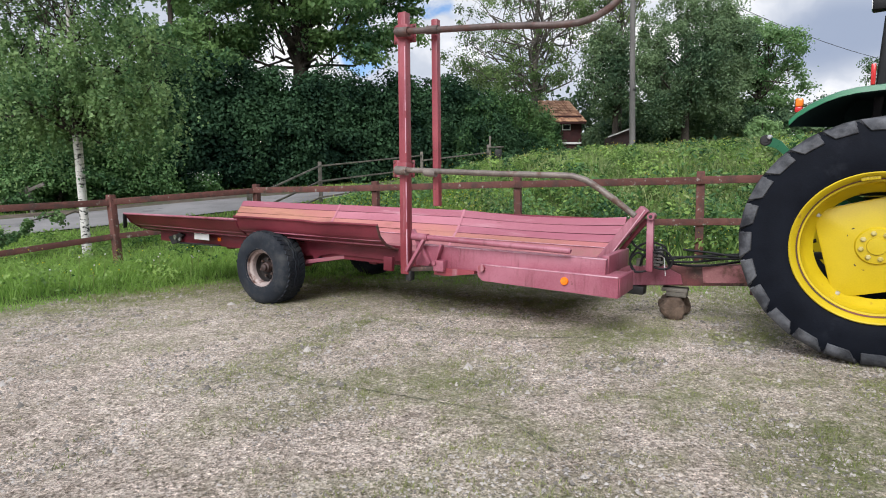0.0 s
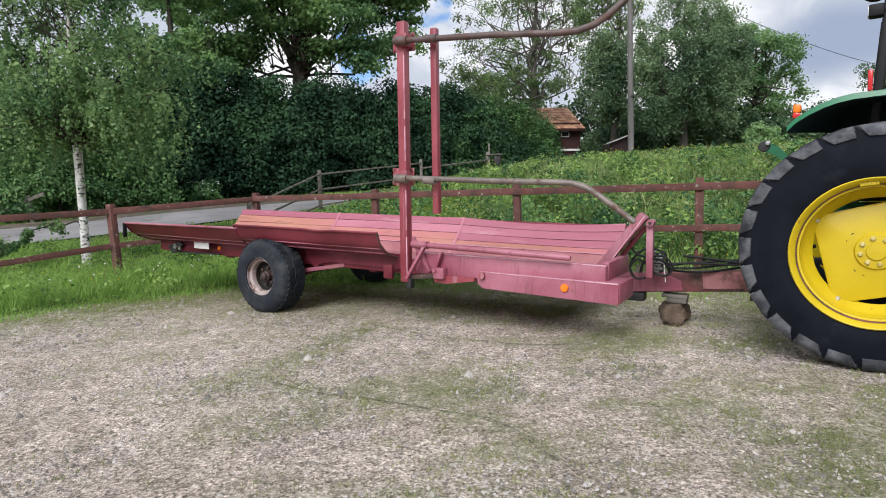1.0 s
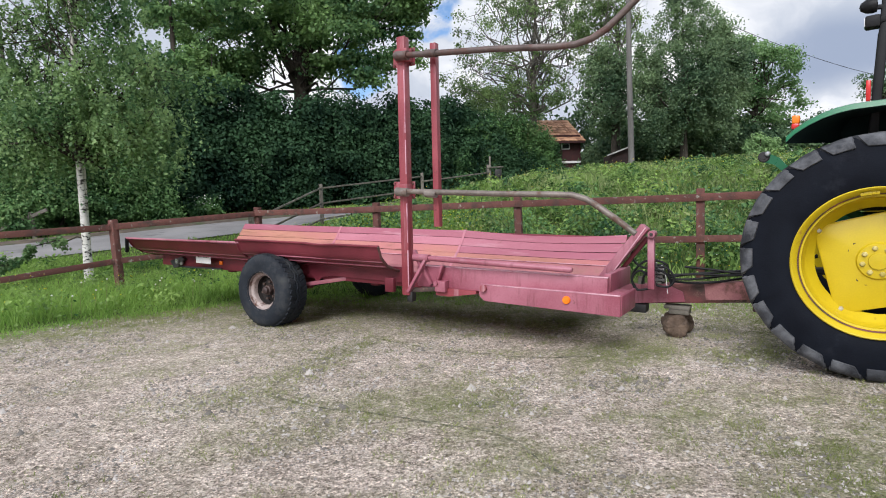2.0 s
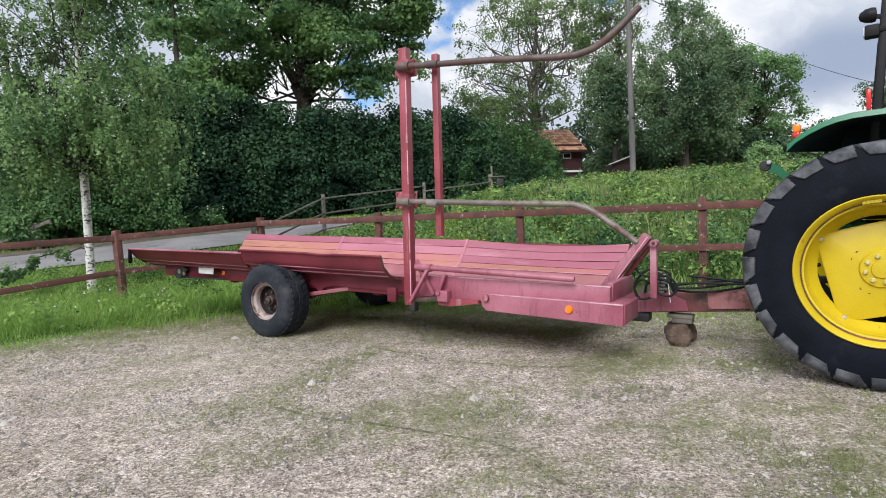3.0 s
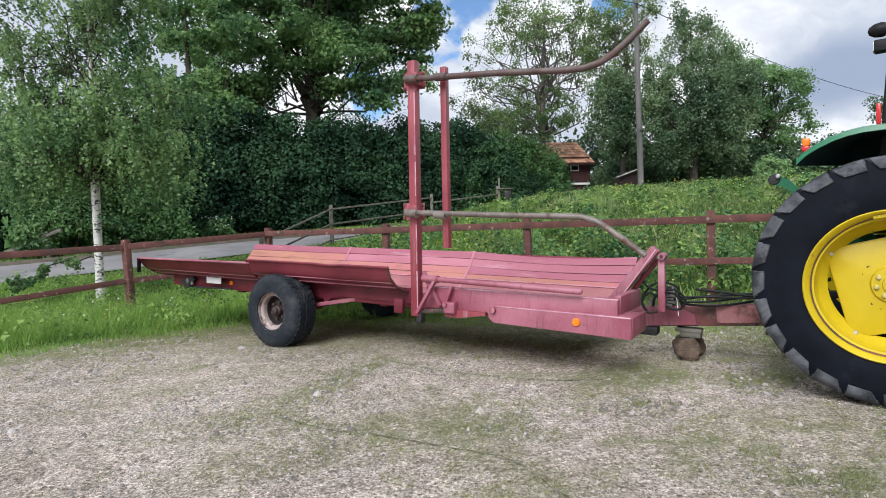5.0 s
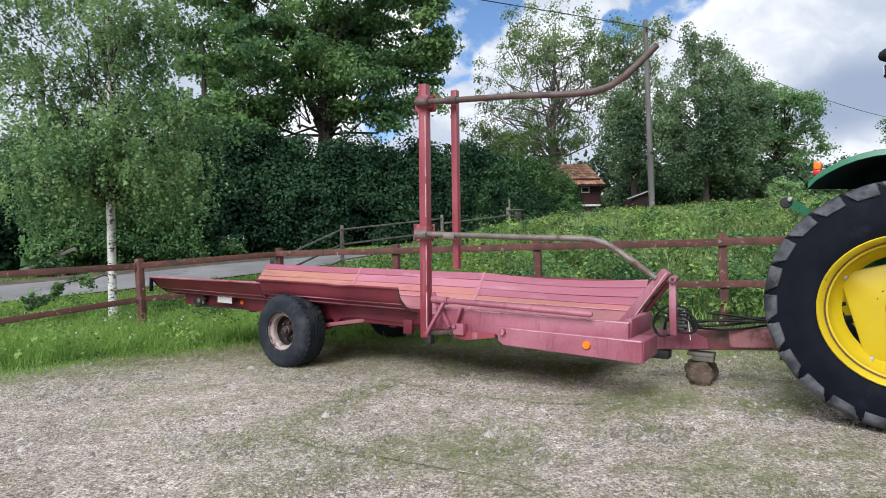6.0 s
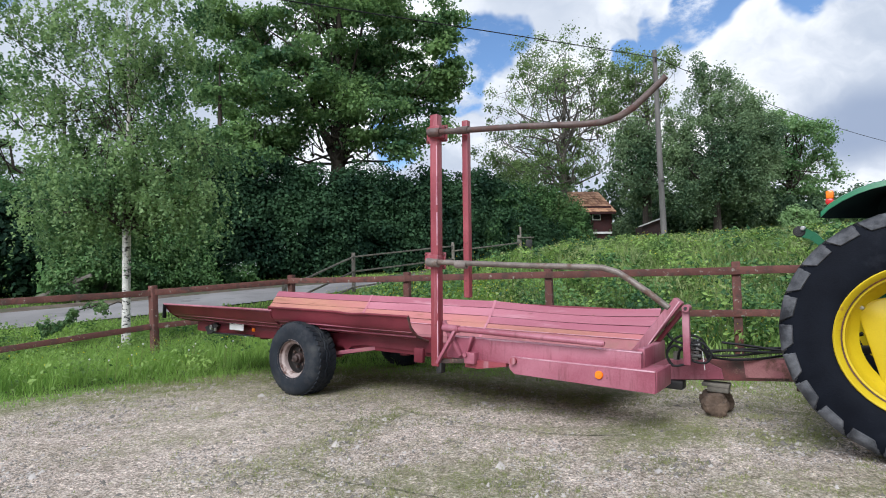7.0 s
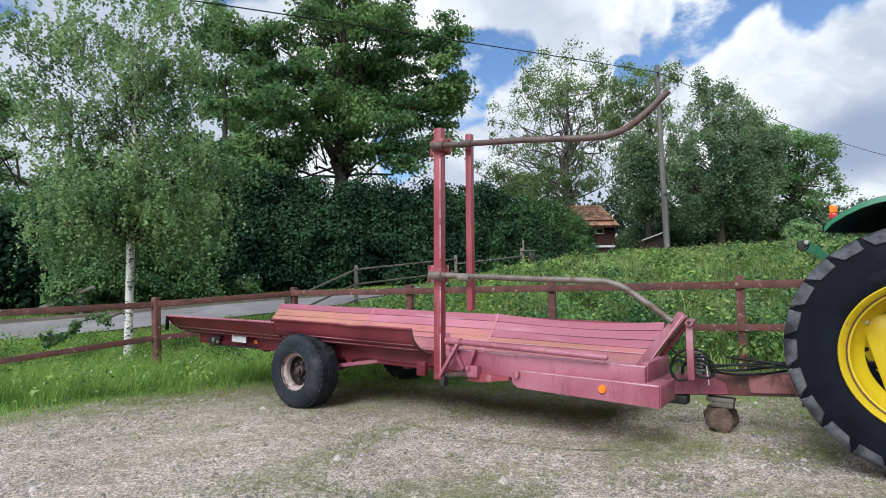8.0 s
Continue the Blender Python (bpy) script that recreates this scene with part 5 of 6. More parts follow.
for sgn in (-1,):
    bm = bmesh.new()
    lathe(bm, [(0.0, -0.06), (0.027, -0.052), (0.048, -0.02), (0.054, 0.02), (0.048, 0.045), (0.0, 0.05)], 18, "X")
    bmesh.ops.translate(bm, verts=bm.verts[:], vec=(-0.07, sgn * 0.76, 2.655))
    bar(bm, (-0.04, sgn * 0.76, 2.64), (0.31, sgn * 0.74, 2.60), 0.03, 0.03, 0.004, (0, 1, 0))
    part("round_lamp", bm, M_BLACK, cab, "round black work lamp")
    bm = bmesh.new()
    box(bm, (-0.05, sgn * 0.76, 2.535), (0.09, 0.11, 0.085), None, 0.012)
    bar(bm, (-0.02, sgn * 0.76, 2.54), (0.30, sgn * 0.74, 2.58), 0.04, 0.05, 0.004, (0, 1, 0))
    wl_ = part("work_lamp", bm, M_BLACK, cab, "square black work lamp")
    bm = bmesh.new()
    box(bm, (-0.097, sgn * 0.76, 2.535), (0.006, 0.085, 0.062), None, 0.002)
    part("lens", bm, M_WHITE, wl_)
for y in (-0.85, 0.85):
    fw = new("front_wheel")
    fw.parent = tractor
    fw.location = (2.55, y, 0.58)
    bm = bmesh.new()
    lathe(bm, [(0.34, -0.16), (0.40, -0.18), (0.54, -0.17), (0.58, -0.12), (0.585, 0), (0.58, 0.12), (0.54, 0.17), (0.40, 0.18), (0.34, 0.16)], 48)
    part("tyre", bm, M_RUBBER, fw)
    bm = bmesh.new()
    lathe(bm, [(0.35, -0.165), (0.33, -0.14), (0.30, -0.02), (0.0, -0.02), (0.0, 0.02), (0.30, 0.02), (0.33, 0.14), (0.35, 0.165)], 40)
    part("rim", bm, M_YELLOW, fw)
part("front_axle", bar(bmesh.new(), (2.55, -0.8, 0.58), (2.55, 0.8, 0.58), 0.12, 0.12, 0.02), M_GREEN, tractor)
# drawbar hitch and a raised lift arm with its ball hook
bm = bmesh.new()
bar(bm, (-0.62, 0.05, 0.62), (0.1, 0.05, 0.66), 0.12, 0.06, 0.01)
part("tow_hitch", bm, M_DARK, tractor)
bm = bmesh.new()
plate(bm, [(-0.80, 1.610), (-0.75, 1.680), (-0.66, 1.630), (-0.53, 1.47), (-0.55, 1.43), (-0.70, 1.575)], 0.03, lambda u, v, w: (u, -0.45 + w, v))
bar(bm, (-0.55, -0.45, 1.44), (0.05, -0.45, 1.0), 0.05, 0.08, 0.012)
lift = part("lift_arm", bm, M_GREEN, tractor, "green lift arm")
bm = bmesh.new()
lathe(bm, [(0.0, -0.03), (0.020, -0.03), (0.022, -0.024), (0.038, -0.024), (0.046, -0.016), (0.046, 0.016), (0.038, 0.024), (0.0, 0.03)], 20)
bmesh.ops.translate(bm, verts=bm.verts[:], vec=(-0.775, -0.45, 1.645))
part("hook_end", bm, M_DARK, lift)
bm = bmesh.new()
lathe(bm, [(0.0, -0.05), (0.016, -0.048), (0.022, -0.035), (0.022, -0.02), (0.0, -0.02)], 14)
bmesh.ops.translate(bm, verts=bm.verts[:], vec=(-0.745, -0.45, 1.668))
part("latch_pin", bm, M_CHROME, lift)

# ---- fence behind the trailer ----
POSTS = [(-10.6, 6.2), (-8.2, 7.85), (-5.52, 9.55), (-3.56, 11.0), (-1.16, 10.02), (1.19, 9.04), (3.63, 8.05), (6.05, 7.05), (8.5, 6.05), (10.9, 5.05)]
TOPS = [1.06, 1.18, 1.325, 1.49, 1.485, 1.487, 1.495, 1.50, 1.51, 1.52]
LEAN = [(-0.06, 0), (-0.05, 0), (-0.065, 0.0), (-0.02, 0.0), (0.0, 0.0), (-0.015, 0.0), (0.005, 0.0), (0, 0), (0, 0), (0, 0)]
fence = thing("fence", pose(0, 0, 0), "weathered red-painted wooden fence with two flat rails", "fence")
for (x, y), top, (lx, ly) in zip(POSTS, TOPS, LEAN):
    bm = bmesh.new()
    z0 = float(ground_z(x, y)) - 0.25
    bar(bm, (x - lx * 1.2, y - ly * 1.2, z0), (x, y, top), 0.11, 0.11, 0.010, (FENCE_N[0], FENCE_N[1], 0))
    part("post", bm, M_FENCE, fence)
rnd = random.Random(3)
LOW = [0.96, 0.93, 0.71, 0.71, 0.71, 0.71, 0.71, 0.71, 0.71, 0.71]
for i in range(len(POSTS) - 1):
    a, b, ta, tb = POSTS[i], POSTS[i + 1], TOPS[i], TOPS[i + 1]
    for da, db, h in ((0.12, 0.12, 0.105), (LOW[i], LOW[i + 1], 0.095)):
        bm = bmesh.new()
        n = FENCE_N * 0.075
        p, q = Vector((a[0] - n[0], a[1] - n[1], ta - da + rnd.uniform(-0.01, 0.01))), Vector((b[0] - n[0], b[1] - n[1], tb - db + rnd.uniform(-0.01, 0.01)))
        d = (q - p).normalized()
        bar(bm, p - d * 0.02, q + d * 0.02, 0.032, h, 0.005)
        part("rail", bm, M_FENCE, fence)

# grey wooden fence up the lane
lane_fence = thing("lane_fence", pose(0, 0, 0), "grey unpainted post and rail fence by the lane", "fence")
LANE = [(-4.40, 13.1, 1.32), (-3.55, 16.8, 2.24), (-0.67, 19.6, 2.68), (1.75, 21.6, 3.05)]
for x, y, top in LANE:
    bm = bmesh.new()
    bar(bm, (x, y, float(ground_z(x, y)) - 0.2), (x, y, top), 0.10, 0.10, 0.012, (1, 0, 0))
    part("post", bm, M_GREYWOOD, lane_fence)
for a, b in zip(LANE, LANE[1:]):
    for drop in (0.13, 0.57, 1.03) if b[0] < 1 else (0.30,):
        bm = bmesh.new()
        bar(bm, (a[0], a[1] - 0.07, a[2] - drop * 0.8 if a is LANE[0] else a[2] - drop), (b[0], b[1] - 0.07, b[2] - drop), 0.035, 0.05, 0.008)
        part("rail", bm, M_GREYWOOD, lane_fence)

# utility pole and wire
PX, PY = 8.35, 25.6
pole = thing("utility_pole", pose(PX, PY, float(ground_z(PX, PY))), "tall grey wooden utility pole leaning slightly", "pole")
bm = bmesh.new()
tube(bm, [(0.13, 0, -0.5), (0.07, 0, 4.0), (0.04, 0, 8.5)], [0.135, 0.118, 0.095], 16)
part("shaft", bm, M_POLE, pole)
bm = bmesh.new()
tube(bm, [(0.04, -0.14, 7.95), (0.04, -0.14, 8.12)], 0.05, 10)
part("insulator", bm, M_DARK, pole)
bm = bmesh.new()
box(bm, (0.19, -0.05, 2.55), (0.10, 0.10, 0.05), None, 0.01)
box(bm, (0.13, -0.12, 2.55), (0.14, 0.03, 0.10), None, 0.01)
part("cleat", bm, M_DARK, pole)
top = Vector((PX + 0.04, PY - 0.16, float(ground_z(PX, PY)) + 8.1))
for _, end, sag in ((None, Vector((-13.0, 8.5, 7.72)), -0.05), (None, Vector((36.0, 47.0, 11.3)), 0.5)):
    bm = bmesh.new()
    pts = []
    for t in np.linspace(0, 1, 30):
        p = top.lerp(end, float(t))
        p.z -= sag * 4 * t * (1 - t)
        pts.append(p)
    tube(bm, pts, 0.018, 6)
    tagged(new("overhead_cable", finish(bm, "overhead_cable", M_BLACK)), "black overhead cable strung from the utility pole", "cable")

# small wooden stand on the bank
zs = float(ground_z(1.87, 20.0))
stand = thing("wooden_stand", pose(1.87, 20.0, zs), "small grey wooden stand in the grass", "stand")
for x, tall in ((-0.18, 1.05), (0.16, 0.70)):
    part("leg", bar(bmesh.new(), (x, 0, -0.1), (x, 0, tall), 0.06, 0.06, 0.006, (1, 0, 0)), M_GREYWOOD, stand)
bm = bmesh.new()
box(bm, (0, 0, 0.66), (0.55, 0.30, 0.04), None, 0.006)
part("shelf", bm, M_GREYWOOD, stand)
bm = bmesh.new()
box(bm, (0.10, 0, 0.45), (0.22, 0.22, 0.28), None, 0.01)
part("bucket", bm, M_DARK, stand)

# ---- trees, hedge and cottage ----
def limb_path(p, q, rng, wobble=0.12, n=6, lift=0.15):
    p, q = np.array(p, float), np.array(q, float)
    ln = np.linalg.norm(q - p)
    out = []
    for t in np.linspace(0, 1, n):
        o = rng.normal(0, wobble * ln * 0.12, 3) * math.sin(math.pi * t)
        out.append(tuple(p + (q - p) * t + o + np.array([0, 0, lift * ln * math.sin(math.pi * t) * 0.3])))
    return out


def tree(name, x, y, label, trunk_r, fork_z, blobs, leaf_m, bark, seed, boughs, per, leaf, bough_r, lean=0.0, shell=0.5, droop=0.0, limbs=14, twigs=4, flat=0.6, up=0.5, stray=0.25, thin=0.5, tall=0.0):
    """A tree: tapered trunk, limbs to the boughs of its crown, and a crown of many leaves.
    blobs: (dx, dy, z, rx, rz) ellipsoids that the boughs fill, z above the tree's foot."""
    rng = np.random.RandomState(seed)
    root = thing(name, pose(x, y, float(ground_z(x, y))), label, "tree")
    vol = np.array([b[3] ** 2 * b[4] for b in blobs]) ** 0.7
    B = np.array(blobs)[rng.choice(len(blobs), boughs, p=vol / vol.sum())]
    d = rng.normal(size=(boughs, 3))
    d /= np.linalg.norm(d, axis=1, keepdims=True)
    rad = rng.uniform(shell ** 3, 1.0, boughs) ** (1 / 3)
    cl = B[:, :3] + d * rad[:, None] * B[:, [3, 3, 4]]
    top_z = tall or max(b[2] + b[4] * 0.7 for b in blobs)
    bm = bmesh.new()
    tr = [(0, 0, -0.4), (lean * 0.2, 0, fork_z * 0.4), (lean * 0.5, 0, fork_z), (lean * 0.8, 0.1, (fork_z + top_z) / 2), (lean * 1.2, 0, top_z - 0.4)]
    tube(bm, tr, [trunk_r * 1.3, trunk_r, trunk_r * 0.85, trunk_r * 0.42, trunk_r * 0.04], 14)
    part("trunk", bm, bark, root)
    if trunk_r > 0.4:
        # heavy stems parting above the fork
        for dx, dy, up_z, thick in ((-0.85, -0.3, 2.4, 0.55), (-2.2, 0.5, 6.0, 0.34), (0.8, 0.4, 3.4, 0.5), (1.0, 0.2, 6.4, 0.3)):
            path = limb_path((lean * 0.5, 0, fork_z - 0.35), (dx, dy, fork_z + up_z), rng, 0.5, 8, 0.3)
            part("limb", tube(bmesh.new(), path, list(np.linspace(trunk_r * thick, trunk_r * thick * 0.4, 8)), 8, False), bark, root)
    order = rng.permutation(boughs)
    for i in order[:limbs]:
        if cl[i][2] < fork_z + 1.0 and not droop:
            continue
        t = rng.uniform(0.0, 0.8)
        base = (lean * (0.5 + 0.7 * t), 0.1 * t, fork_z + (top_z - fork_z) * t)
        if cl[i][2] < base[2] - 0.5:
            base = (lean * 0.5, 0, fork_z)
            t = 0.1
        r = trunk_r * thin * (1.0 - 0.75 * t)
        path = limb_path(base, cl[i], rng, 1.0, 7)
        bm = bmesh.new()
        tube(bm, path, list(np.linspace(r, r * 0.15, 7)), 7, False)
        for j in np.argsort(np.linalg.norm(cl - cl[i], axis=1))[1:1 + twigs]:
            k = rng.randint(2, 6)
            tube(bm, limb_path(path[k], cl[j], rng, 1.0, 5), list(np.linspace(r * 0.4, r * 0.06, 5)), 5, False)
        part("limb", bm, M_BARK if bark is M_BIRCH else bark, root)
    if droop:
        # hanging strands of leaves from every bough
        per_strand = 12
        strands = per // per_strand
        i = np.repeat(np.arange(boughs), strands)
        root_p = cl[i] + rng.normal(0, 0.5, (len(i), 3)) * bough_r * np.array([1, 1, 0.6])
        length = droop * rng.gamma(3.0, 0.33, len(i))
        t = np.tile(np.linspace(0, 1, per_strand), len(i))
        k = np.repeat(np.arange(len(i)), per_strand)
        swing = rng.normal(0, 0.16, (len(i), 2))
        c = root_p[k].copy()
        c[:, 2] -= t * length[k]
        c[:, :2] += swing[k] * (t * length[k])[:, None] + rng.normal(0, 0.028, (len(k), 2))
        nor = rng.normal(size=(len(k), 3)) + np.array([0, -0.3, 0.5])
    else:
        c, nor = clump_leaves(cl, bough_r * rng.uniform(0.6, 1.4, boughs), per, rng, flat, up, stray, 0.6, 0.9)
    ln = leaf * rng.uniform(0.6, 1.35, len(c))
    crown = new("crown", leaf_mesh("crown", c, nor, ln, ln * rng.uniform(0.55, 0.9, len(c)), leaf_m, rng))
    crown.parent = root
    return root


tree("maple_tree", -6.75, 28.0, "tall broad maple with a dark trunk and dense crown", 0.41, 5.3,
     [(-2.4, -2.2, 8.5, 3.2, 1.7), (2.3, -1.2, 7.5, 2.1, 1.6), (0, -0.8, 10.3, 3.4, 1.0), (-6.9, 0.3, 10.6, 1.2, 2.2), (-6.5, 0, 13.4, 1.3, 1.3), (4.3, 0, 10.6, 2.0, 2.2), (0.5, 0, 12.2, 3.7, 2.0), (-5.0, 0, 12.0, 2.3, 2.1), (-5.6, 0.3, 8.9, 1.9, 1.7), (-3.6, -0.4, 6.5, 2.4, 0.8), (2.9, -1.2, 5.3, 1.5, 0.4), (0, 0, 15.4, 4.4, 2.6), (0.3, 1.8, 9.4, 3.6, 2.0), (4.6, 0.5, 8.4, 1.5, 1.2), (-1.2, -1.4, 6.6, 1.2, 0.5), (3.0, -0.8, 6.3, 1.6, 0.7), (-2.2, -0.6, 5.8, 1.6, 0.5), (5.5, 0, 9.4, 0.9, 2.2), (5.5, 0, 12.2, 1.1, 1.2), (5.0, -0.3, 6.6, 0.8, 0.9), (-1.7, -1.0, 5.9, 1.3, 0.5), (1.8, -1.2, 6.0, 1.2, 0.5)],
     L_OAK, M_BARK, 11, 430, 240, 0.185, 0.86, 0.2, 0.3, 0.0, 44, 3, flat=0.42, up=0.7, stray=0.25, thin=0.2)
tree("birch_tree", -6.72, 10.75, "slender white-barked birch with drooping twigs", 0.072, 2.3,
     [(-0.1, 0, 3.4, 1.2, 0.7), (0.2, 0, 3.0, 1.4, 0.6), (-1.9, 0.2, 3.2, 0.5, 0.5), (1.6, 0.1, 3.5, 0.5, 0.6), (-1.6, 0, 2.4, 0.5, 0.4), (1.4, 0, 2.5, 0.5, 0.4), (-1.3, 0.2, 4.0, 0.8, 0.4), (0.9, 0.1, 4.3, 0.6, 0.5), (-0.2, 0, 4.3, 0.8, 0.3), (-1.0, 0.2, 2.8, 0.8, 0.5), (1.1, 0, 2.9, 0.8, 0.6), (0.3, 0, 3.7, 1.0, 0.5)],
     L_BIRCH, M_BIRCH, 5, 280, 96, 0.074, 0.34, -0.1, 0.1, 0.42, 34, 2, 0.7, tall=7.6)
birch_top = tree("birch_top", -6.72, 10.80, "", 0.030, 3.3,
     [(0.0, 0, 6.6, 1.5, 1.2), (-1.9, 0.2, 6.5, 1.0, 0.9), (-1.2, 0, 5.1, 1.2, 0.6), (0.9, 0, 5.4, 0.6, 0.9), (-2.3, 0.2, 5.0, 0.6, 0.8), (0.1, 0.1, 5.3, 0.6, 0.6)],
     L_BIRCH, M_BIRCH, 6, 195, 108, 0.070, 0.34, 0.0, 0.1, 0.28, 42, 3, 0.8)
birch_whole = bpy.data.objects["birch_tree"]
for o in list(birch_top.children):
    o.parent = birch_whole
    o.matrix_parent_inverse = birch_whole.matrix_world.inverted() @ birch_top.matrix_world
bpy.data.objects.remove(birch_top)
# a low leafy branch that hangs out over the fence
rng_b = np.random.RandomState(17)
bm = bmesh.new()
low = limb_path((-0.03, -0.05, 0.86), (-1.45, -0.25, 0.40), rng_b, 0.6, 9, 0.1)
tube(bm, low, list(np.linspace(0.016, 0.003, 9)), 6, False)
tips = []
for k in range(2, 9):
    for _ in range(3):
        p = np.array(low[k])
        q = p + np.array([rng_b.uniform(-0.30, 0.05), rng_b.uniform(-0.15, 0.12), rng_b.uniform(-0.14, 0.08)])
        tube(bm, [tuple(p), tuple((p + q) / 2 + [0, 0, 0.02]), tuple(q)], [0.005, 0.003, 0.002], 4, False)
        tips.extend([p + (q - p) * t for t in (0.35, 0.7, 1.0)])
low_branch = part("low_branch", bm, M_BARK, birch_whole)
c_b, n_b = clump_leaves(np.array(tips), np.full(len(tips), 0.08), 15, rng_b, 0.8, 0.2, 0.3, 0.6, 0.9)
ln_b = 0.062 * rng_b.uniform(0.7, 1.3, len(c_b))
leaves_b = new("leaves", leaf_mesh("leaves", c_b, n_b, ln_b, ln_b * 0.75, L_BIRCH, rng_b))
leaves_b.parent = low_branch
tree("ash_tree", 5.1, 33.0, "tall thin-leaved ash with bare upper branches", 0.24, 3.6,
     [(-0.3, 0, 8.2, 4.2, 2.6), (0.1, 0, 10.9, 3.0, 1.6), (3.0, 0, 9.0, 1.6, 2.0), (-3.2, 0, 3.4, 2.4, 1.8), (-0.9, -0.5, 3.0, 1.8, 1.4), (-2.6, 0, 6.0, 2.4, 1.8), (-1.4, 0, 4.4, 2.2, 1.4), (2.4, 0, 6.2, 1.9, 1.6), (1.2, 0, 4.9, 1.5, 1.0)],
     L_ASH, M_PALEBARK, 8, 300, 88, 0.12, 0.46, 0.5, 0.45, 0.0, 70, 3, flat=0.8, up=0.4, stray=0.7, thin=0.3)
tree("slender_ash_tree", 9.55, 31.2, "slender airy ash rising behind the utility pole", 0.13, 3.0,
     [(-0.7, 0, 9.0, 1.3, 1.2), (1.0, 0, 9.4, 0.9, 1.0), (-1.4, 0, 7.2, 1.1, 1.2), (0.3, 0, 7.4, 1.1, 1.3), (-1.2, 0, 5.6, 0.9, 1.0)],
     L_ASH, M_PALEBARK, 19, 90, 88, 0.125, 0.48, 0.2, 0.4, 0.0, 30, 3, flat=0.8, up=0.4, stray=0.6, thin=0.4)
tree("pole_side_tree", 9.0, 30.0, "narrow leafy tree behind the utility pole", 0.16, 2.0,
     [(0.3, 0, 3.0, 1.1, 2.4), (-0.5, 0, 3.2, 1.1, 1.5), (-1.0, 0, 4.6, 0.6, 1.0), (0.0, 0, 5.2, 0.9, 1.0)],
     L_DENSE, M_BARK, 18, 100, 120, 0.13, 0.5, 0.1, 0.35, 0.0, 16, 3, flat=0.85, up=0.3, stray=0.4)
tree("lilac_tree", 11.6, 27.5, "dense grey-green tree of several stems", 0.18, 1.5,
     [(0, 0, 3.6, 2.1, 2.6), (-1.2, 0, 2.6, 1.4, 2.2), (-0.5, 0, 7.5, 0.30, 1.3), (-0.15, 0, 6.3, 0.7, 1.1), (0.3, 0, 7.1, 0.28, 0.9), (0.9, 0, 7.0, 0.32, 1.3), (1.2, 0, 5.9, 0.9, 1.2), (1.5, 0, 3.2, 1.5, 2.4), (1.9, 0, 6.0, 0.45, 1.3), (2.3, 0, 4.4, 0.8, 1.4), (-1.5, 0.5, 4.6, 0.6, 1.6), (-1.8, 0.3, 6.1, 0.28, 1.1), (-1.1, 0, 6.4, 0.25, 0.8)],
     L_DENSE, M_BARK, 21, 430, 180, 0.105, 0.37, 0, 0.4, 0.0, 16, 3, flat=1.2, up=0.5, stray=0.4, thin=0.4)
tree("young_maple_tree", 16.9, 31.0, "rounded light green maple behind the bank", 0.2, 2.0,
     [(0, 0, 4.4, 2.2, 1.4), (-1.6, 0, 3.2, 1.5, 1.6), (1.6, 0, 2.8, 1.1, 0.9), (-0.6, 0, 5.7, 1.2, 0.6), (0.4, 0, 2.2, 1.0, 0.9)],
     L_MAPLE, M_BARK, 31, 120, 150, 0.14, 0.50, 0, 0.4, 0.0, 22, 3, flat=0.65, up=0.4, stray=0.4, thin=0.4)
tree("far_tree", 26.4, 34.0, "thin-topped tree at the far edge of the bank", 0.15, 2.0,
     [(0.1, 0, 5.2, 0.5, 1.4), (-0.6, 0, 3.9, 0.8, 0.8), (0.8, 0, 4.4, 0.8, 1.3), (-0.3, 0, 2.8, 1.0, 1.2)], L_DENSE, M_BARK, 33, 46, 100, 0.12, 0.4, 0, 0.4, 0.0, 16)
tree("roadside_tree", -15.4, 20.5, "leafy light green tree beyond the lane", 0.2, 1.6,
     [(0.6, 0, 3.1, 2.0, 1.2), (-1.4, 0, 3.4, 1.6, 1.2), (2.0, 0, 2.4, 1.9, 1.2), (-2.8, -1, 5.4, 1.3, 1.2), (-3.0, -1, 7.6, 1.2, 1.4), (0.8, -0.6, 1.6, 1.6, 0.8)], L_MAPLE, M_BARK, 35, 200, 150, 0.14, 0.6, 0, 0.45, 0.0, 16)
tree("lane_elm", -11.4, 25.0, "broad green tree rising behind the hedge", 0.3, 2.6,
     [(0, 0, 5.6, 2.4, 1.4), (1.2, 0, 7.6, 1.1, 1.3), (1.7, 0.3, 9.6, 0.7, 1.3), (2.6, -1.6, 4.6, 1.3, 0.7), (1.2, -2.0, 4.2, 1.2, 0.8)], L_OAK, M_BARK, 36, 70, 150, 0.17, 0.62, 0, 0.45, 0.0, 16)


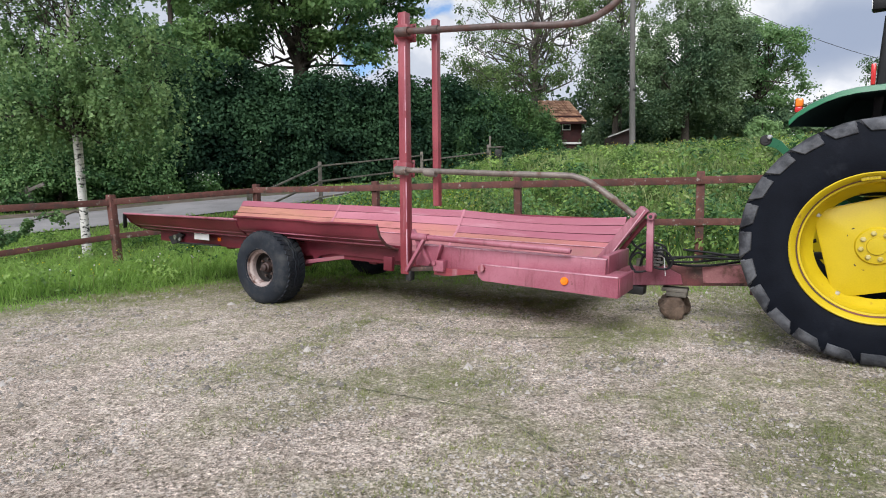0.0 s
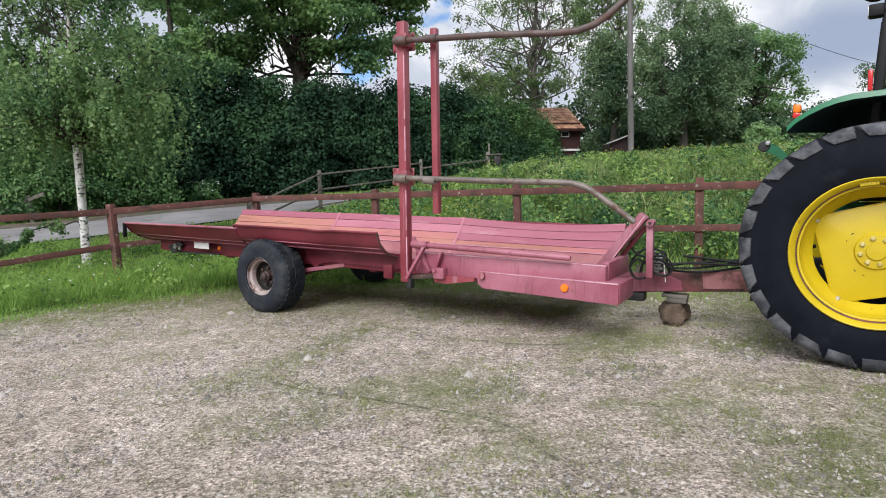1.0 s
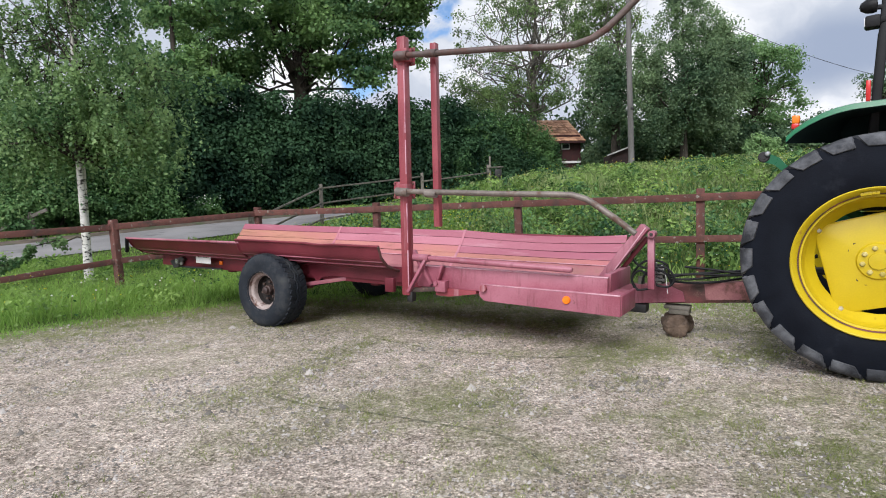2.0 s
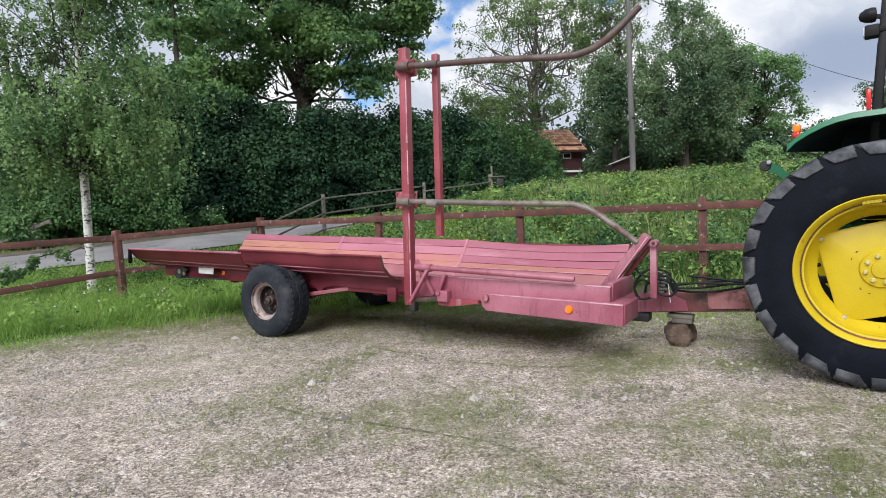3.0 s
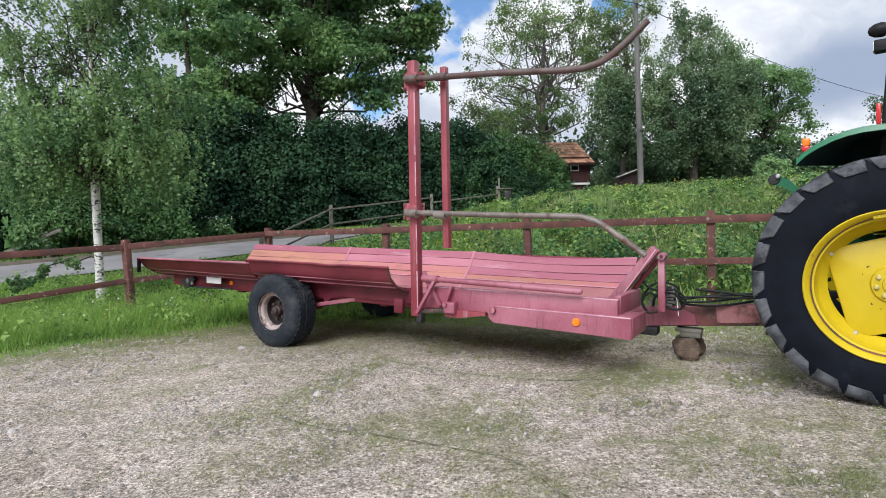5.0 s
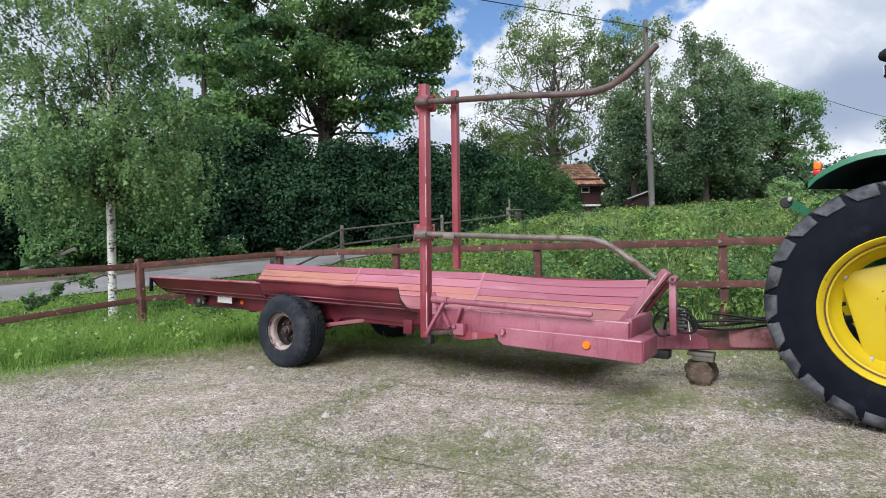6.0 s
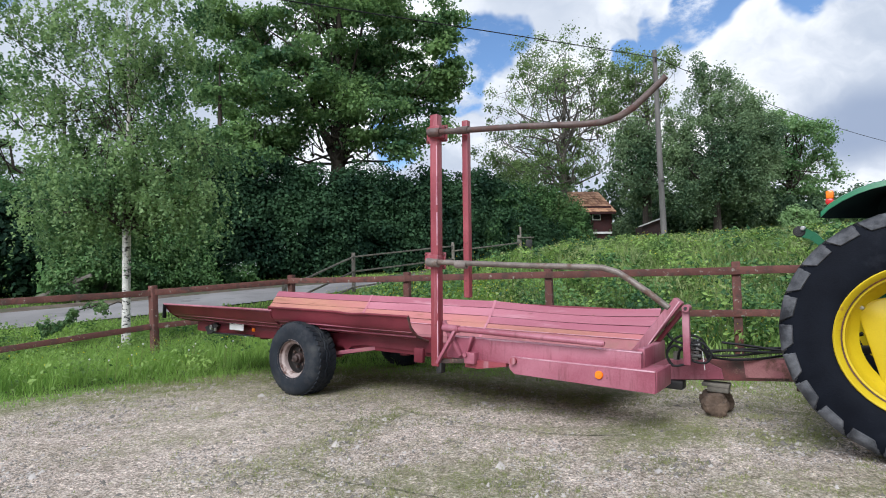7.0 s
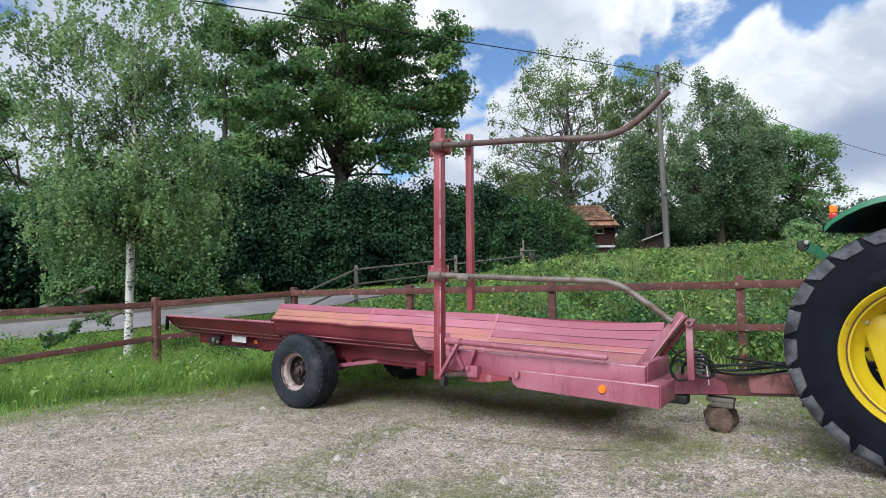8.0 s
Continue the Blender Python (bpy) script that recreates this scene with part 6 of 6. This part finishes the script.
def hedge(name, line, label, leaf_m, seed, clumps, per, leaf, thick=1.1, r=0.55):
    """A long overgrown hedge: leafy lumps crowded over its uneven faces and top. line: (x, y, height)."""
    rng = np.random.RandomState(seed)
    P = np.array(line, float)
    seg = np.linalg.norm(np.diff(P[:, :2], axis=0), axis=1)
    s = np.concatenate([[0], np.cumsum(seg)])
    ob = thing(name, pose(0, 0, 0), label, "hedge")
    t = rng.uniform(0, s[-1], clumps)
    x, y, h = (np.interp(t, s, P[:, k]) for k in range(3))
    h = h * (1 + 0.06 * fbm(t, t * 0, 2.6, seed % 7) + 0.04 * fbm(t, t * 0 + 3, 0.9, seed % 5))
    f = rng.uniform(0, 1, clumps)
    z = r * 0.4 + f * (h - r * 0.6)
    side = np.where(rng.uniform(size=clumps) < 0.75, -1, 1)
    d = side * thick * (1 - 0.5 * f ** 4) * (1 + 0.18 * fbm(t, z, 2.0, 1 + seed % 3)) * rng.uniform(0.75, 1.0, clumps)
    k = np.clip(np.searchsorted(s, t) - 1, 0, len(seg) - 1)
    tx, ty = np.diff(P[:, 0])[k] / seg[k], np.diff(P[:, 1])[k] / seg[k]
    cl = np.stack([x - ty * d, y + tx * d, z], 1)
    cl[:, 2] += ground_z(cl[:, 0], cl[:, 1])
    c, nor = clump_leaves(cl, r * rng.uniform(0.6, 1.3, clumps), per, rng, 0.75, 0.3, 0.3)
    ln = leaf * rng.uniform(0.6, 1.4, len(c))
    # larger leaves deep inside close the gaps
    q = rng.uniform(0, s[-1], clumps * 5)
    qx, qy, qh = (np.interp(q, s, P[:, k]) for k in range(3))
    core = np.stack([qx + rng.normal(0, thick * 0.25, len(q)), qy + rng.normal(0, thick * 0.25, len(q)), rng.uniform(0.0, 0.86, len(q)) * (qh - r * 0.5)], 1)
    core[:, 2] += ground_z(core[:, 0], core[:, 1])
    c, nor = np.concatenate([c, core]), np.concatenate([nor, rng.normal(size=core.shape) + [0.4, -0.9, 0.2]])
    ln = np.concatenate([ln, rng.uniform(0.7, 1.3, len(q)) * r * 0.85])
    o = new("foliage", leaf_mesh("foliage", c, nor, ln, ln * rng.uniform(0.5, 0.85, len(c)), leaf_m, rng))
    o.parent = ob
    for q in np.arange(0.4, s[-1], 1.1):
        a, b, hh = (float(np.interp(q, s, P[:, k])) for k in range(3))
        zz = float(ground_z(a, b))
        bm = bmesh.new()
        tube(bm, limb_path((a, b, zz - 0.1), (a + rng.normal(0, 0.5), b + rng.normal(0, 0.4), zz + hh * rng.uniform(0.6, 0.9)), rng, 1.0, 6), list(np.linspace(0.07, 0.015, 6)), 5, False)
        part("stem", bm, M_BARK, ob)
    return ob


hedge("hedge", [(-13.5, 21.2, 3.8), (-10.5, 23.2, 5.2), (-7.5, 25.0, 5.0), (-3.5, 27.5, 4.65), (0.3, 29.9, 4.5), (1.6, 30.8, 3.6), (2.7, 31.6, 2.6), (3.6, 32.3, 1.2)], "tall dark green overgrown hedge along the lane", L_HEDGE, 41, 900, 170, 0.150, 1.4, 0.66)
hedge("lane_bush", [(-13.6, 17.6, 2.0), (-11.6, 19.0, 2.4), (-10.0, 20.6, 2.2)], "green bushes beside the lane", L_SHRUB, 45, 120, 240, 0.095, 0.8, 0.5)
hedge("bank_hedge", [(2.0, 43, 7.4), (5.4, 42.5, 7.0), (8.6, 41, 5.6), (10.8, 38, 4.0), (12.2, 33.5, 2.2), (14.5, 32.5, 2.2), (20, 33.5, 1.9), (27, 33, 2.0), (40, 30, 3.0)], "rough hedge along the top of the bank", L_DENSE, 46, 380, 100, 0.19, 1.2, 0.6)
hedge("lane_thicket", [(-27, 10.5, 4.6), (-21, 15.2, 4.2), (-16.5, 18.6, 3.4), (-13.5, 21.2, 3.4)], "dark thicket beside the lane", L_HEDGE, 47, 330, 110, 0.2, 1.3, 0.65)
hedge("flowering_shrub", [(-9.9, 22.0, 0.6), (-9.0, 22.6, 0.65)], "low shrub with small white flowers by the hedge", L_SHRUB, 43, 26, 90, 0.12, 0.5, 0.32)
hedge("crest_bush", [(8.7, 34.6, 0.7), (9.6, 34.4, 1.4), (11.4, 32.6, 1.5), (12.4, 30.4, 1.5), (14.0, 30.0, 1.6), (17.5, 29.6, 1.4)], "low dark green bushes along the crest of the bank", L_DENSE, 48, 160, 120, 0.15, 0.7, 0.5)
hedge("cottage_bush", [(0.6, 28.6, 2.4), (1.8, 29.8, 3.4), (2.8, 31.0, 3.9), (3.9, 32.0, 3.6), (5.0, 32.8, 3.1), (6.0, 33.2, 2.6), (6.6, 33.4, 1.2)], "green bushes in front of the cottage", L_SHRUB, 49, 220, 130, 0.13, 0.5, 0.42)
hedge("small_shrub", [(13.9, 26.3, 0.8), (14.6, 26.2, 1.15), (15.1, 26.2, 0.7)], "small bright green shrub on the bank", L_MAPLE, 44, 20, 110, 0.11, 0.4, 0.32)

# cottage on the rise
HX, HY = 7.05, 36.5
hz = float(ground_z(HX, HY)) + 0.2
house = thing("cottage", pose(HX, HY, hz, 0, 0, 8), "red wooden cottage with eave shade in its wall colour and an old clay tile roof", "house")
bm = bmesh.new()
box(bm, (-2.15, 0, 0.45), (6.1, 5.0, 2.9))
part("wall", bm, M_COTTAGE, house)
bm = bmesh.new()
for sgn in (-1, 1):
    a, b = (0, 3.15), (sgn * 2.95, 1.5)
    plate(bm, [(-5.3, 0), (1.0, 0), (1.0, 1), (-5.3, 1)], 0.08, lambda u, v, w, a=a, b=b: (u, a[0] + (b[0] - a[0]) * v, a[1] + (b[1] - a[1]) * v + w - 0.08))
roof = part("roof", bm, M_COTTAGE, house)
tile_bm = bmesh.new()
box(tile_bm, (0, 0, 0), (0.24, 0.44, 0.035), None, 0.0)
tile_me = finish(tile_bm, "tile", M_ROOF)
ang = math.atan2(1.65, 2.95)
for i in range(26):
    for j in range(8):
        t = new("tile", tile_me)
        t.parent = roof
        v = (j + 0.5) / 8
        t.location = (0.92 - 0.25 * i, -2.95 * v, 3.15 - 1.65 * v + 0.012 * (i % 2))
        t.rotation_euler = (ang - 0.04, 0, 0)
for x in (-0.05, -2.4):
    bm = bmesh.new()
    box(bm, (x, -2.53, 1.22), (0.5, 0.08, 0.34), None, 0.01)
    w = part("window_frame", bm, M_WHITEPAINT, house)
    bm = bmesh.new()
    box(bm, (x, -2.575, 1.22), (0.4, 0.02, 0.25))
    part("pane", bm, M_WINDOW, w)
bm = bmesh.new()
box(bm, (0.0, -2.56, 0.30), (1.7, 0.08, 0.12))
part("sill_board", bm, M_WHITEPAINT, house)
# open-sided shed beside it
SX, SY = 8.78, 28.0
sz = float(ground_z(SX, SY))
shed = thing("shed", pose(SX, SY, sz), "small red shed with tree shade in its wall colour and a pale gable board", "shed")
# wall colour holds the shade of the trees around the shed
bm = bmesh.new()
plate(bm, [(-0.5, -0.3), (0.55, -0.3), (0.55, 0.95), (-0.5, 0.58)], 1.2, lambda u, v, w: (u, 0.7 + w, v))
part("wall", bm, M_SHEDSHADE, shed)
bm = bmesh.new()
bar(bm, (-0.72, -0.04, 0.52), (0.6, -0.04, 0.99), 0.06, 0.12, 0.005, (0, 1, 0))
part("gable_board", bm, M_PALEBOARD, shed)

# ---- grass, weeds and stones ----
rng = np.random.RandomState(77)


def bank_s(x, y):
    return (x - FENCE_B[0]) * FENCE_N[0] + (y - FENCE_B[1]) * FENCE_N[1]


def scatter(n, x0, x1, y0, y1, keep):
    x, y = rng.uniform(x0, x1, n), rng.uniform(y0, y1, n)
    k = keep(x, y)
    x, y = x[k], y[k]
    return np.stack([x, y, ground_z(x, y)], 1)


def off_road(x, y, w=1.75):
    ry = np.interp(x, road_x, road_y)
    slope = np.gradient(road_y, road_x)
    c = np.cos(np.arctan(np.interp(x, road_x, slope)))
    return np.abs(y - ry) * c > w


def grass(name, roots, h0, h1, w0, w1, lean, material, label):
    n = len(roots)
    hh = rng.uniform(h0, h1, n) * (1 + 0.35 * fbm(roots[:, 0], roots[:, 1], 1.3, 0.4))
    line = np.interp(roots[:, 0], [-11, -8.2, -5.58, -3.56, -1.5], [6.0, 7.85, 9.55, 10.9, 10.4])
    edge = yard_mask(roots[:, 0], roots[:, 1])
    hh = hh * (0.12 + 0.88 * smoothstep(0.1, -1.25, edge + 0.45 * fbm(roots[:, 0], roots[:, 1], 0.7, 2.3)))
    hh = np.where((roots[:, 0] < -1.5) & (roots[:, 1] > line + 0.15), hh * 0.32, hh)
    hh = np.where((roots[:, 0] > -1.5) & (roots[:, 1] > 12.5), hh * 0.75, hh)
    me = blade_mesh(name, roots, hh, rng.uniform(w0, w1, n), lean, material, rng)
    return tagged(new(name, me), label, "grass", kind="stuff")


grass("verge_grass", scatter(95000, -12, 0.5, 4.5, 13.5, lambda x, y: (yard_mask(x, y) + 0.3 * fbm(x, y, 0.4, 3.1) < 0.22) & off_road(x, y)), 0.10, 0.40, 0.005, 0.012, 0.95, L_GRASS, "lush green grass along the fence")
grass("road_verge_grass", scatter(36000, -20, 2, 12, 25, lambda x, y: off_road(x, y) & ((y < np.interp(x, road_x, road_y)) | off_road(x, y, 2.6))), 0.12, 0.34, 0.015, 0.03, 0.5, L_GRASS, "grass beside the lane")
grass("bank_grass", scatter(52000, -3, 22, 5, 20, lambda x, y: (yard_mask(x, y) < 0.0) & off_road(x, y, 2.2)), 0.08, 0.30, 0.012, 0.03, 0.6, L_BANK, "rough grass and weeds on the bank")
grass("crest_grass", scatter(54000, -3, 22, 8, 24, lambda x, y: ((x > 2.8) | (y < 16)) & (bank_s(x, y) > 1.6 + 1.2 * fbm(x, y, 2.2, 0.9)) & off_road(x, y, 2.2)), 0.12, 0.40, 0.010, 0.022, 0.8, L_CREST, "tall pale yellow-green grass on top of the bank")


def weeds(name, n, keep, low, high, size, material, label, x0=-3, x1=20):
    w = scatter(n, x0, x1, 6, 21, keep)
    w = np.repeat(w, 6, axis=0)
    w[:, :2] += rng.normal(0, 0.09, (len(w), 2))
    w[:, 2] = ground_z(w[:, 0], w[:, 1]) + rng.uniform(low, high, len(w)) * (1 + 0.4 * fbm(w[:, 0], w[:, 1], 1.7, 0.5))
    ln = rng.uniform(0.6, 1.4, len(w)) * size
    return tagged(new(name, leaf_mesh(name, w, rng.normal(size=(len(w), 3)) * 0.7 + [0, -0.3, 0.8], ln, ln * 0.62, material, rng)), label, "weeds", kind="stuff")


weeds("nettles", 30000, lambda x, y: (bank_s(x, y) > 0.1) & (bank_s(x, y) < 2.6 + 1.5 * fbm(x, y, 1.8, 1.3)) & (fbm(x, y, 1.6, 0.9) > -0.05), 0.10, 0.65, 0.075, L_SHRUB, "dark green leafy nettles behind the fence")
def clumps(name, n, keep, r0, r1, per, size, material, label):
    """Leafy plants in rounded clumps of uneven height."""
    c = scatter(n, -3, 22, 6, 21, lambda x, y: keep(x, y) & ((x > 2.8) | (y < 16)))
    r = rng.uniform(r0, r1, len(c)) * (1 + 0.35 * fbm(c[:, 0], c[:, 1], 2.4, 0.3))
    r = r * np.where(c[:, 1] > 12.5, 0.55, 1.0)
    c[:, 2] += r * 0.5
    p, nor = clump_leaves(c, r, per, rng, 1.1, 0.7, 0.35)
    ln = rng.uniform(0.6, 1.4, len(p)) * size
    return tagged(new(name, leaf_mesh(name, p, nor, ln, ln * rng.uniform(0.35, 0.7, len(p)), material, rng)), label, "weeds", kind="stuff")


clumps("bank_weeds", 2300, lambda x, y: (yard_mask(x, y) < -0.4) & (bank_s(x, y) > -0.3), 0.14, 0.38, 46, 0.085, L_BANK, "light green leafy weeds in clumps on the bank")
clumps("crest_weeds", 1200, lambda x, y: (bank_s(x, y) > 1.4) & (fbm(x, y, 1.6, 2.7) > -0.1), 0.14, 0.36, 50, 0.070, L_CREST, "pale yellow-green leafy weeds on the bank")
clumps("dock_leaves", 620, lambda x, y: (bank_s(x, y) > 0.3) & (fbm(x, y, 1.5, 3.4) > 0.15), 0.20, 0.46, 50, 0.12, L_SHRUB, "dark broad dock leaves in clumps on the bank")
weeds("verge_weeds", 9000, lambda x, y: (yard_mask(x, y) < -0.2) & off_road(x, y) & (y < 12.5) & (fbm(x, y, 1.3, 1.4) > 0.15), 0.04, 0.30, 0.06, L_BANK, "broad-leaved dark green weeds in the verge", -11, -3)
fl = np.concatenate([scatter(2400, -4, 12, 8, 17, lambda x, y: (yard_mask(x, y) < -0.3) & (fbm(x, y, 1.5, 0.2) > 0.0)), scatter(1500, -3.2, 0.8, 10.6, 13.5, lambda x, y: fbm(x, y, 1.0, 0.8) > -0.3), scatter(500, 3.0, 7.5, 6.4, 9.2, lambda x, y: (yard_mask(x, y) < -0.1) & (fbm(x, y, 0.9, 2.1) > 0.0)), scatter(170, -8, -2, 6.5, 9.6, lambda x, y: yard_mask(x, y) < -0.15)])
fl[:, 2] += rng.uniform(0.2, 0.5, len(fl))
s = rng.uniform(0.012, 0.022, len(fl))
tagged(new("yellow_flowers", leaf_mesh("yellow_flowers", fl, rng.normal(size=(len(fl), 3)), s, s, L_FLOWER, rng)), "small yellow flowers in the grass", "flowers", kind="stuff")

wf = scatter(420, 1.5, 7.5, 6.6, 9.6, lambda x, y: (yard_mask(x, y) < -0.1) & (fbm(x, y, 0.9, 1.2) > 0.0))
wf[:, 2] += rng.uniform(0.12, 0.5, len(wf))
s = rng.uniform(0.014, 0.028, len(wf))
tagged(new("white_flowers", leaf_mesh("white_flowers", wf, rng.normal(size=(len(wf), 3)) + [0, -1, 0.3], s, s, L_WHITEFL, rng)), "small white flowers in the weeds behind the drawbar", "flowers", kind="stuff")

# loose stones on the yard
base_v = np.array([[1, 0, -0.35], [-1, 0, -0.35], [0, 1, -0.35], [0, -1, -0.35], [0, 0, 1]], float)
base_f = np.array([[0, 2, 4], [2, 1, 4], [1, 3, 4], [3, 0, 4]])


def stones(name, pts, sizes, material, label):
    n = len(pts)
    v = base_v[None] * rng.uniform(0.6, 1.25, (n, 5, 1)) * np.array([1, 0.85, 0.55]) + rng.normal(0, 0.12, (n, 5, 3))
    a = rng.uniform(0, 6.28, n)
    ca, sa = np.cos(a)[:, None], np.sin(a)[:, None]
    v = np.stack([v[..., 0] * ca - v[..., 1] * sa, v[..., 0] * sa + v[..., 1] * ca, v[..., 2]], -1) * sizes[:, None, None] + pts[:, None]
    f = (base_f[None] + 5 * np.arange(n)[:, None, None]).reshape(-1, 3)
    me = bpy.data.meshes.new(name)
    me.vertices.add(5 * n)
    me.vertices.foreach_set("co", v.astype(np.float32).ravel())
    me.loops.add(len(f) * 3)
    me.loops.foreach_set("vertex_index", f.astype(np.int32).ravel())
    me.polygons.add(len(f))
    me.polygons.foreach_set("loop_start", np.arange(0, len(f) * 3, 3, dtype=np.int32))
    me.update(calc_edges=True)
    me.materials.append(material)
    return tagged(new(name, me), label, "gravel", kind="stuff")


M_PEBBLE = mat("pale_pebbles", (0.16, 0.145, 0.13), (0.48, 0.44, 0.41), 3, 0.9, bump=0.3, island=0.9)
near = scatter(80000, -4.5, 5, 1.2, 7.5, lambda x, y: (yard_mask(x, y) > 0.1) & (rng.uniform(size=len(x)) < 2.2 / np.maximum(y, 1.6)))
big = scatter(24, -4, 4.5, 1.6, 6.5, lambda x, y: yard_mask(x, y) > 0.3)
M_FLAT = mat("pale_flat_stones", (0.28, 0.26, 0.24), (0.43, 0.40, 0.37), 12, 0.9, bump=0.3, island=0.6)

stones("loose_gravel", near, rng.gamma(1.8, 0.0027, len(near)) + 0.003, M_PEBBLE, "loose pale gravel stones on the yard")


coarse = scatter(9000, -6.5, 6, 3.2, 9.2, lambda x, y: yard_mask(x, y) > 0.0)
stones("coarse_gravel", coarse, rng.gamma(2.0, 0.0048, len(coarse)) + 0.004, M_PEBBLE, "coarser brown and pale stones trodden into the yard")
stones("flat_stones", big, rng.gamma(3.0, 0.0055, len(big)) + 0.012, M_FLAT, "pale flat stones lying in the yard")


# thin grass and dry straw on the gravel
def tufts(n, spread, per, prob):
    p = scatter(n, -4.6, 5.2, 1.3, 8.8, lambda x, y: (yard_mask(x, y) > -0.1) & (rng.uniform(size=len(x)) < prob(x, y)))
    p = np.repeat(p, per, axis=0)
    p[:, :2] += rng.normal(0, spread, (len(p), 2))
    return p


t = tufts(34000, 0.020, 7, lambda x, y: 0.03 + moss_amount(x, y) ** 1.3)
tagged(new("yard_grass", blade_mesh("yard_grass", t, rng.uniform(0.008, 0.032, len(t)), rng.uniform(0.003, 0.006, len(t)), 1.3, L_TURF, rng)), "thin short grass growing through the gravel", "grass", kind="stuff")
edge = scatter(60000, -8, 4.5, 4.5, 10, lambda x, y: (yard_mask(x, y) < 1.3) & (yard_mask(x, y) > -0.3) & (rng.uniform(size=len(x)) < smoothstep(1.2, -0.1, yard_mask(x, y) + 0.4 * fbm(x, y, 0.5, 2.9)) ** 1.5))
tagged(new("edge_turf", blade_mesh("edge_turf", edge, rng.uniform(0.015, 0.07, len(edge)), rng.uniform(0.006, 0.012, len(edge)), 1.0, L_GRASS, rng)), "short trodden turf along the edge of the gravel", "grass", kind="stuff")
t = tufts(9000, 0.03, 5, lambda x, y: 0.25 + 0.5 * moss_amount(x, y))
tagged(new("dry_grass", blade_mesh("dry_grass", t, rng.uniform(0.004, 0.015, len(t)), rng.uniform(0.003, 0.006, len(t)), 3.0, L_STRAW, rng)), "dry grass scraps lying on the gravel", "grass", kind="stuff")

# white blossom on the low shrub, dandelion clocks on stalks, a fallen rail by the lane
bl = np.stack([rng.normal(-9.5, 0.40, 140), rng.normal(21.9, 0.2, 140), np.zeros(140)], 1)
bl[:, 2] = ground_z(bl[:, 0], bl[:, 1]) + rng.uniform(0.35, 0.85, 140)
sz_ = rng.uniform(0.03, 0.07, 140)
tagged(new("white_blossom", leaf_mesh("white_blossom", bl, rng.normal(size=(140, 3)) + [0, -1, 0.5], sz_, sz_, L_WHITEFL, rng)), "small white blossom on the low shrub", "flowers", kind="stuff")
for k in range(16):
    x = rng.uniform(-5.2, -2.6)
    y = float(np.interp(x, [-5.3, -4.4, -3.2], [6.9, 8.0, 9.2])) + rng.uniform(0.05, 0.9)
    z = float(ground_z(x, y))
    h = rng.uniform(0.30, 0.48)
    plant = thing("dandelion", pose(x, y, z), "dandelion gone to seed on a pale stalk", "plant", "dandelions in the verge")
    part("stalk", tube(bmesh.new(), [(0, 0, 0), (0.01, 0, h * 0.5), (0.03, 0.01, h)], 0.003, 5), L_TURF, plant)
    bm = bmesh.new()
    bmesh.ops.create_icosphere(bm, subdivisions=2, radius=0.012, matrix=Matrix.Translation((0.03, 0.01, h + 0.01)))
    part("seed_head", bm, L_WHITEFL, plant)
bm = bmesh.new()
bar(bm, (-14.1, 17.0, 0.85), (-11.9, 17.2, 1.75), 0.06, 0.10, 0.008)
fallen = thing("fallen_rail", pose(0, 0, 0), "pale broken fence rail leaning on a stump by the lane", "fence rail")
part("rail", bm, M_GREYWOOD, fallen)
part("stump", bar(bmesh.new(), (-12.3, 17.2, 0.8), (-12.4, 17.2, 1.7), 0.10, 0.10, 0.008, (1, 0, 0)), M_GREYWOOD, fallen)
